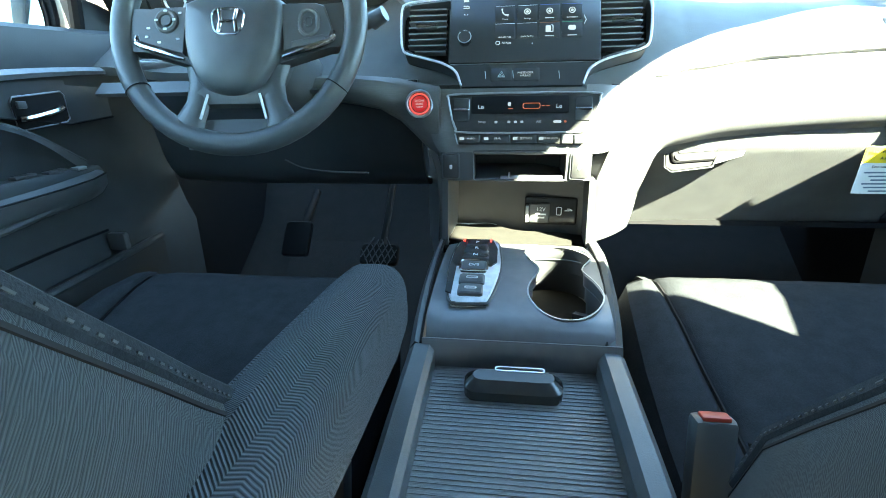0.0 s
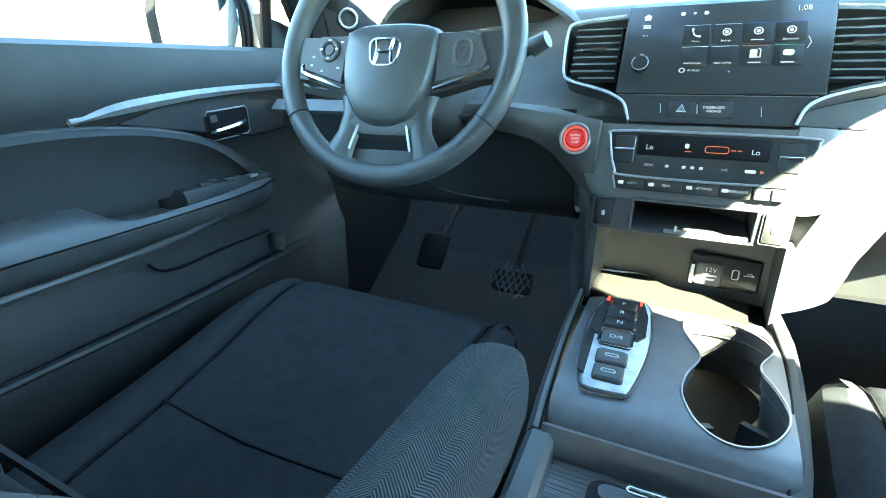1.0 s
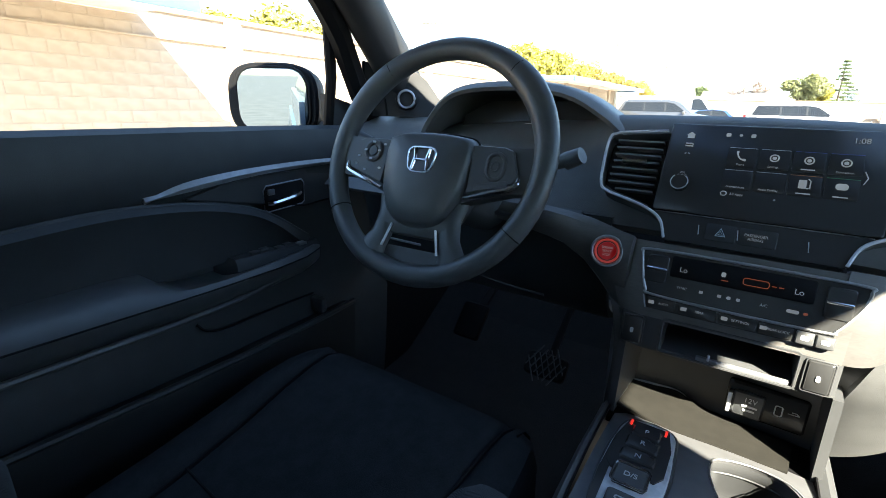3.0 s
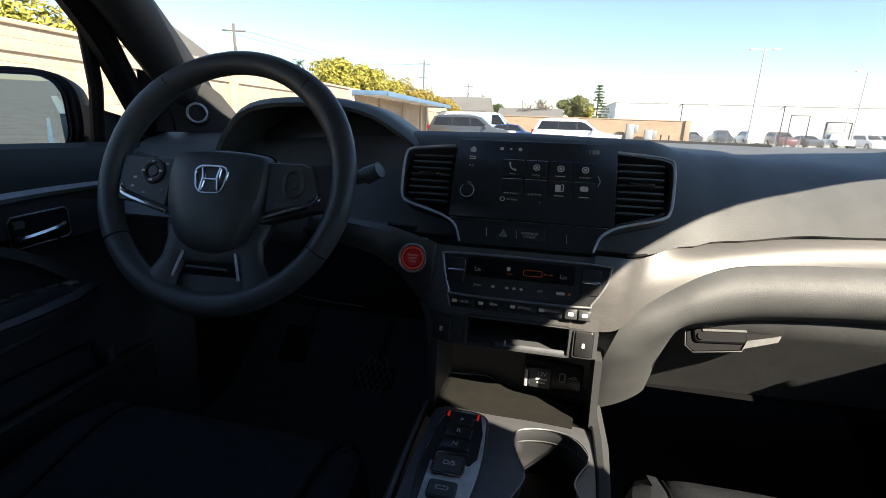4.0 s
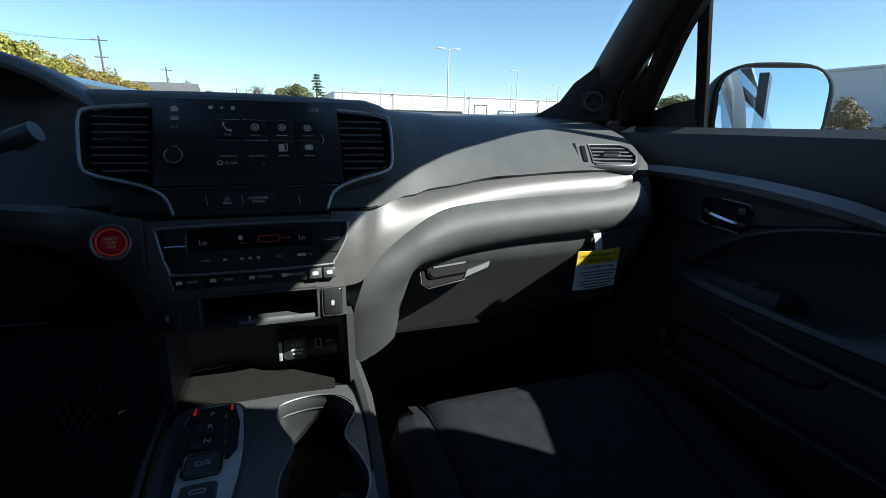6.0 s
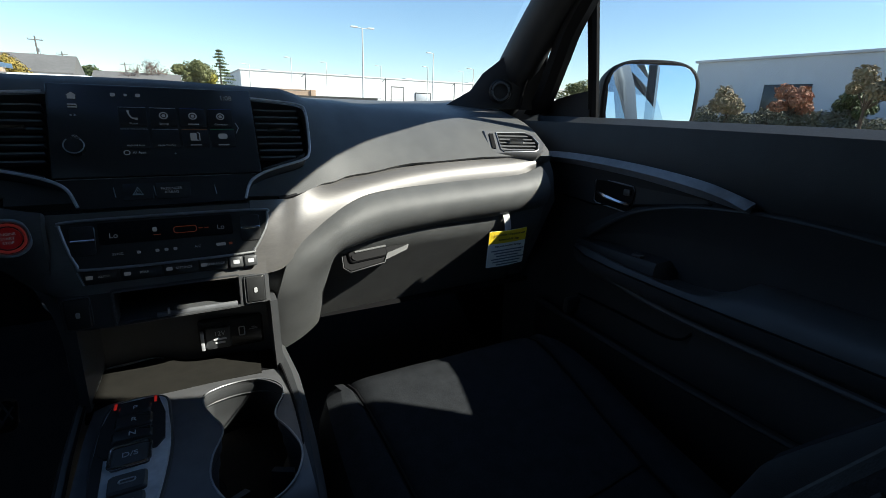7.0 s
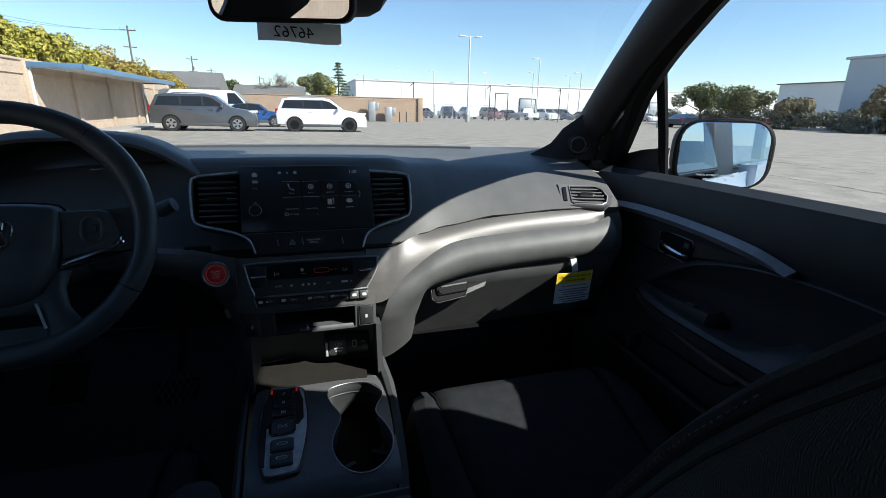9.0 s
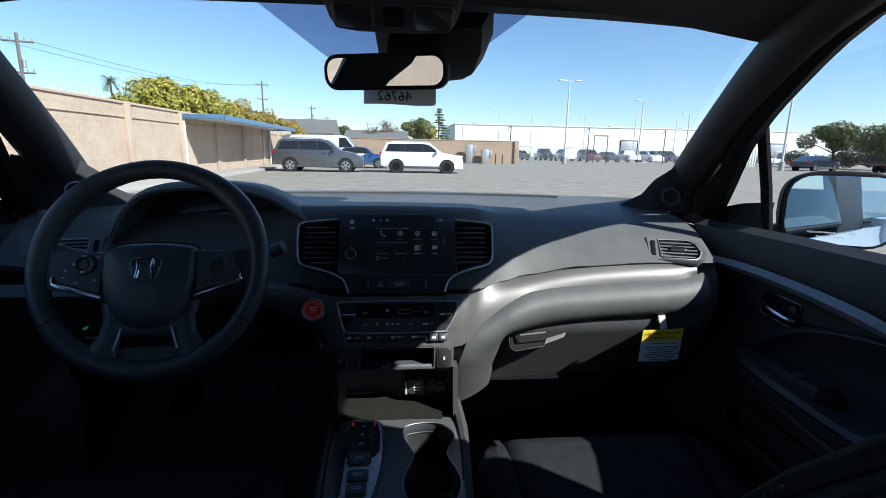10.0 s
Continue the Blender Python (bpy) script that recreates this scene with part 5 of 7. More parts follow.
def seat(name, cx, inner, label):
    """A cloth bucket seat; inner is the side (-1, 1) towards the console."""
    root = interior(name, (cx, 0.45, 0.45), label, "car seat", "front seats")
    fw = 0.02 if inner < 0 else 0.0
    rings = []
    for y, top, wide in ((0.18, 0.640, 0.22), (0.21, 0.662, 0.245), (0.30, 0.680, 0.255), (0.42, 0.700, 0.258), (0.52, 0.724, 0.258), (0.60, 0.748, 0.256), (0.66, 0.762, 0.252), (0.70, 0.766, 0.246), (0.73, 0.758, 0.236), (0.75, 0.738, 0.222), (0.757, 0.705, 0.205)):
        seam = 0.150 + 0.035 * (y - 0.2) / 0.5
        low = 0.50 if y < 0.74 else 0.58
        drop = 1.0 + 6.0 * max(0.0, y - 0.62)
        half = [(0.0, 0.0), (0.08, 0.001), (seam - 0.03, 0.0), (seam - 0.009, -0.003), (seam, -0.012), (seam + 0.009, -0.001), (seam + 0.022, 0.005 if y < 0.64 else 0.0), (wide - 0.036, 0.004 - 0.004 * drop), (wide - 0.015, -0.008 * drop), (wide - 0.003, -0.030 * drop), (wide, -0.060 * drop)]
        ring = [(cx + x, y + fw, top + z) for x, z in half] + [(cx + wide - 0.01, y + fw, low), (cx - wide + 0.01, y + fw, low)] + [(cx - x, y + fw, top + z) for x, z in reversed(half[1:])]
        rings.append(ring)
    part("cushion", loft(rings), CLOTH, root, "plain dark blue-grey cloth cushion")
    for s in (-1, 1):
        part("piping", tube([(cx + s * (0.150 + 0.035 * (y - 0.2) / 0.5), y + fw, z) for y, z in ((0.21, 0.656), (0.30, 0.674), (0.42, 0.694), (0.52, 0.718), (0.60, 0.742), (0.66, 0.756), (0.70, 0.760), (0.73, 0.752), (0.75, 0.731))], 0.0022, 6), DARK, root)
    part("cross_seam", tube([(cx - 0.162, 0.425 + fw, 0.7005), (cx - 0.08, 0.418 + fw, 0.7010), (cx, 0.415 + fw, 0.7000), (cx + 0.08, 0.418 + fw, 0.7010), (cx + 0.162, 0.425 + fw, 0.7005)], 0.0022, 6), DARK, root)
    part("seat_base", cube((cx, 0.45, 0.55), (0.44, 0.46, 0.12), 0.03), DARK, root)
    # backrest profile: height and reach of the front face
    if inner > 0:
        bx, front = -0.345, [(0.70, 0.30), (0.745, 0.298), (0.80, 0.297), (0.855, 0.293), (0.88, 0.272), (0.904, 0.249), (0.932, 0.224), (0.969, 0.19), (1.03, 0.135), (1.10, 0.085), (1.20, 0.03), (1.28, -0.02), (1.32, -0.06)]
    else:
        bx, front = 0.385, [(0.70, 0.36), (0.76, 0.355), (0.83, 0.332), (0.875, 0.30), (0.918, 0.268), (1.0, 0.222), (1.084, 0.177), (1.133, 0.151), (1.164, 0.1325), (1.20, 0.108), (1.25, 0.07), (1.29, 0.03), (1.32, -0.02)]
    front = [(z, y - (0.032 if inner > 0 else 0.029 if z > 0.95 else 0.015)) for z, y in front]
    outer = [(z, y - 0.022) for z, y in front]
    last = len(front) - 1
    part("backrest", soft_block([((bx, y - 0.125 - 0.03 * (k == last), z), (0.145 - 0.03 * (k > last - 2), 0, 0), (0, 0.07 - 0.035 * (k in (0, last)), 0)) for k, (z, y) in enumerate(front)], 28), CLOTH, root, "plain dark cloth backrest insert")
    for s in (-1, 1):
        prof = front if s == inner else outer
        inset = [0.0] * (last - 2) + [0.012, 0.03, 0.06]
        part("back_bolster", soft_block([((bx + s * (0.172 - inset[k]), y - 0.095, z), (0.052 - 0.016 * (k in (0, last)), 0, 0), (0, 0.095 - 0.05 * (k in (0, last)), 0)) for k, (z, y) in enumerate(prof)], 30, 2.5), WEAVE, root, "coarse dark woven side bolster")
        part("back_welt", tube([(bx + s * (0.196 - inset[k]), y - 0.009, z) for k, (z, y) in enumerate(prof)][1:-2], 0.009, 8), CLOTH, root, "smooth cloth welt along the bolster")
        part("back_piping", tube([(bx + s * (0.209 - inset[k]), y - 0.0215, z) for k, (z, y) in enumerate(prof)][1:-2], 0.0022, 6), DARK, root)
        for k in range(60):
            t = k / 59 * (last - 4) + 1
            a, f = int(t), t - int(t)
            (za, ya), (zb, yb) = prof[a], prof[a + 1]
            part("stitch", tube([(bx + s * 0.2046, ya + (yb - ya) * g - 0.0068, za + (zb - za) * g) for g in (f, f + 0.055)], 0.0008, 5), STITCH, root)
    part("lumbar_seam", tube([(bx + x, front[3][1] - 0.055, 0.875) for x in (-0.10, 0, 0.10)], 0.003, 6), DARK, root)
    part("headrest", soft_block([((bx, front[-1][1] - 0.09 - 0.12 * (t - 0.68), t + 0.57), (w, 0, 0), (0, d, 0)) for t, w, d in ((0.68, 0.10, 0.03), (0.70, 0.13, 0.05), (0.78, 0.135, 0.055), (0.85, 0.12, 0.045), (0.87, 0.09, 0.025))], 24), CLOTH, root)
    for s in (-1, 1):
        part("headrest_post", rod(bmesh.new(), (bx + s * 0.06, front[-1][1] - 0.09, 1.20), (bx + s * 0.06, front[-1][1] - 0.09, 1.30), 0.006), METAL, root)
    if inner > 0:
        part("armrest", soft_block([((cx + 0.281, y, z), (w, 0, 0), (0, 0.0, d)) for y, z, w, d in ((0.10, 0.85, 0.030, 0.035), (0.16, 0.848, 0.036, 0.043), (0.28, 0.845, 0.036, 0.046), (0.40, 0.842, 0.036, 0.046), (0.45, 0.842, 0.033, 0.043), (0.475, 0.842, 0.024, 0.032), (0.484, 0.842, 0.010, 0.012))], 24, 3.0), HERRING, root, "herringbone cloth fold-down armrest")
    # buckle on the console side
    kx, ky, kz = (cx + 0.255, 0.355, 0.70) if inner > 0 else (0.193, 0.380, 0.678)
    buckle = part("buckle_stalk", cube((0, 0, 0.0), (0.040, 0.024, 0.19), 0.007, Matrix.Translation((kx, ky, kz)) @ Matrix.Rotation(radians(-12), 4, "X")), HARD, root, "black seat belt buckle with red release")
    part("release", cube((0, -0.002, 0.0955), (0.026, 0.014, 0.005), 0.002, Matrix.Translation((kx, ky, kz)) @ Matrix.Rotation(radians(-12), 4, "X")), material("red_release_plastic", (0.40, 0.035, 0.02), 0.4, second=(0.32, 0.03, 0.02), scale=50), buckle, "red release button")
    return root


driver_seat = seat("driver_seat", -0.41, 1, "dark blue-grey cloth driver's seat with its armrest folded down")
PIVOT = Matrix.Translation((-0.41, 0.55, 0.75))
driver_seat.matrix_basis = Matrix.Translation((-0.004, -0.033, 0.014)) @ PIVOT @ Matrix.Rotation(radians(-3.6), 4, "X") @ PIVOT.inverted() @ driver_seat.matrix_basis
seat("passenger_seat", 0.42, -1, "dark blue-grey cloth passenger seat beside the console")

# ---- doors ----
MIRROR_AT = {1: (0.998, 0.868, 1.221), -1: (-0.988, 0.892, 1.217)}


def front_door(side):
    """Trimmed front door; side -1 driver, 1 passenger."""
    s = side
    root = interior("front_door", (s * 0.85, 0.55, 0.45), "charcoal moulded door panel with armrest and silver trim" if s < 0 else "charcoal moulded door panel in deep shade with silver trim", "car door", "front doors")
    ys = [-0.25, 0.0, 0.2, 0.3, 0.45, 0.6, 0.75, 0.9, 1.02]

    def belt(y):
        return 1.160 - 0.01 * (y - 0.5) ** 2

    rows = []
    for y in ys:
        k = 0.035 * max(0, (y - 0.8) / 0.22) ** 2
        col = [(0.872, belt(y) - 0.010), (0.850, belt(y) + 0.001), (0.824, belt(y) + 0.010), (0.808, belt(y) + 0.002), (0.80, belt(y) - 0.03), (0.80, 1.10), (0.80, 1.07), (0.815, 1.045), (0.815, 0.96), (0.815, 0.86), (0.80, 0.80), (0.785, 0.76), (0.79, 0.60), (0.80, 0.48)]
        rows.append([(s * (x - k), y, z) for x, z in col])
    part("inner_panel", sheet(rows, 0.01), DOORM, root)
    # silver accent that ends in a point towards the rear
    up = curve([(s * 0.788, 0.48, 1.060), (s * 0.790, 0.56, 1.083), (s * 0.788, 0.70, 1.096), (s * 0.782, 0.86, 1.100), (s * 0.765, 0.97, 1.095)], 24)
    lo = curve([(s * 0.788, 0.482, 1.057), (s * 0.790, 0.57, 1.066), (s * 0.788, 0.70, 1.080), (s * 0.782, 0.86, 1.087), (s * 0.765, 0.97, 1.085)], 24)
    part("silver_trim", sheet([[u, u.lerp(w, 0.5) + Vector((-s * 0.006, 0, 0)), w] for u, w in zip(up, lo)], 0.008), DOORTRIM, root, "satin silver door trim")
    # handle bezel, pull and lock
    hp = part("handle_bezel", plate([(s * 0.797, y, z) for y, z in ((0.55, 1.050), (0.62, 1.068), (0.72, 1.078), (0.90, 1.080), (0.90, 1.01), (0.80, 1.005), (0.66, 1.03))], (s * 0.014, 0, 0)), DOORM, root)
    part("handle_cup", plate([(s * 0.795, y, z) for y, z in ((0.704, 1.046), (0.710, 1.053), (0.796, 1.058), (0.801, 1.052), (0.800, 1.014), (0.794, 1.010), (0.712, 1.004), (0.705, 1.009))], (s * 0.004, 0, 0)), DARK, hp)
    part("cup_edge", tube([(s * 0.7955, y, z) for y, z in ((0.702, 1.046), (0.709, 1.055), (0.797, 1.060), (0.803, 1.053), (0.802, 1.013), (0.795, 1.008), (0.711, 1.002), (0.703, 1.008))], 0.0013, 6, True), DOORTRIM, hp)
    part("door_pull", tube(curve([(s * 0.793, 0.708, 1.020), (s * 0.787, 0.722, 1.021), (s * 0.786, 0.765, 1.028), (s * 0.793, 0.788, 1.033)], 14), 0.0070, 8, False, 0.8), CHROME, hp, "chrome door pull")
    part("bezel_groove", tube([(s * 0.796, y, z) for y, z in ((0.55, 1.050), (0.66, 1.028), (0.80, 1.003), (0.90, 1.008))], 0.0022, 6), DARK, hp)
    part("lock_tab", cube((s * 0.793, 0.718, 1.042), (0.006, 0.016, 0.012), 0.002), HARD, hp)
    # bolster insert above the armrest
    rows = []
    for _, y, top in curve([(0, 0.0, 1.02), (0, 0.15, 1.040), (0, 0.27, 1.052), (0, 0.42, 1.060), (0, 0.55, 1.050), (0, 0.65, 1.026), (0, 0.72, 0.993), (0, 0.80, 0.935)], 40):
        t = y / 0.8
        rows.append([(s * (0.808 - 0.004 * v - 0.020 * v ** 4), y, 0.93 - 0.02 * (1 - t) + (top - 0.93) * v) for v in (0, 0.25, 0.5, 0.75, 1)])
    part("door_insert", sheet(rows, 0.02), DOORM, root, "padded charcoal door insert")
    part("insert_edge", tube([(r[-1][0] + s * 0.004, r[-1][1], r[-1][2]) for r in rows], 0.0045, 8), DOORM, root)
    # armrest: broad behind, with a pull cup and a switch ledge ahead of it
    arm = []
    for y, a, b, c, d in ((-0.15, 0.940, 0.936, 0.928, 0.0), (0.10, 0.941, 0.937, 0.928, 0.0), (0.30, 0.943, 0.938, 0.927, 0.0), (0.42, 0.946, 0.940, 0.927, 0.0), (0.455, 0.943, 0.936, 0.926, 0.0), (0.48, 0.922, 0.922, 0.923, 0.0), (0.51, 0.908, 0.912, 0.921, 0.0), (0.56, 0.903, 0.909, 0.920, 0.002), (0.66, 0.905, 0.912, 0.922, 0.008), (0.74, 0.91, 0.917, 0.924, 0.022), (0.80, 0.914, 0.918, 0.920, 0.05), (0.825, 0.91, 0.912, 0.912, 0.08)):
        arm.append([(s * max(x + d * f, x), y, z) for x, z, f in ((0.818, a, 0), (0.775, a, 0.35), (0.742, b, 0.7), (0.715, c, 1), (0.701, 0.912, 1), (0.704, 0.893, 1), (0.72, 0.876, 1), (0.755, 0.868, 0.6), (0.818, 0.86, 0))])
    ar = part("armrest", loft(arm), LEATHER, root, "padded black armrest with a pull cup")
    part("armrest_seam", tube([(a[4][0] - s * 0.0005, a[4][1], a[4][2] + 0.003) for a in arm[:-1]], 0.0016, 5), DARK, ar)
    part("armrest_line", tube(curve([(s * 0.714, -0.15, 0.872), (s * 0.712, 0.3, 0.873), (s * 0.714, 0.55, 0.877), (s * 0.735, 0.72, 0.893), (s * 0.785, 0.82, 0.905)], 24), 0.0055, 8), HARD, ar)
    # window switches
    sw = part("switch_panel", loft([[(s * 0.812, y, z), (s * (0.812 - w), y, z - 0.002), (s * (0.812 - w - 0.006), y, z - 0.010), (s * (0.812 - w - 0.008), y, z - 0.035), (s * 0.812, y, z - 0.035)] for y, w, z in ((0.592, 0.02, 0.918), (0.61, 0.045, 0.934), (0.65, 0.050, 0.934), (0.75, 0.045, 0.931), (0.82, 0.03, 0.926))]), DOORM, ar)
    for k in range(5 if s < 0 else 1):
        part("window_switch", cube((s * (0.785 if k % 2 else 0.772), 0.655 + 0.028 * k, 0.9345 - 0.0014 * k), (0.016, 0.020, 0.006), 0.002), METAL if k == 4 else HARD, sw)
    # lower grab panel and map pocket
    part("panel_groove", tube(curve([(s * 0.788, 0.535, 0.822), (s * 0.785, 0.55, 0.806), (s * 0.783, 0.585, 0.798), (s * 0.783, 0.68, 0.800), (s * 0.783, 0.80, 0.80)], 20), 0.0026, 6), DARK, root)
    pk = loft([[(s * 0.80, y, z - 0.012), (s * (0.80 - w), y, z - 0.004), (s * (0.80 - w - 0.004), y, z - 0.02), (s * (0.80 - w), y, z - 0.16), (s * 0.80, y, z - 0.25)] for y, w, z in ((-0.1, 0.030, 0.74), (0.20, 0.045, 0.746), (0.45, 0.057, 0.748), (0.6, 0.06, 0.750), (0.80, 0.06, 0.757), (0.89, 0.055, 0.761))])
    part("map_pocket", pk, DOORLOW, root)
    part("pocket_lip", tube([(s * (0.80 - w - 0.001), y, z) for y, w, z in ((-0.1, 0.030, 0.74), (0.20, 0.045, 0.746), (0.45, 0.057, 0.748), (0.6, 0.06, 0.750), (0.80, 0.06, 0.757), (0.89, 0.055, 0.761))], 0.007, 8), DOORM, root)
    part("pocket_post", cube((s * 0.765, 0.80, 0.777), (0.04, 0.016, 0.036), 0.006), HARD, root)
    # outer skin and weatherstrip
    part("outer_skin", sheet([[(s * (0.955 if z < 1.1 else 0.93), y, z) for y in (-0.25, 0.2, 0.6, 1.0, 1.15)] for z in (0.45, 0.7, 1.0, 1.11, 1.145)], 0.01), WHITECAR, root, "white painted outer door skin")
    part("weatherstrip", tube([(s * 0.867, y, belt(y) - 0.003) for y in ys], 0.008, 6), DARK, root)
    # window: divider, frame and panes
    fw = 0.032 if s < 0 else 0.0
    part("divider", tube([(s * (0.862 - fw / 2), 0.893 + fw, 1.15), (s * (0.822 - fw / 2), 0.872 + fw, 1.27), (s * 0.764, 0.838 + fw * 0.7, 1.396)], 0.012, 8), DARK, root)
    part("window_frame", tube(curve([(s * 0.845, 1.10, 1.165), (s * 0.808, 1.006, 1.220), (s * 0.778, 0.93, 1.305), (s * 0.748, 0.86, 1.375), (s * 0.712, 0.74, 1.458), (s * 0.672, 0.55, 1.553), (s * 0.655, 0.3, 1.595), (s * 0.655, -0.2, 1.595)], 28), 0.025, 8), DARK, root, "black window frame with its rubber seal")
    part("sail_panel", plate([(s * 0.855, y, z) for y, z in ((0.888 + fw, 1.15), (0.880 + fw, 1.236), (0.95, 1.226), (1.03, 1.206), (1.12, 1.165), (1.12, 1.15))], (s * -0.02, 0, 0)), PILLAR, root)
    pane = part("window_pane", sheet([[(s * 0.875, -0.2, 1.165), (s * 0.872, 0.92, 1.165)], [(s * 0.79, -0.2, 1.40), (s * 0.81, 0.885, 1.40)], [(s * 0.72, -0.2, 1.56), (s * 0.755, 0.72, 1.50)]]), GLASS, root, "clear window glass")
    q = part("quarter_pane", sheet([[(s * 0.872, 0.93, 1.19), (s * 0.872, 1.12, 1.19)], [(s * 0.80, 0.89, 1.41), (s * 0.80, 0.90, 1.41)]]), GLASS, root, "small clear quarter glass")
    pane.visible_shadow = q.visible_shadow = False
    # outside mirror
    ang = radians(-s * 28)
    tq = Vector((math.cos(ang), math.sin(ang), 0))
    back = Vector((-math.sin(ang), math.cos(ang), 0))
    c = Vector(MIRROR_AT[s])
    shell_rings = []
    for d, w, h in ((0.115, 0.03, 0.03), (0.100, 0.078, 0.060), (0.07, 0.102, 0.080), (0.02, 0.112, 0.086), (-0.004, 0.113, 0.087), (-0.010, 0.107, 0.083)):
        shell_rings.append((c + back * d + tq * (0.004 * s), tq * w, Vector((0, 0, h))))
    part("mirror_shell", soft_block(shell_rings, 36, 3.2), DARK, root, "black door mirror housing")
    part("mirror_foot", tube([(s * 0.86, 0.985, 1.160), (s * 0.92, 0.965, 1.158), (s * 0.97, 0.955, 1.165)], 0.026, 10, False, 0.6), HARD, root)
    return root


front_door(-1)
front_door(1)


def door_mirror_glass(side, turn):
    """Mirror glass seated in the housing, angled to show the car's flank."""
    s = side
    m = Matrix.Translation(Vector(MIRROR_AT[s]) + Vector((-0.004 * s, -0.010, 0))) @ Matrix.Rotation(radians(turn), 4, "Z") @ Matrix.Rotation(radians(90 - 1.5 * s), 4, "X")
    root = thing("mirror_glass", m.translation, "rounded door mirror glass reflecting the car's flank" if s > 0 else "rounded door mirror glass reflecting the lot", "mirror", "door mirrors")
    loc = Matrix.Translation(-m.translation) @ m
    part("glass", pad(0.200 if s > 0 else 0.176, 0.152 if s > 0 else 0.146, 0.045, 0.004, loc, 0.001), BLUEMIRROR if s > 0 else DIMMIRROR, root, "silvered mirror glass")
    part("glass_rim", ring_bar(rounded(0.206 if s > 0 else 0.184, 0.157 if s > 0 else 0.152, 0.05), 0.0035, loc), DARK, root)
    if s > 0:
        writing("OBJECTS IN MIRROR ARE CLOSER", 0.0058, loc @ Matrix.Translation((-0.01, -0.050, 0.0045)), WHITEINK, root)
        writing("THAN THEY APPEAR", 0.0058, loc @ Matrix.Translation((-0.01, -0.060, 0.0045)), WHITEINK, root)


door_mirror_glass(-1, 26)
door_mirror_glass(1, -28.6)

# ---- roof, pillars, windshield, floor and rear body ----
shell = interior("car_body", (0, 0, 0.3), "white sport utility car body with dark cabin trim", "car")
for s in (-1, 1):
    lean = 0.018 if s < 0 else 0.0
    path = curve([(s * 0.825, 1.24, 1.12), (s * (0.790 - lean), 1.13, 1.24), (s * (0.742 - lean), 0.95, 1.375), (s * (0.692 - lean), 0.76, 1.49), (s * (0.655 - lean), 0.56, 1.580), (s * 0.630, 0.30, 1.625), (s * 0.63, -0.2, 1.625), (s * 0.63, -1.2, 1.60)], 40)
    part("pillar_trim", tube(path, [0.052 - 0.012 * min(1, k / 14) for k in range(40)], 14, False, 1.25), PILLAR, shell, "charcoal windshield pillar trim")
    spk = part("tweeter_pod", loft([[Vector((s * (0.717 - d * 0.55), 1.057 - d * 0.83, 1.230)) + Vector((math.cos(w) * r * 0.83, -math.cos(w) * r * s * 0.55, math.sin(w) * r)) for w in [q * math.pi / 10 for q in range(20)]] for d, r in ((-0.05, 0.030), (-0.006, 0.028), (0.004, 0.024), (0.0, 0.019), (0.002, 0.004))]), PILLAR, shell)
    # light put into the material: bright ring on the driver's side, dark opposite
    part("tweeter_ring", tube([Vector((s * (0.717 - 0.0032), 1.0525, 1.230)) + Vector((math.cos(w) * 0.0195 * 0.83, -math.cos(w) * 0.0195 * s * 0.55, math.sin(w) * 0.0195)) for w in [q * math.pi / 12 for q in range(24)]], 0.003, 6, True), METAL if s < 0 else HARD, spk)
    foot = [((0.622, 1.168), (0.66, 1.115), (0.715, 1.075), (0.765, 1.045), (0.81, 1.03), 1.190), ((0.671, 1.12), (0.695, 1.085), (0.730, 1.065), (0.768, 1.04), (0.805, 1.02), 1.230), ((0.692, 1.10), (0.71, 1.07), (0.738, 1.05), (0.768, 1.022), (0.798, 1.0), 1.270), ((0.728, 1.06), (0.742, 1.045), (0.757, 1.03), (0.772, 1.012), (0.788, 0.99), 1.310)]
    part("pillar_foot", sheet([[(s * x, y, row[-1]) for x, y in row[:-1]] for row in foot], 0.01), PILLAR, shell, "flared charcoal pillar foot")
    for k in range(2):
        part("foot_seam", tube([(s * (row[3 + k][0] - 0.004), row[3 + k][1] - 0.006, row[-1]) for row in foot], 0.004, 6), DARK, shell)
    part("belt_trim", sheet([[(s * 0.80, 1.02, 1.155), (s * 0.80, 1.24, 1.16)], [(s * 0.84, 1.02, 1.2), (s * 0.84, 1.24, 1.2)]], 0.01), HARD, shell)
    # pillar behind the front door, rear door and rear quarter
    part("centre_pillar", loft([[(s * x, y0, z), (s * (x + 0.03), y0 - 0.015, z), (s * (x + 0.04), y0 - 0.04, z), (s * (x + 0.04), y1 + 0.02, z), (s * x, y1, z)] for x, y0, y1, z in ((0.838, 0.23, -0.08, 0.4), (0.838, 0.246, -0.08, 1.16), (0.805, 0.241, -0.10, 1.33), (0.785, 0.215, -0.15, 1.38), (0.748, 0.187, -0.28, 1.45), (0.690, 0.182, -0.30, 1.53), (0.650, 0.19, -0.30, 1.60))]), PILLAR, shell)
    part("rear_side", sheet([[(s * 0.90, y, z) for y in (-0.07, -1.0, -2.0, -2.6)] for z in (0.4, 0.8, 1.17)], 0.06), WHITECAR, shell)
    part("rear_door_trim", sheet([[(s * 0.83, y, z) for y in (-0.07, -1.0, -2.0)] for z in (0.45, 0.8, 1.165)], 0.01), DOORM, shell)
    part("rear_glass", sheet([[(s * 0.875, y, 1.165) for y in (-0.03, -1.0, -2.2)], [(s * 0.79, y, 1.40) for y in (-0.03, -1.0, -2.1)], [(s * 0.71, y, 1.57) for y in (-0.03, -1.0, -2.0)]]), PRIVACY, shell, "dark tinted rear side glass")
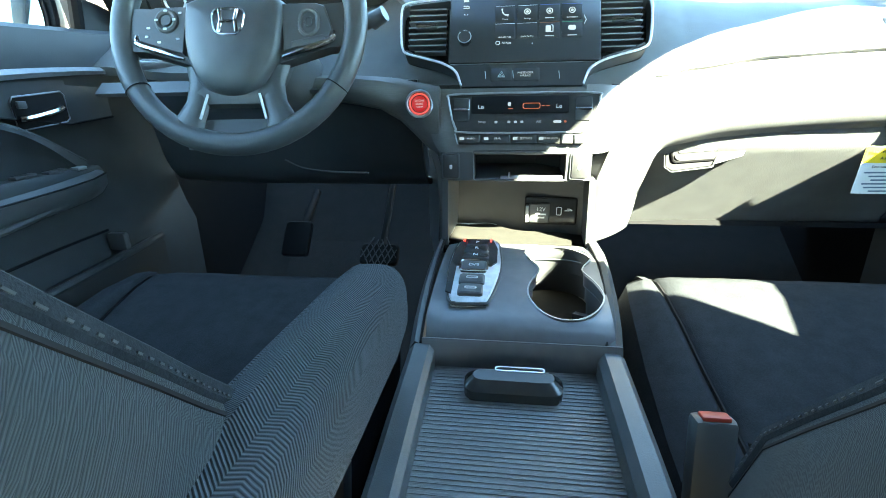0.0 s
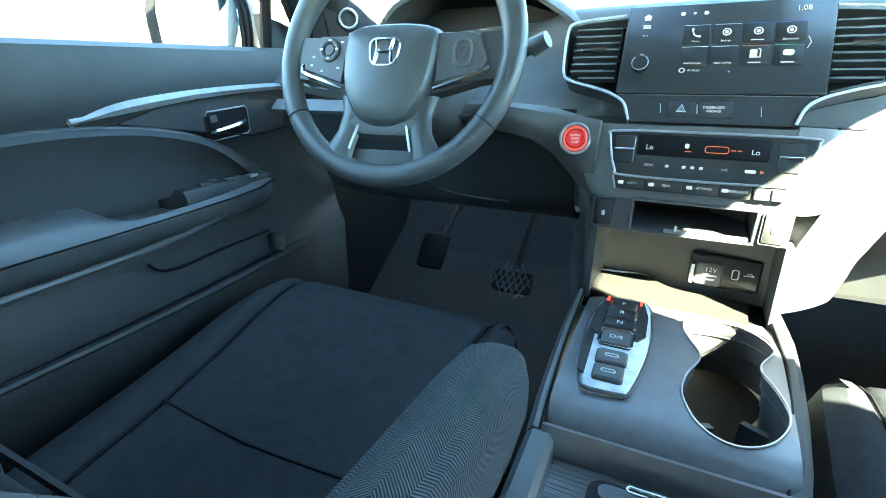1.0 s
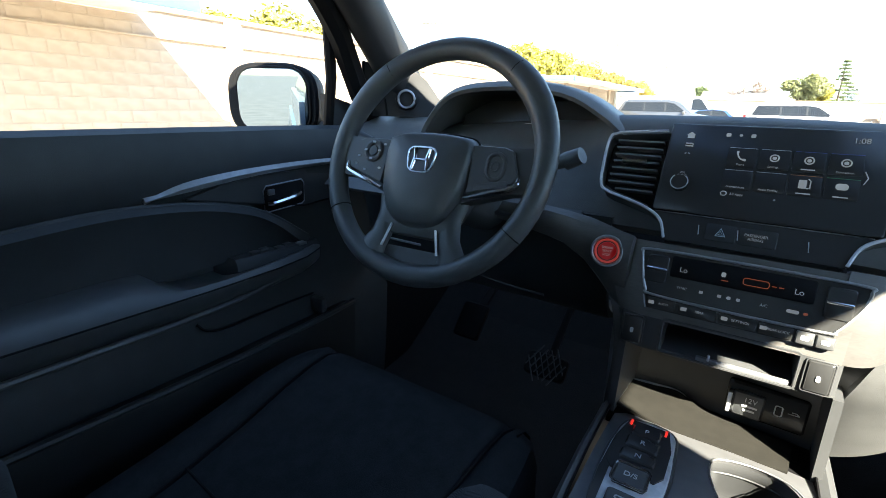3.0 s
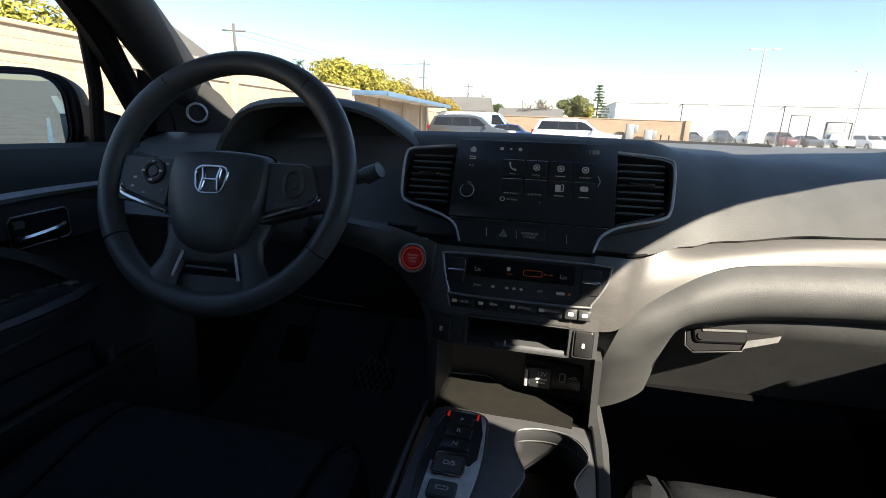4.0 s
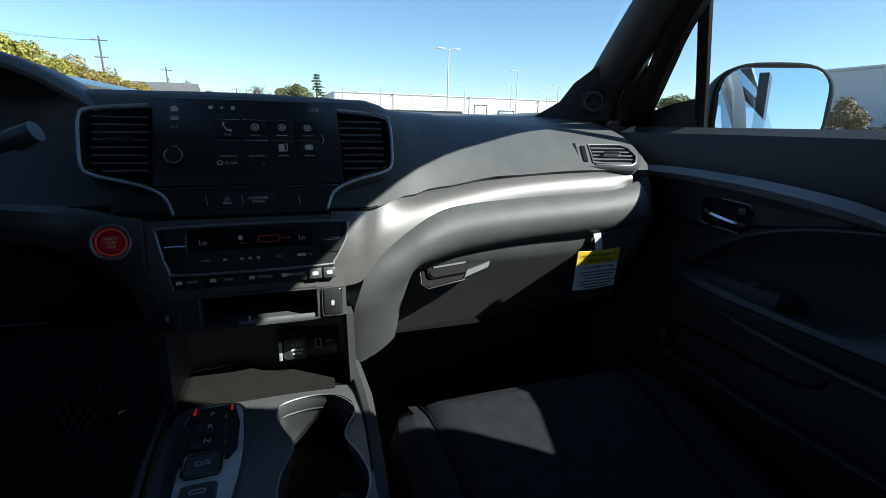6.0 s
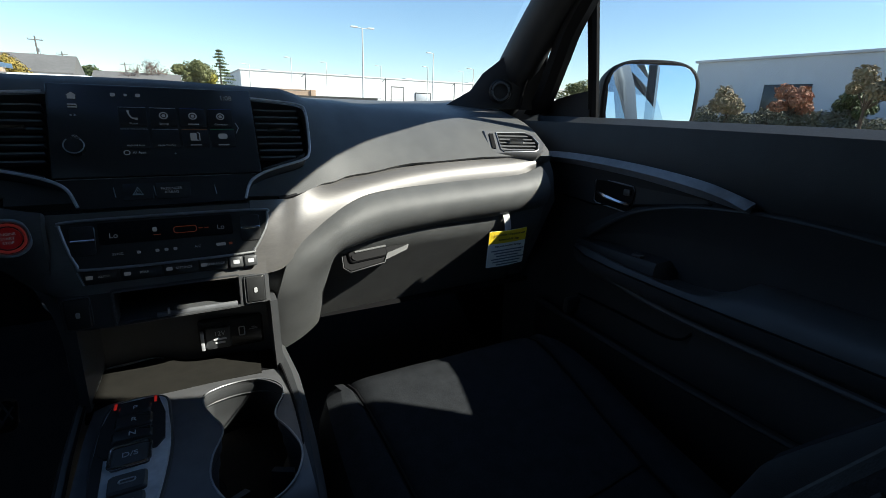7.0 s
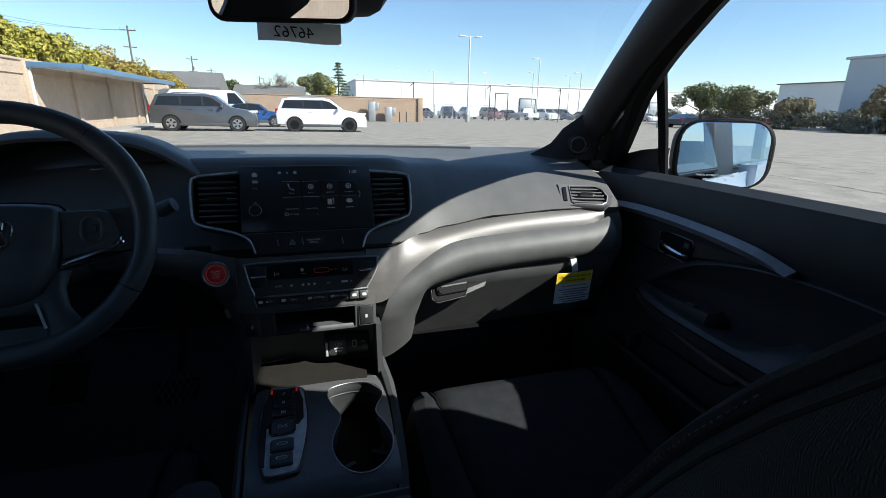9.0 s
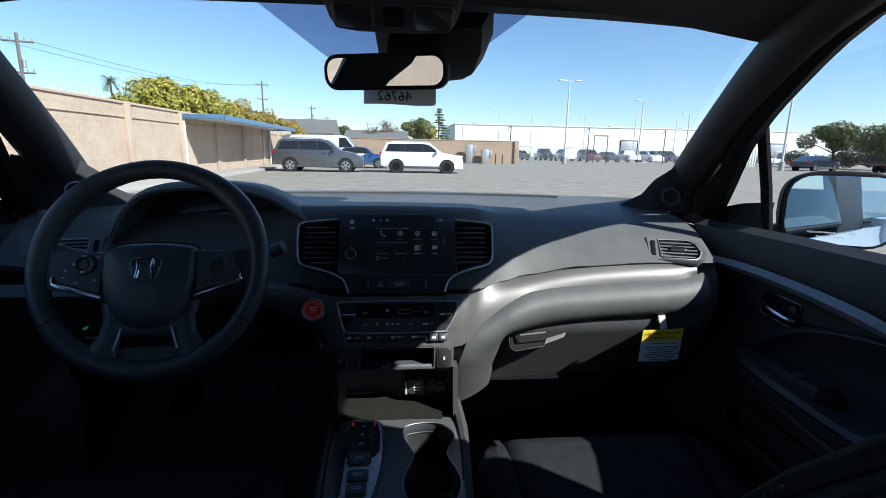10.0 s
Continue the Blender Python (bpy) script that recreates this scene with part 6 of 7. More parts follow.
    part("rear_pillar", plate([(s * 0.76, y, z) for y, z in ((-1.42, 1.16), (-1.57, 1.16), (-1.52, 1.6), (-1.32, 1.6))], (s * 0.05, 0, 0)), HARD, shell)
    part("fender", sheet([[(s * 0.955, y, z) for y in (1.15, 1.6, 2.2)] for z in (0.45, 0.8, 1.08)], 0.02), WHITECAR, shell)
for s in (-1, 1):
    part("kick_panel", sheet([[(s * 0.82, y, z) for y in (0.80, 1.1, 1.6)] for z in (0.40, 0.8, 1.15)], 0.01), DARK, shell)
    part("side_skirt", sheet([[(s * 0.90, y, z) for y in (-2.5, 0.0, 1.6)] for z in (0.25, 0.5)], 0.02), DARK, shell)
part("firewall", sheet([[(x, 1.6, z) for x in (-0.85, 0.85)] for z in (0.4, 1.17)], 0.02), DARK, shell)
part("headliner", sheet([[(x, y, z - 0.05 * (x / 0.64) ** 2) for x in (-0.66, -0.5, -0.25, 0, 0.25, 0.5, 0.66)] for y, z in ((0.755, 1.615), (0.72, 1.628), (0.55, 1.65), (0.2, 1.66), (-0.5, 1.67), (-1.2, 1.66), (-2.4, 1.58))], -0.03), HEADLINER, shell, "grey cloth headliner")
part("roof_skin", sheet([[(x, y, z - 0.07 * (x / 0.7) ** 2) for x in (-0.70, -0.4, 0, 0.4, 0.70)] for y, z in ((0.78, 1.62), (0.4, 1.70), (-0.5, 1.74), (-1.5, 1.72), (-2.5, 1.62))], 0.02), WHITECAR, shell)
part("header_trim", tube(curve([(-0.66, 0.74, 1.566), (-0.4, 0.775, 1.588), (0, 0.79, 1.596), (0.4, 0.775, 1.588), (0.66, 0.74, 1.566)], 20), 0.022, 8), HARD, shell)
part("tailgate", sheet([[(x, y, z) for x in (-0.9, 0, 0.9)] for y, z in ((-2.6, 0.4), (-2.65, 1.1))], 0.05), WHITECAR, shell)
part("floor_pan", sheet([[(x, y, z) for x in (-0.85, -0.2, 0.2, 0.85)] for y, z in ((-2.5, 0.42), (0.9, 0.42), (1.2, 0.46), (1.45, 0.62), (1.55, 0.80), (1.58, 1.15))], 0.02), CARPET, shell, "dark carpet floor")
part("bonnet", sheet([[(x, y, z - 0.04 * (x / 0.9) ** 2) for x in (-0.93, -0.5, 0, 0.5, 0.93)] for y, z in ((1.56, 1.13), (2.0, 1.09), (2.6, 1.0))], 0.02), WHITECAR, shell)
rear_seat = interior("rear_bench", (0, -0.75, 0.45), "dark cloth rear bench seat", "car seat")
part("bench_cushion", soft_block([((0, -0.35, 0.66), (0.6, 0, 0), (0, 0, 0.05)), ((0, -0.4, 0.66), (0.64, 0, 0), (0, 0, 0.09)), ((0, -0.85, 0.66), (0.64, 0, 0), (0, 0, 0.09)), ((0, -0.9, 0.66), (0.6, 0, 0), (0, 0, 0.06))], 24, 5), CLOTH, rear_seat)
part("bench_back", soft_block([((0, -0.86, 0.70), (0.62, 0, 0), (0, 0.06, 0)), ((0, -0.90, 0.8), (0.64, 0, 0), (0, 0.08, 0)), ((0, -1.02, 1.2), (0.62, 0, 0), (0, 0.07, 0)), ((0, -1.05, 1.26), (0.55, 0, 0), (0, 0.04, 0))], 24, 5), CLOTH, rear_seat)


def shield(u, v):
    """A place on the windshield: u across -1..1, v from base to top."""
    base = Vector((0.79 * u, 1.50 - 0.26 * u * u, 1.163))
    top = Vector((0.665 * u, 0.80 - 0.04 * u * u, 1.612 - 0.045 * u * u))
    return base.lerp(top, v) + Vector((0, 0.03, 0.02)) * math.sin(math.pi * v)


ws = part("windshield", sheet([[shield(-1 + k / 8, v) for k in range(17)] for v in [q / 8 for q in range(9)]]), GLASS, shell, "clear windshield")
ws.visible_shadow = False
part("cowl_edge", tube([shield(-1 + k / 10, 0.0) + Vector((0, -0.03, 0.012)) for k in range(21)], 0.012, 8), DARK, shell)

# shaded band of dots round the mirror mount
fr = [[shield(0.02 + u * w, v) + Vector((0, -0.004, -0.006)) for u in [-1 + k / 6 for k in range(13)]] for v, w in ((1.0, 0.40), (0.9, 0.31), (0.8, 0.22), (0.74, 0.15))]
part("shade_band", sheet(fr), FRIT, shell, "blue dotted shade band")
part("camera_cover", loft([[(0.088 + w * x, y, z + h * q) for x, q in ((-1, 0), (-0.8, -0.7), (0, -1), (0.8, -0.7), (1, 0), (0.8, 0.4), (-0.8, 0.4))] for y, z, w, h in ((0.80, 1.590, 0.10, 0.05), (0.88, 1.560, 0.115, 0.05), (0.96, 1.528, 0.11, 0.045), (1.0, 1.512, 0.09, 0.03))]), DARK, shell, "black camera housing")

rvm = interior("rear_view_mirror", (-0.010, 0.86, 1.49), "black-framed rear view mirror reflecting a brick wall", "mirror")
RM = Matrix.Translation((-0.008, 0.862, 1.481)) @ Matrix.Rotation(radians(-18.5), 4, "Z") @ Matrix.Rotation(radians(90 + 6), 4, "X")
part("mirror_case", pad(0.246, 0.064, 0.026, 0.030, RM @ Matrix.Translation((0, 0, -0.026)), 0.01), DARK, rvm)
part("mirror_face", pad(0.234, 0.053, 0.021, 0.003, RM @ Matrix.Translation((0, 0, 0.002)), 0.0008), MIRROR, rvm, "silvered mirror face")
part("mirror_rim", ring_bar(rounded(0.240, 0.058, 0.023), 0.0042, RM @ Matrix.Translation((0, 0, 0.002))), DARK, rvm)
part("mirror_arm", rod(bmesh.new(), (0.0, 0.885, 1.50), (0.03, 0.96, 1.535), 0.014), HARD, rvm)
tagpaper = interior("stock_tag", (0.02, 0.97, 1.46), "white paper stock number slip hanging at the windshield", "paper tag")
TM = Matrix.Translation((0.022, 0.975, 1.450)) @ Matrix.Rotation(radians(78), 4, "X")
part("slip", sheet([[TM @ Vector((-0.078 + k * 0.0156, v, 0.004 * math.sin(k * 0.6))) for k in range(11)] for v in (0.02, 0.0, -0.02 )], 0.0006), PAPER, tagpaper, "thin white paper slip")
writing("46762", 0.030, TM @ Matrix.Translation((-0.012, -0.004, 0.006)) @ Matrix.Diagonal((-1, 1, 1, 1)), INK, tagpaper, "number")
over = interior("overhead_console", (0.012, 0.62, 1.62), "charcoal overhead console with map lamps", "overhead console")
part("console_body", soft_block([((0.012, y, z), (w, 0, 0), (0, 0, h)) for y, z, w, h in ((0.762, 1.590, 0.080, 0.030), (0.745, 1.576, 0.092, 0.052), (0.70, 1.569, 0.100, 0.055), (0.685, 1.570, 0.101, 0.055), (0.60, 1.598, 0.108, 0.050), (0.52, 1.630, 0.10, 0.040), (0.47, 1.640, 0.08, 0.02))], 28, 5), HEADLINER, over, "dark grey overhead console shell")
for x in (-0.046, 0.070):
    lm = Matrix.Translation((x, 0.655, 1.5265)) @ Matrix.Rotation(radians(157.6), 4, "X")
    lens = part("map_lamp", pad(0.054, 0.052, 0.007, 0.004, lm, 0.001), GLOSS, over, "square map lamp lens")
    part("lamp_edge", ring_bar(rounded(0.057, 0.055, 0.008), 0.0013, lm @ Matrix.Translation((0, 0, 0.002))), HARD, lens)
part("lamp_switch", pad(0.030, 0.040, 0.006, 0.003, Matrix.Translation((0.012, 0.655, 1.5265)) @ Matrix.Rotation(radians(157.6), 4, "X"), 0.001), DARK, over)
visor = interior("sun_visor", (0.42, 0.6, 1.6), "grey sun visor with a printed label", "sun visor", "sun visors")
part("visor_panel", pad(0.36, 0.16, 0.03, 0.016, Matrix.Translation((0.44, 0.665, 1.600)) @ Matrix.Rotation(radians(176), 4, "X"), 0.006), HEADLINER, visor)
part("label_card", pad(0.165, 0.045, 0.003, 0.001, Matrix.Translation((0.49, 0.716, 1.5815)) @ Matrix.Rotation(radians(176), 4, "X")), PAPER, visor)
for k in range(5):
    part("print_bar", cube((0.49, 0.700 + k * 0.008, 1.5802), (0.14, 0.003, 0.0006)), INK, visor)
visor2 = copy_thing(visor, Matrix.Translation((-0.38, 0.6, 1.6)))

# air bag notice hanging from the glove box
tag = interior("warning_tag", (0.575, 0.85, 0.92), "yellow and white paper air bag notice hanging from the glove box", "tag")
WT = facing(0.608, 0.847, 0.9155, -4, 3)
part("card", sheet([[WT @ Vector((-0.0495 + 0.0099 * k, v, 0.003 * math.sin(0.35 * k) + 0.0001 * v)) for k in range(11)] for v in (-0.039, -0.013, 0.013, 0.039)], 0.0006), PAPER, tag)
part("yellow_band", sheet([[WT @ Vector((-0.0493 + 0.00986 * k, v, 0.003 * math.sin(0.35 * k) + 0.0008)) for k in range(11)] for v in (0.0125, 0.026, 0.0388)], 0.0004), YELLOW, tag, "yellow printed band")
part("strap", sheet([[(0.592 + w + 0.012 * f, 0.853 - 0.004 * math.sin(3 * f), 0.994 - 0.042 * f) for w in (0.0, 0.016)] for f in (0, 0.25, 0.5, 0.75, 1)], 0.0006), PAPER, tag)
for k, text in enumerate(("This Vehicle is Equipped with", "Advanced Air Bags")):
    writing(text, 0.0070, WT @ Matrix.Translation((0, 0.031 - 0.0105 * k, 0.0046)), INK, tag)
writing("Even with Advanced Air Bags", 0.0058, WT @ Matrix.Translation((0, 0.0065, 0.0042)), INK, tag)
for k in range(6):
    part("print_bar", cube((0.002 * (k % 2), -0.003 - 0.0062 * k, 0.0040), (0.086 - 0.014 * (k % 3), 0.0024, 0.0004), 0, WT), BLUEPRINT, tag)

# pedals
ped = interior("brake_pedal", (-0.30, 1.05, 0.6), "black rubber brake pedal with cross-hatched tread", "pedal")
PM = Matrix.Translation((-0.305, 1.05, 0.66)) @ Matrix.Rotation(radians(48), 4, "X")
part("pedal_pad", pad(0.095, 0.055, 0.012, 0.014, PM), RUBBER, ped)
for d in (-1, 1):
    for k in range(6):
        part("tread", cube((-0.034 + k * 0.0135, 0, 0.0150), (0.0024, 0.060, 0.003), 0, PM @ Matrix.Rotation(radians(28 * d), 4, "Z")), HARD, ped)
part("pedal_arm", rod(bmesh.new(), (-0.305, 1.06, 0.66), (-0.305, 1.30, 0.85), 0.009), DARK, ped)
foot = interior("foot_rest", (-0.62, 1.15, 0.6), "black plastic foot rest pedal beside the door", "pedal")
part("rest_pad", pad(0.075, 0.10, 0.01, 0.012, Matrix.Translation((-0.56, 1.15, 0.66)) @ Matrix.Rotation(radians(48), 4, "X")), DARK, foot)
part("rest_arm", rod(bmesh.new(), (-0.56, 1.16, 0.66), (-0.56, 1.32, 0.75), 0.012), DARK, foot)
mat_d = tagged(part("floor_mat", sheet([[(x, y, z) for x in (-0.66, -0.4, -0.15)] for y, z in ((0.72, 0.445), (1.15, 0.47), (1.36, 0.58))], 0.008), CARPET), "dark floor mat in the driver's footwell", "floor mat")


# ---- things in the lot ----
def suv(name, m, paint, label, length=4.8, height=1.76, rimmat=ALLOY, van=False, pickup=False, sedan=False, far=False):
    """A parked car built along local x, nose at +x, standing on z = 0."""
    root = thing(name, (0, 0, 0), label, "car", "parked cars")
    L, H = length / 2, height
    hb = 0.62 * H if not sedan else 0.64 * H
    if van:
        lower = [(-L, 0.35), (-L, 0.75 * H), (-L + 0.05, H - 0.12), (-L + 0.35, H - 0.02), (L - 1.75, H), (L - 1.45, H - 0.08), (L - 0.85, 0.62 * H), (L - 0.15, 0.5 * H), (L, 0.40 * H), (L, 0.3)]
        glass = [(L - 1.95, 0.63 * H), (L - 1.95, 0.92 * H), (L - 1.5, 0.92 * H), (L - 0.95, 0.62 * H)]
    elif sedan:
        lower = [(-L, 0.4), (-L, 0.62 * H), (-L + 0.5, 0.69 * H), (-L + 1.3, 0.94 * H), (-L + 2.1, H), (-L + 2.7, 0.96 * H), (L - 1.3, 0.69 * H), (L - 0.3, 0.58 * H), (L, 0.45 * H), (L, 0.28)]
        glass = [(-L + 0.75, 0.70 * H), (-L + 1.35, 0.92 * H), (-L + 2.1, 0.965 * H), (-L + 2.65, 0.93 * H), (L - 1.5, 0.70 * H)]
    elif pickup:
        lower = [(-L, 0.45), (-L, 0.62 * H), (-0.5, 0.62 * H), (-0.45, 0.97 * H), (-0.2, H), (0.75, H), (1.3, 0.65 * H), (L - 0.2, 0.58 * H), (L, 0.48 * H), (L, 0.35)]
        glass = [(-0.3, 0.65 * H), (-0.25, 0.93 * H), (0.7, 0.94 * H), (1.1, 0.66 * H)]
    else:
        lower = [(-L, 0.38), (-L - 0.03, 0.58 * H), (-L + 0.06, 0.66 * H), (-L + 0.32, 0.955 * H), (-L + 0.7, H), (0.1, H), (0.45, 0.97 * H), (1.15, 0.665 * H), (L - 0.45, 0.585 * H), (L - 0.08, 0.50 * H), (L, 0.38 * H), (L, 0.26)]
        glass = [(-L + 0.28, 0.68 * H), (-L + 0.48, 0.92 * H), (0.05, 0.935 * H), (0.38, 0.90 * H), (0.95, 0.68 * H)]
    half = 0.93
    # body as slices across the width: full side at the belt, drawn in at the roof
    def width(z):
        return half - (0.0 if z < 0.64 * H else 0.20 * ((z - 0.64 * H) / (0.36 * H)) ** 1.3) - (0.05 if z < 0.45 else 0)
    rings = []
    for f in (-1.0, -0.97, -0.85, 0, 0.85, 0.97, 1.0):
        k = 1.0 if abs(f) < 0.9 else (0.985 if abs(f) < 0.98 else 0.955)
        rings.append([(x * k, f * width(z), (z - 0.7) * k + 0.7) for x, z in lower])
    part("body", loft(rings), paint, root)
    for s in (-1, 1):
        out = [(x, s * (width(z) + 0.006), z) for x, z in glass]
        g = part("side_glass", plate(out, (0, -s * 0.03, 0)), CARGLASS, root)
        if not far and not van:
            xs0, xs1 = glass[0][0], glass[-1][0]
            for u in ((0.36, 0.68) if not sedan else (0.55,)):
                x = xs0 + (xs1 - xs0) * u
                part("window_post", plate([(x, s * (width(0.68 * H) + 0.010), 0.675 * H), (x + 0.07, s * (width(0.68 * H) + 0.010), 0.675 * H), (x + 0.03, s * (width(0.93 * H) + 0.010), 0.93 * H), (x - 0.04, s * (width(0.93 * H) + 0.010), 0.93 * H)], (0, -s * 0.02, 0)), GLOSS, root)
        if not far:
            part("side_sill", cube((0, s * (half - 0.02), 0.33), (length * 0.55, 0.05, 0.14), 0.02), HARD, root)
            part("headlamp", cube((L - 0.22, s * 0.72, 0.545 * H), (0.36, 0.30, 0.12), 0.03), LAMP, root)
            part("tail_lamp", cube((-L + 0.06, s * 0.80, 0.60 * H), (0.20, 0.22, 0.24), 0.03), TAIL, root)
            for x in (-0.35, 0.6):
                part("door_handle", cube((x - 0.25, s * (half + 0.012), 0.585 * H), (0.2, 0.03, 0.03), 0.008), paint, root)
            part("wing_mirror", cube((0.85, s * 1.02, 0.68 * H), (0.12, 0.2, 0.14), 0.03), paint, root)
            if not van and not sedan:
                part("roof_rail", tube([(-L + 0.7, s * 0.62, H + 0.02), (-L + 0.9, s * 0.62, H + 0.05), (-0.1, s * 0.62, H + 0.05), (0.1, s * 0.62, H + 0.015)], 0.018, 6), METAL, root)
        r = 0.37 if not sedan else 0.33
        for x in (-L + 0.92, L - 0.95):
            part("wheel_arch", rod(bmesh.new(), (x, s * (half - 0.25), r), (x, s * (half + 0.004), r), r + 0.06, None, 24), DARK, root)
            ty = part("tyre", rod(bmesh.new(), (x, s * (half - 0.22), r), (x, s * (half + 0.012), r), r, None, 24), TYRE, root)
            part("rim", rod(bmesh.new(), (x, s * (half - 0.1), r), (x, s * (half + 0.018), r), r * 0.68, r * 0.64, 20), rimmat, ty)
            if not far:
                for q in range(5):
                    w = q * 2 * math.pi / 5
                    part("spoke_gap", cube((0, 0, r * 0.40), (r * 0.20, 0.012, r * 0.34), 0.004, Matrix.Translation((x, s * (half + 0.02), r)) @ Matrix.Rotation(w, 4, "Y")), DARK, ty)
    w0, w1 = (lower[-5], lower[-6]) if not van else (lower[6], lower[5])
    if not van and not pickup:
        a, b = (1.15, 0.665 * H), (0.45, 0.97 * H)
        if sedan:
            a, b = (L - 1.3, 0.69 * H), (-L + 2.7, 0.96 * H)
        part("front_glass", plate([(a[0] + 0.01, -0.74, a[1] + 0.012), (a[0] + 0.01, 0.74, a[1] + 0.012), (b[0] + 0.03, 0.60, b[1]), (b[0] + 0.03, -0.60, b[1])], (-0.02, 0, -0.02)), CARGLASS, root)
    elif van:
        part("front_glass", plate([(L - 0.83, -0.78, 0.63 * H), (L - 0.83, 0.78, 0.63 * H), (L - 1.43, 0.68, H - 0.1), (L - 1.43, -0.68, H - 0.1)], (-0.02, 0, -0.02)), CARGLASS, root)
    root.matrix_basis = m
    return root


def spot(x, y, turn=0, z=0):
    return Matrix.Translation((x, y, z)) @ Matrix.Rotation(radians(turn), 4, "Z")


suv("parked_suv", spot(-4.45, 27.6, 0), GREYCAR, "grey metallic sport utility car parked by the wall", 4.9, 1.8)
suv("parked_suv", spot(1.35, 27.8, -2), WHITECAR, "white sport utility car with black wheels and dark glass", 4.75, 1.76, DARK)
suv("parked_van", spot(-5.15, 34.5, 0), WHITECAR, "white delivery van with a tall roof", 5.9, 2.2, ALLOY, van=True)
suv("parked_sedan", spot(-2.75, 33.5, 4), BLUECAR, "bright blue car half hidden behind others", 4.5, 1.45, ALLOY, sedan=True)
suv("parked_sedan", spot(40.2, 42.3, 17), NAVYCAR, "dark navy sedan parked near the fence", 4.8, 1.45, ALLOY, sedan=True)

# block wall closing the lot beyond the parked cars
far_wall, far_rot = block_wall("wall_north", -9.2, 49, 12.3, 49.5, 2.3, "tan block wall with dark joints at the end of the lot", BRICKFAR, (8, 21), 0.2, 0.4)
part("post", cube((21.6, 0.0, 1.2), (0.5, 0.4, 2.4), 0.02, far_rot), BRICKFAR, far_wall)
boxes = thing("utility_cabinet", (7.2, 48.6, -0.05), "grey metal meter cabinet on the block wall", "utility box", "utility boxes")
part("cabinet_body", cube((0, 0, 1.0), (0.7, 0.4, 1.9), 0.03), METAL, boxes)
part("meter_box", cube((0.55, 0.05, 1.5), (0.35, 0.25, 0.7), 0.02), METAL, boxes)
copy_thing(boxes, Matrix.Translation((8.9, 48.7, -0.5)))
bol = thing("bollard", (4.6, 47.5, 0), "dark metal post guarding the cabinets", "bollard", "bollards")
part("shaft", rod(bmesh.new(), (0, 0, 0), (0, 0, 1.0), 0.07, None, 12), HARD, bol)
for x in (6.2, 9.8, 10.5):
    copy_thing(bol, Matrix.Translation((x, 47.5, 0)))

# long white warehouse
wh = thing("warehouse", (72, 120, 0), "long bright white warehouse with a flat roof", "building")
part("wall", cube((15, 20, 3.85), (146, 40, 7.7), 0.05), WHITEWALL, wh, smooth=False)
part("parapet", cube((15, 20, 7.8), (146.4, 40.4, 0.25), 0.05), WHITEWALL, wh)
for x in (-12, 30, 62):
    d = part("loading_door", cube((x, -0.05, 2.2), (4.4, 0.2, 4.4), 0.02), METAL, wh)
    part("door_frame", ring_bar(rounded(4.7, 4.6, 0.05), 0.15, facing(x, -0.1, 2.25), 4), HARD, d)
for x in (-50, -28, -10, 12, 30, 60):
    part("roof_unit", cube((x, 15, 8.4), (2.4, 2, 1.1), 0.05), METAL, wh)


def lamp_pole(x, y, h, arms=2):
    root = thing("street_lamp", (x, y, 0), "tall pale metal lot lamp with twin heads" if arms > 1 else "slim pale metal lot lamp", "street lamp", "lot lamps")
    part("base", rod(bmesh.new(), (0, 0, 0), (0, 0, 0.8), 0.25, None, 12), CONCRETE, root)
    part("shaft", rod(bmesh.new(), (0, 0, 0.8), (0, 0, h), 0.11, 0.07, 10), WHITEMETAL, root)
    for s in (-1, 1)[:arms]:
        part("arm", rod(bmesh.new(), (0, 0, h - 0.1), (s * 0.7, 0, h), 0.04), WHITEMETAL, root)
        part("lamp_head", cube((s * 0.95, 0, h), (0.7, 0.35, 0.14), 0.03), WHITEMETAL, root)
    return root


lamp_pole(18.6, 52, 9.0)
lamp_pole(36.7, 70, 9.2, 1)
for x, y, h in ((20, 95, 9), (28, 100, 9), (39, 98, 9), (47, 92, 9), (58, 96, 9), (12, 90, 7), (44.3, 70, 7.4), (35.6, 41.0, 12)):
    lamp_pole(x, y, h, 1 if y > 50 else 2)

for x, y, h in ((14.2, 60, 4.5), (24.5, 60, 4.5), (34.9, 60, 4.4), (48.0, 62, 4.6)):
    mast = thing("lot_mast", (x, y, 0), "thin dark metal mast with a short bracket", "pole", "lot masts")
    part("shaft", rod(bmesh.new(), (0, 0, 0), (0, 0, h), 0.07, 0.06, 8), HARD, mast)
    part("bracket", rod(bmesh.new(), (0, 0, h - 0.05), (-0.45, 0, h - 0.45), 0.05, None, 6), HARD, mast)
gate = thing("goal_frame", (26.2, 60, 0), "dark metal frame standing in the lot", "frame")
for x in (-0.9, 0.9):
    part("upright", rod(bmesh.new(), (x, 0, 0), (x, 0, 3.5), 0.06, None, 8), HARD, gate)
part("crossbar", rod(bmesh.new(), (-0.95, 0, 3.5), (0.95, 0, 3.5), 0.07, None, 8), HARD, gate)

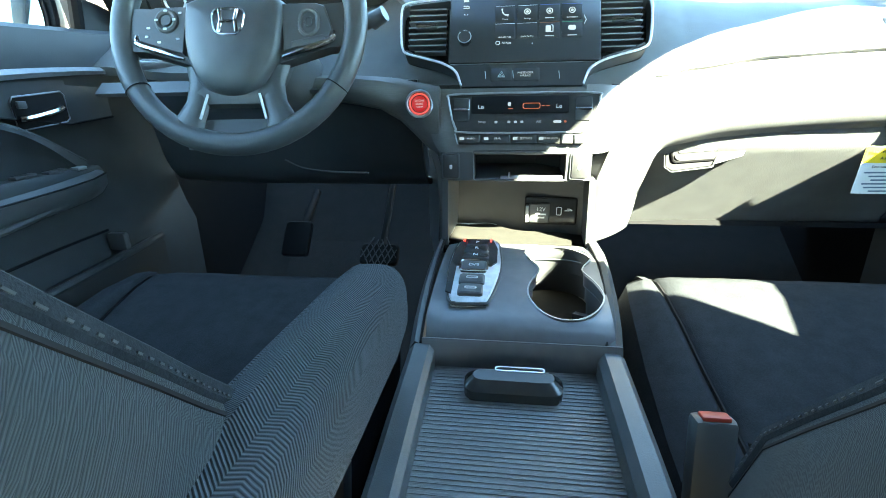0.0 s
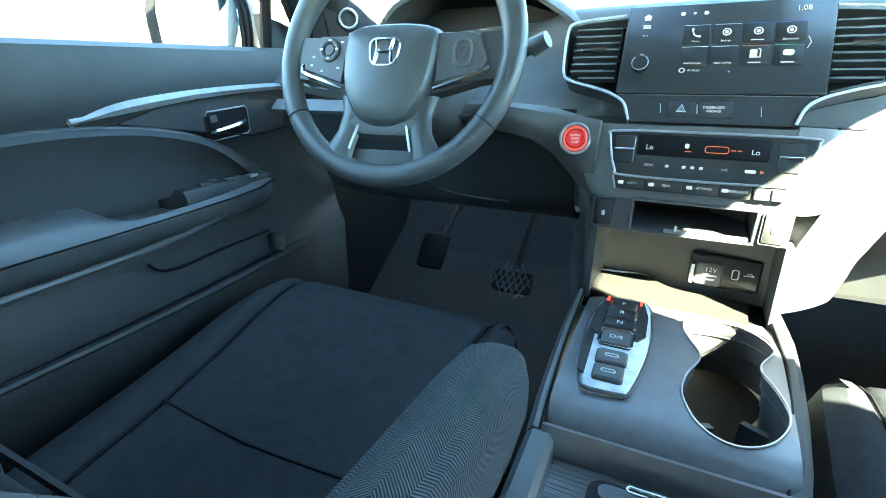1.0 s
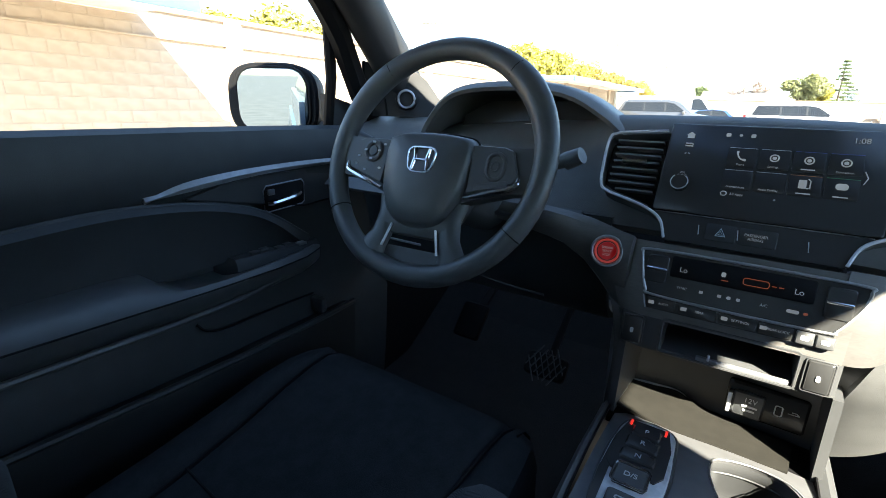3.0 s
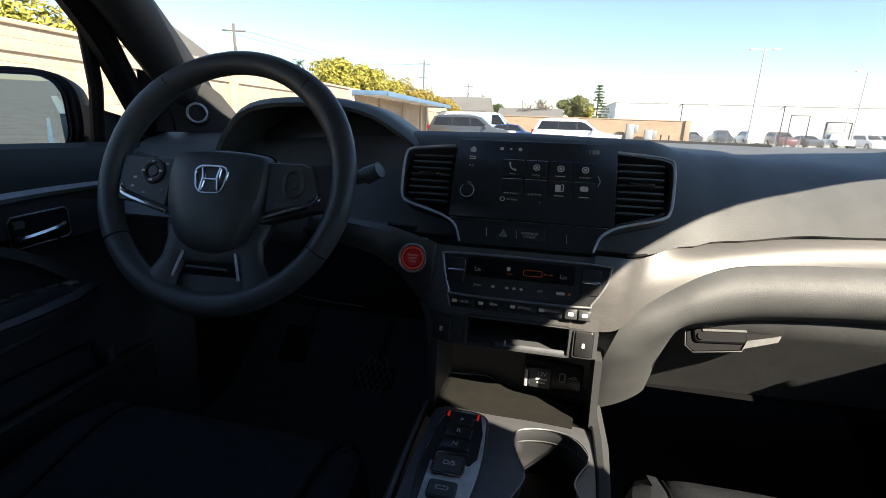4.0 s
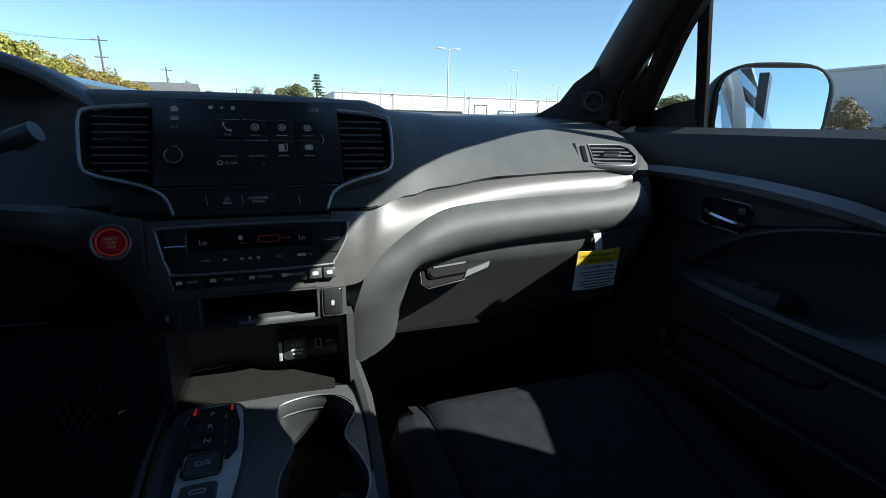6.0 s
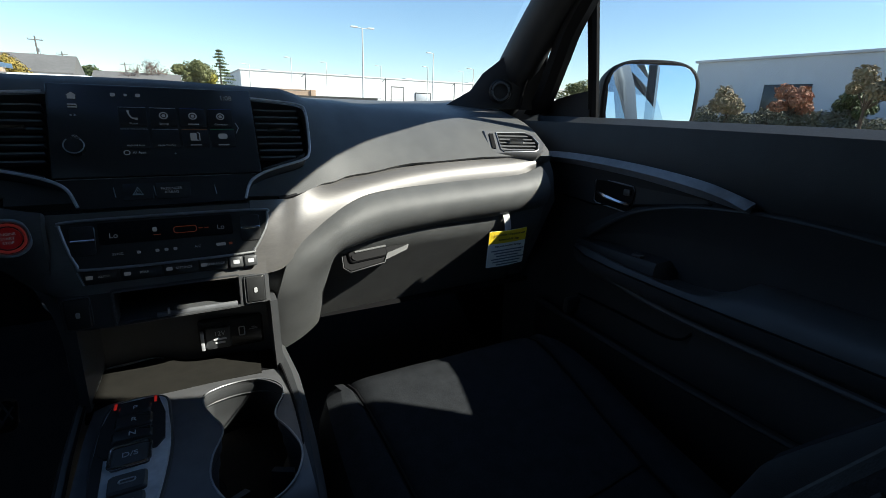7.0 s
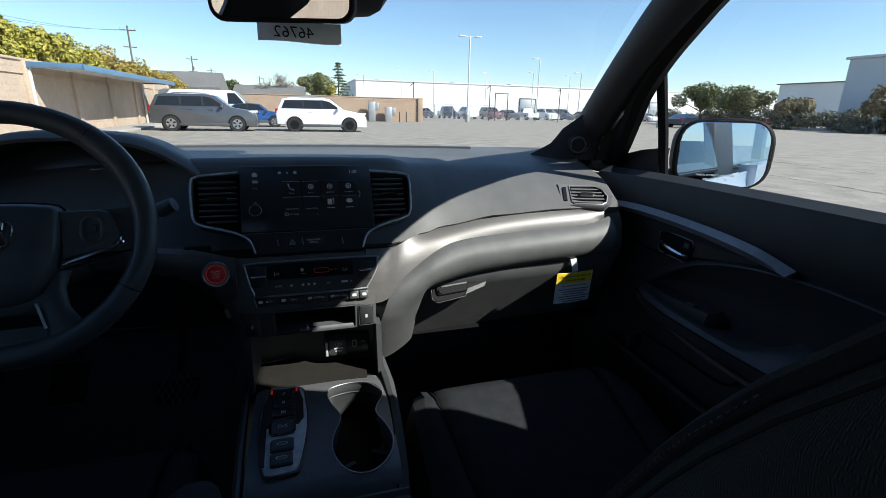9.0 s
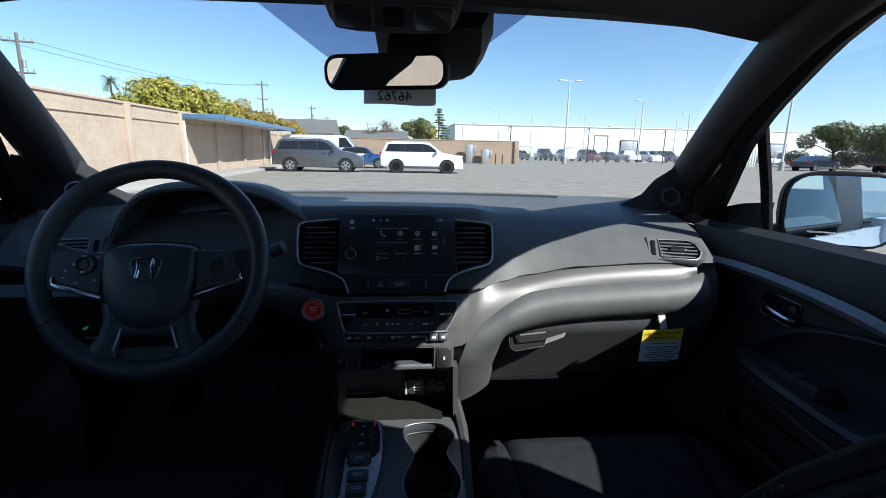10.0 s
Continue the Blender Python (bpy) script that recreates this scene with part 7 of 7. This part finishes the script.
# chain fence and row of cars before the warehouse
fence = thing("chain_fence", (12.5, 62, 0), "galvanised chain-link fence with thin posts", "fence", kind="structure")
for k in range(26):
    part("post", rod(bmesh.new(), (k * 2.5, 0, 0), (k * 2.5, 0, 2.0), 0.035, None, 8), METAL, fence)
part("top_rail", rod(bmesh.new(), (0, 0, 1.98), (62.5, 0, 1.98), 0.025), METAL, fence)
part("mid_rail", rod(bmesh.new(), (0, 0, 0.15), (62.5, 0, 0.15), 0.02), METAL, fence)
mesh_b = bmesh.new()
for k in range(320):
    for s in (-1, 1):
        a = Vector((k * 0.195 + (0.0 if s > 0 else 2.0), 0, 0.1))
        b = a + Vector((s * 1.9, 0, 1.85))
        if 0 <= b.x <= 62.5 and a.x <= 62.5:
            w = Vector((0.012, 0, 0))
            mesh_b.faces.new([mesh_b.verts.new(p) for p in (a - w, a + w, b + w, b - w)])
fm = part("mesh", mesh_b, METAL, fence, smooth=False)
fm["kind"] = "stuff"
paints = (WHITECAR, GREYCAR, NAVYCAR, WHITECAR, REDCAR, GREYCAR, WHITECAR, WHITECAR, NAVYCAR, GREYCAR)
for k in range(16):
    x = 15 + k * 3.3 + random.uniform(-0.4, 0.4)
    kind = k % 4
    suv("distant_car", spot(x, 70 + random.uniform(-1, 1.5), 90 + random.uniform(-4, 4) + (180 if k % 3 else 0)), paints[k % 10], ("white", "grey", "dark", "white", "maroon", "grey", "white", "white", "dark", "grey")[k % 10] + " car in a distant parked row", 4.7, 1.5 if kind == 1 else 1.8, far=True, sedan=kind == 1, pickup=kind == 2)


# ---- plants ----
def leaf_cloud(bm, clumps, count, size, seed):
    rnd = random.Random(seed)
    for _ in range(count):
        c, r = clumps[rnd.randrange(len(clumps))]
        d = Vector((rnd.gauss(0, 1), rnd.gauss(0, 1), rnd.gauss(0, 1))).normalized()
        p = Vector(c) + Vector((d.x * r[0], d.y * r[1], d.z * r[2])) * (rnd.uniform(0.35, 1.0) ** 0.5) * rnd.uniform(0.9, 1.12)
        n = (d + Vector((rnd.uniform(-1, 1), rnd.uniform(-1, 1), rnd.uniform(-0.4, 1)))).normalized()
        t = n.orthogonal().normalized()
        t.rotate(Matrix.Rotation(rnd.uniform(0, 6.28), 3, n))
        b = n.cross(t)
        s = size * rnd.uniform(0.6, 1.3)
        bm.faces.new([bm.verts.new(q) for q in (p - t * s, p - b * s * 0.45 + n * s * 0.15, p + t * s, p + b * s * 0.45 + n * s * 0.15)])


def tree(name, x, y, trunk_h, clumps, mat, label, count, size, seed, bare=False):
    root = thing(name, (x, y, 0), label, "tree", "trees")
    rnd = random.Random(seed)
    tr = bmesh.new()
    rod(tr, (0, 0, -0.1), (0.1, 0.05, trunk_h), 0.16, 0.10, 8)
    for c, r in clumps:
        mid = Vector(c) * 0.5 + Vector((0, 0, trunk_h * 0.5))
        rod(tr, (0.1, 0.05, trunk_h * 0.9), mid, 0.08, 0.05, 6)
        rod(tr, mid, Vector(c), 0.05, 0.015, 6)
        for _ in range(24 if bare else 5):
            d = Vector((rnd.uniform(-1, 1) * r[0], rnd.uniform(-1, 1) * r[1], rnd.uniform(-0.2, 1) * r[2]))
            rod(tr, Vector(c) * 0.9, Vector(c) + d, 0.022 if bare else 0.02, 0.006, 4)
    part("trunk", tr, TWIG if bare else BARK, root)
    cr = bmesh.new()
    leaf_cloud(cr, clumps, count, size, seed)
    part("crown", cr, mat, root, smooth=False)
    return root


def blob(n, w, h, z, seed):
    rnd = random.Random(seed)
    return [((rnd.uniform(-w, w), rnd.uniform(-w, w), z + rnd.uniform(0, h)), (rnd.uniform(0.35, 0.6) * w, rnd.uniform(0.35, 0.6) * w, rnd.uniform(0.3, 0.5) * w)) for _ in range(n)]


def dome(n, half, top, seed, deep=1.9):
    """Clumps filling a long low crown, denser towards its upper skin."""
    rnd = random.Random(seed)
    out = []
    for _ in range(n):
        u, v = rnd.uniform(-1, 1), rnd.uniform(-1, 1)
        roof = 1.6 + (top - 1.6) * math.sqrt(max(0.05, 1 - u * u * 0.9)) * (1 - 0.25 * v * v)
        z = 1.7 + (roof - 2.1) * rnd.uniform(0.0, 1.0) ** 0.6
        r = rnd.uniform(0.45, 0.85)
        out.append(((v * deep, u * half, z), (r, r, r * 0.8)))
    return out


tree("broadleaf_tree", -12.5, 29.3, 1.8, dome(95, 5.0, 5.3, 1), LEAF_Y, "dense yellow-green tree rising behind the block wall", 30000, 0.11, 1)
tree("broadleaf_tree", -12.6, 40.5, 1.8, dome(75, 5.2, 5.0, 2), LEAF_O, "orange-tinged tree behind the block wall", 20000, 0.12, 2)
tree("broadleaf_tree", -12.6, 50.5, 1.8, dome(55, 4.6, 4.7, 3), LEAF_O, "orange-tinged leafy tree behind the shelter", 14000, 0.12, 3)
tree("broadleaf_tree", -12.4, 22.4, 1.2, dome(14, 1.5, 3.0, 4, 1.0), LEAF_Y, "low yellow-green bush behind the block wall", 5000, 0.10, 4)
tree("broadleaf_tree", -12.2, 8.5, 1.8, blob(12, 1.5, 0.8, 2.4, 5), LEAF_Y, "dense yellow-green bush behind the block wall", 9000, 0.10, 5)
tree("round_tree", 2.8, 72, 2.0, blob(16, 1.9, 2.4, 2.8, 6), LEAF_M, "olive green rounded tree beyond the far wall", 5000, 0.2, 6)
tree("round_tree", 4.2, 73, 2.0, blob(8, 1.3, 1.8, 2.4, 16), LEAF_Y, "yellow-green tree beyond the far wall", 2600, 0.2, 16)
tree("bare_tree", -2.6, 70, 1.6, blob(14, 2.2, 1.8, 3.0, 7), TWIG, "leafless brown tree with fine twigs", 900, 0.10, 7, True)
tree("bare_tree", -0.6, 74, 1.6, blob(10, 1.8, 1.4, 2.8, 8), TWIG, "leafless brown tree with fine twigs", 600, 0.10, 8, True)
tree("round_tree", -11, 85, 2.0, blob(10, 2.2, 1.2, 3.4, 9), LEAF_G, "dark green tree far beyond the roofs", 2500, 0.22, 9)
pine = thing("conifer_tree", (6.2, 75, 0), "sparse dark conifer with drooping branches", "tree", "trees")
part("trunk", rod(bmesh.new(), (0, 0, 0), (0, 0, 7.6), 0.18, 0.03, 8), BARK, pine)
pb = bmesh.new()
rnd = random.Random(11)
for k in range(13):
    z = 2.6 + k * 0.4
    for q in range(5):
        w = rnd.uniform(0, 6.28)
        reach = (1 - k / 14) * 1.9 * rnd.uniform(0.6, 1.1)
        leaf_cloud(pb, [((math.cos(w) * reach * f, math.sin(w) * reach * f, z + 0.15 - 0.1 * f), (0.3, 0.3, 0.1)) for f in (0.4, 0.7, 1.0)], 34, 0.14, k * 7 + q)
part("crown", pb, LEAF_G, pine, smooth=False)
palm = thing("palm_tree", (-33.4, 60, 0), "tall palm with a small shaggy head", "tree", "trees")
part("trunk", tube(curve([(0, 0, 0), (0.1, 0, 4.5), (0, 0.1, 8.6)], 10), [0.15, 0.14, 0.14, 0.13, 0.13, 0.12, 0.12, 0.12, 0.11, 0.11], 8), BARK, palm)
fr_b = bmesh.new()
for k in range(44):
    w, e = k * 2.4, rnd.uniform(-0.9, 1.2)
    d = Vector((math.cos(w), math.sin(w), 0))
    pts = [Vector((0, 0.1, 8.6)) + d * (0.2 * q) * math.cos(e * 0.6) + Vector((0, 0, 0.2 * q * math.sin(e) - 0.02 * q * q)) for q in range(7)]
    side = d.cross(Vector((0, 0, 1)))
    for a, b in zip(pts, pts[1:]):
        for h in (-1, 1):
            tip = (a + b) / 2 + side * h * 0.22 + d * 0.1 + Vector((0, 0, -0.10))
            fr_b.faces.new([fr_b.verts.new(v) for v in (a, tip, a.lerp(b, 0.45))])
part("fronds", fr_b, LEAF_G, palm, smooth=False)


def utility_pole(x, y, h, turn=0.0):
    root = thing("utility_pole", (x, y, 0), "wooden utility pole with crossarms and insulators", "utility pole", "utility poles")
    part("pole", rod(bmesh.new(), (0, 0, 0), (0, 0, h), 0.13, 0.095, 10), POLEWOOD, root)
    d = Vector((math.cos(turn), math.sin(turn), 0))
    for z, w in ((h - 0.5, 0.85), (h - 2.4, 0.7)):
        arm = part("crossarm", rod(bmesh.new(), Vector((0, 0, z)) - d * w, Vector((0, 0, z)) + d * w, 0.06, None, 6), POLEWOOD, root)
        for u in (-0.9, -0.45, 0.45, 0.9):
            part("insulator", rod(bmesh.new(), Vector((0, 0, z)) + d * w * u, Vector((0, 0, z + 0.25)) + d * w * u, 0.05, None, 6), METAL, arm)
    if h < 9:
        part("transformer", rod(bmesh.new(), (0.22, 0, h - 2.1), (0.22, 0, h - 1.6), 0.12, None, 12), METAL, root)
    return root


utility_pole(-24.2, 34.0, 8.1, 0.4)
utility_pole(-19.0, 70, 10.2, 0.2)
utility_pole(-15.9, 90, 8.8, 0.2)
utility_pole(-16.1, 110, 8.3, 0.2)
utility_pole(-8, 125, 8.0, 0.2)
wire = thing("power_line", (0, 0, 0), "thin dark overhead power lines between poles", "cable")
for o in (-0.9, 0.9):
    part("strand", tube([(-24.2 + o + 5.2 * t, 34.0 + 36.0 * t, 7.6 + 2.1 * t - 0.9 * math.sin(math.pi * t)) for t in [k / 20 for k in range(21)]], 0.012, 4), DARK, wire)

# houses beyond the walls
def house(x, y, w, d, h, ridge, label, turn=0, mat=WHITEWALL):
    root = thing("house", (x, y, 0), label, "house", "houses")
    part("wall", cube((0, 0, h / 2), (w, d, h), 0.02), mat, root, smooth=False)
    part("roof", loft([[(-w / 2 - 0.4, s, h - 0.1), (w / 2 + 0.4, s, h - 0.1), (w / 2 + 0.4, s, h + 0.08), (0, s, ridge), (-w / 2 - 0.4, s, h + 0.08)] for s in (-d / 2 - 0.4, d / 2 + 0.4)]), ROOFING, root, "dark shingle gable roof", smooth=False)
    part("window", cube((0, -d / 2 - 0.02, h * 0.6), (1.2, 0.06, 1.0), 0.01), CARGLASS, root)
    root.rotation_euler = (0, 0, radians(turn))
    return root


house(-11.6, 62, 7, 6.6, 3.0, 4.8, "white house with a dark shingle gable roof", 90)
house(-3.2, 70, 7, 8, 2.7, 3.9, "pale house with a low dark roof", 90)
house(-14.8, 14, 3.5, 4, 3.3, 4.2, "white house with a slatted window beyond the wall", 90)

# passenger side: grey building, hedge and trees, trailer, container
gb = thing("grey_building", (62, 10, 0), "large shaded blue-grey stucco building", "building")
part("wall", cube((10, 0, 4.0), (20, 64, 8.0), 0.05), GREYWALL, gb, smooth=False)
part("cornice", cube((10, 0, 8.05), (20.6, 64.6, 0.3), 0.05), GREYWALL, gb)
dr = part("roller_door", cube((-0.06, 20.5, 2.5), (0.2, 5, 5.0), 0.02), GLOSS, gb, "dark open bay door")
# white stucco makes up for missing sun on the face towards the car
house(110, 68, 34, 14, 7.6, 7.8, "low flat-roofed building far beyond the hedge, whitened to look sunlit", 0, WHITEWALL)
hedge = thing("hedge", (53, 16, 0), "scraggly green hedge along the lot's edge", "hedge", kind="stuff")
hb = bmesh.new()
rnd = random.Random(21)
leaf_cloud(hb, [((rnd.uniform(-1.2, 1.2), y * 1.3 - 22, rnd.uniform(0.4, 1.5)), (1.3, 1.4, 0.9)) for y in range(50)], 30000, 0.17, 22)
part("foliage", hb, HEDGE, hedge, smooth=False)
for k, (x, y, h, mt, lb) in enumerate(((52, 31.0, 4.0, LEAF_B, "small brown-leaved tree by the hedge"), (52, 24.8, 4.2, LEAF_R, "small rusty-leaved tree by the hedge"), (51, 18.8, 5.8, LEAF_B, "tall brown-leaved tree by the hedge"), (50, 15.5, 6.2, LEAF_B, "tall brown-leaved tree by the hedge"), (54, 20.5, 3.8, LEAF_G, "green tree by the hedge"), (52, 52.5, 4.9, LEAF_M, "spreading olive green tree at the lot's corner"), (52, 46, 4.3, LEAF_M, "spreading olive green tree at the lot's corner"), (53, 41, 3.4, LEAF_B, "low brown-green bush at the lot's corner"))):
    big = k in (5, 6)
    tree("hedge_tree", x, y, h * 0.4, blob(14 if big else 10, 2.3 if big else 1.6, h * (0.34 if big else 0.4), h * (0.58 if big else 0.5), 30 + k), mt, lb, 4500 if big else 3200, 0.2, 30 + k)
hill = part("distant_hills", loft([[(-500 + k * 60, y, z) for k, z in enumerate([0] + [14 + 9 * math.sin(k * 0.7) + 5 * math.sin(k * 1.9) for k in range(24)] + [0])] for y in (600, 640)]), LEAF_G)
tagged(hill, "low dark green hills on the horizon", "hills", kind="structure")
cont = thing("shipping_container", (41, 56, -0.05), "white ribbed metal storage container", "container")
part("box_body", cube((0, 0, 1.35), (6.0, 2.5, 2.6), 0.03), WHITEMETAL, cont)
for k in range(18):
    part("rib", cube((-2.8 + k * 0.33, -1.27, 1.35), (0.12, 0.06, 2.4), 0.01), WHITEMETAL, cont)
trailer = thing("flatbed_trailer", (46, 40, 0), "low red flatbed trailer with twin axles", "trailer")
part("bed", cube((0, 0, 0.75), (6.5, 2.2, 0.14), 0.02), REDCAR, trailer)
for x in (-0.6, 0.5):
    for s in (-1, 1):
        part("wheel", rod(bmesh.new(), (x, s * 0.9, 0.36), (x, s * 1.12, 0.36), 0.36, None, 16), TYRE, trailer)
part("tongue", cube((3.9, 0, 0.65), (1.5, 0.12, 0.12), 0.02), REDCAR, trailer)
trailer.rotation_euler = (0, 0, radians(15))
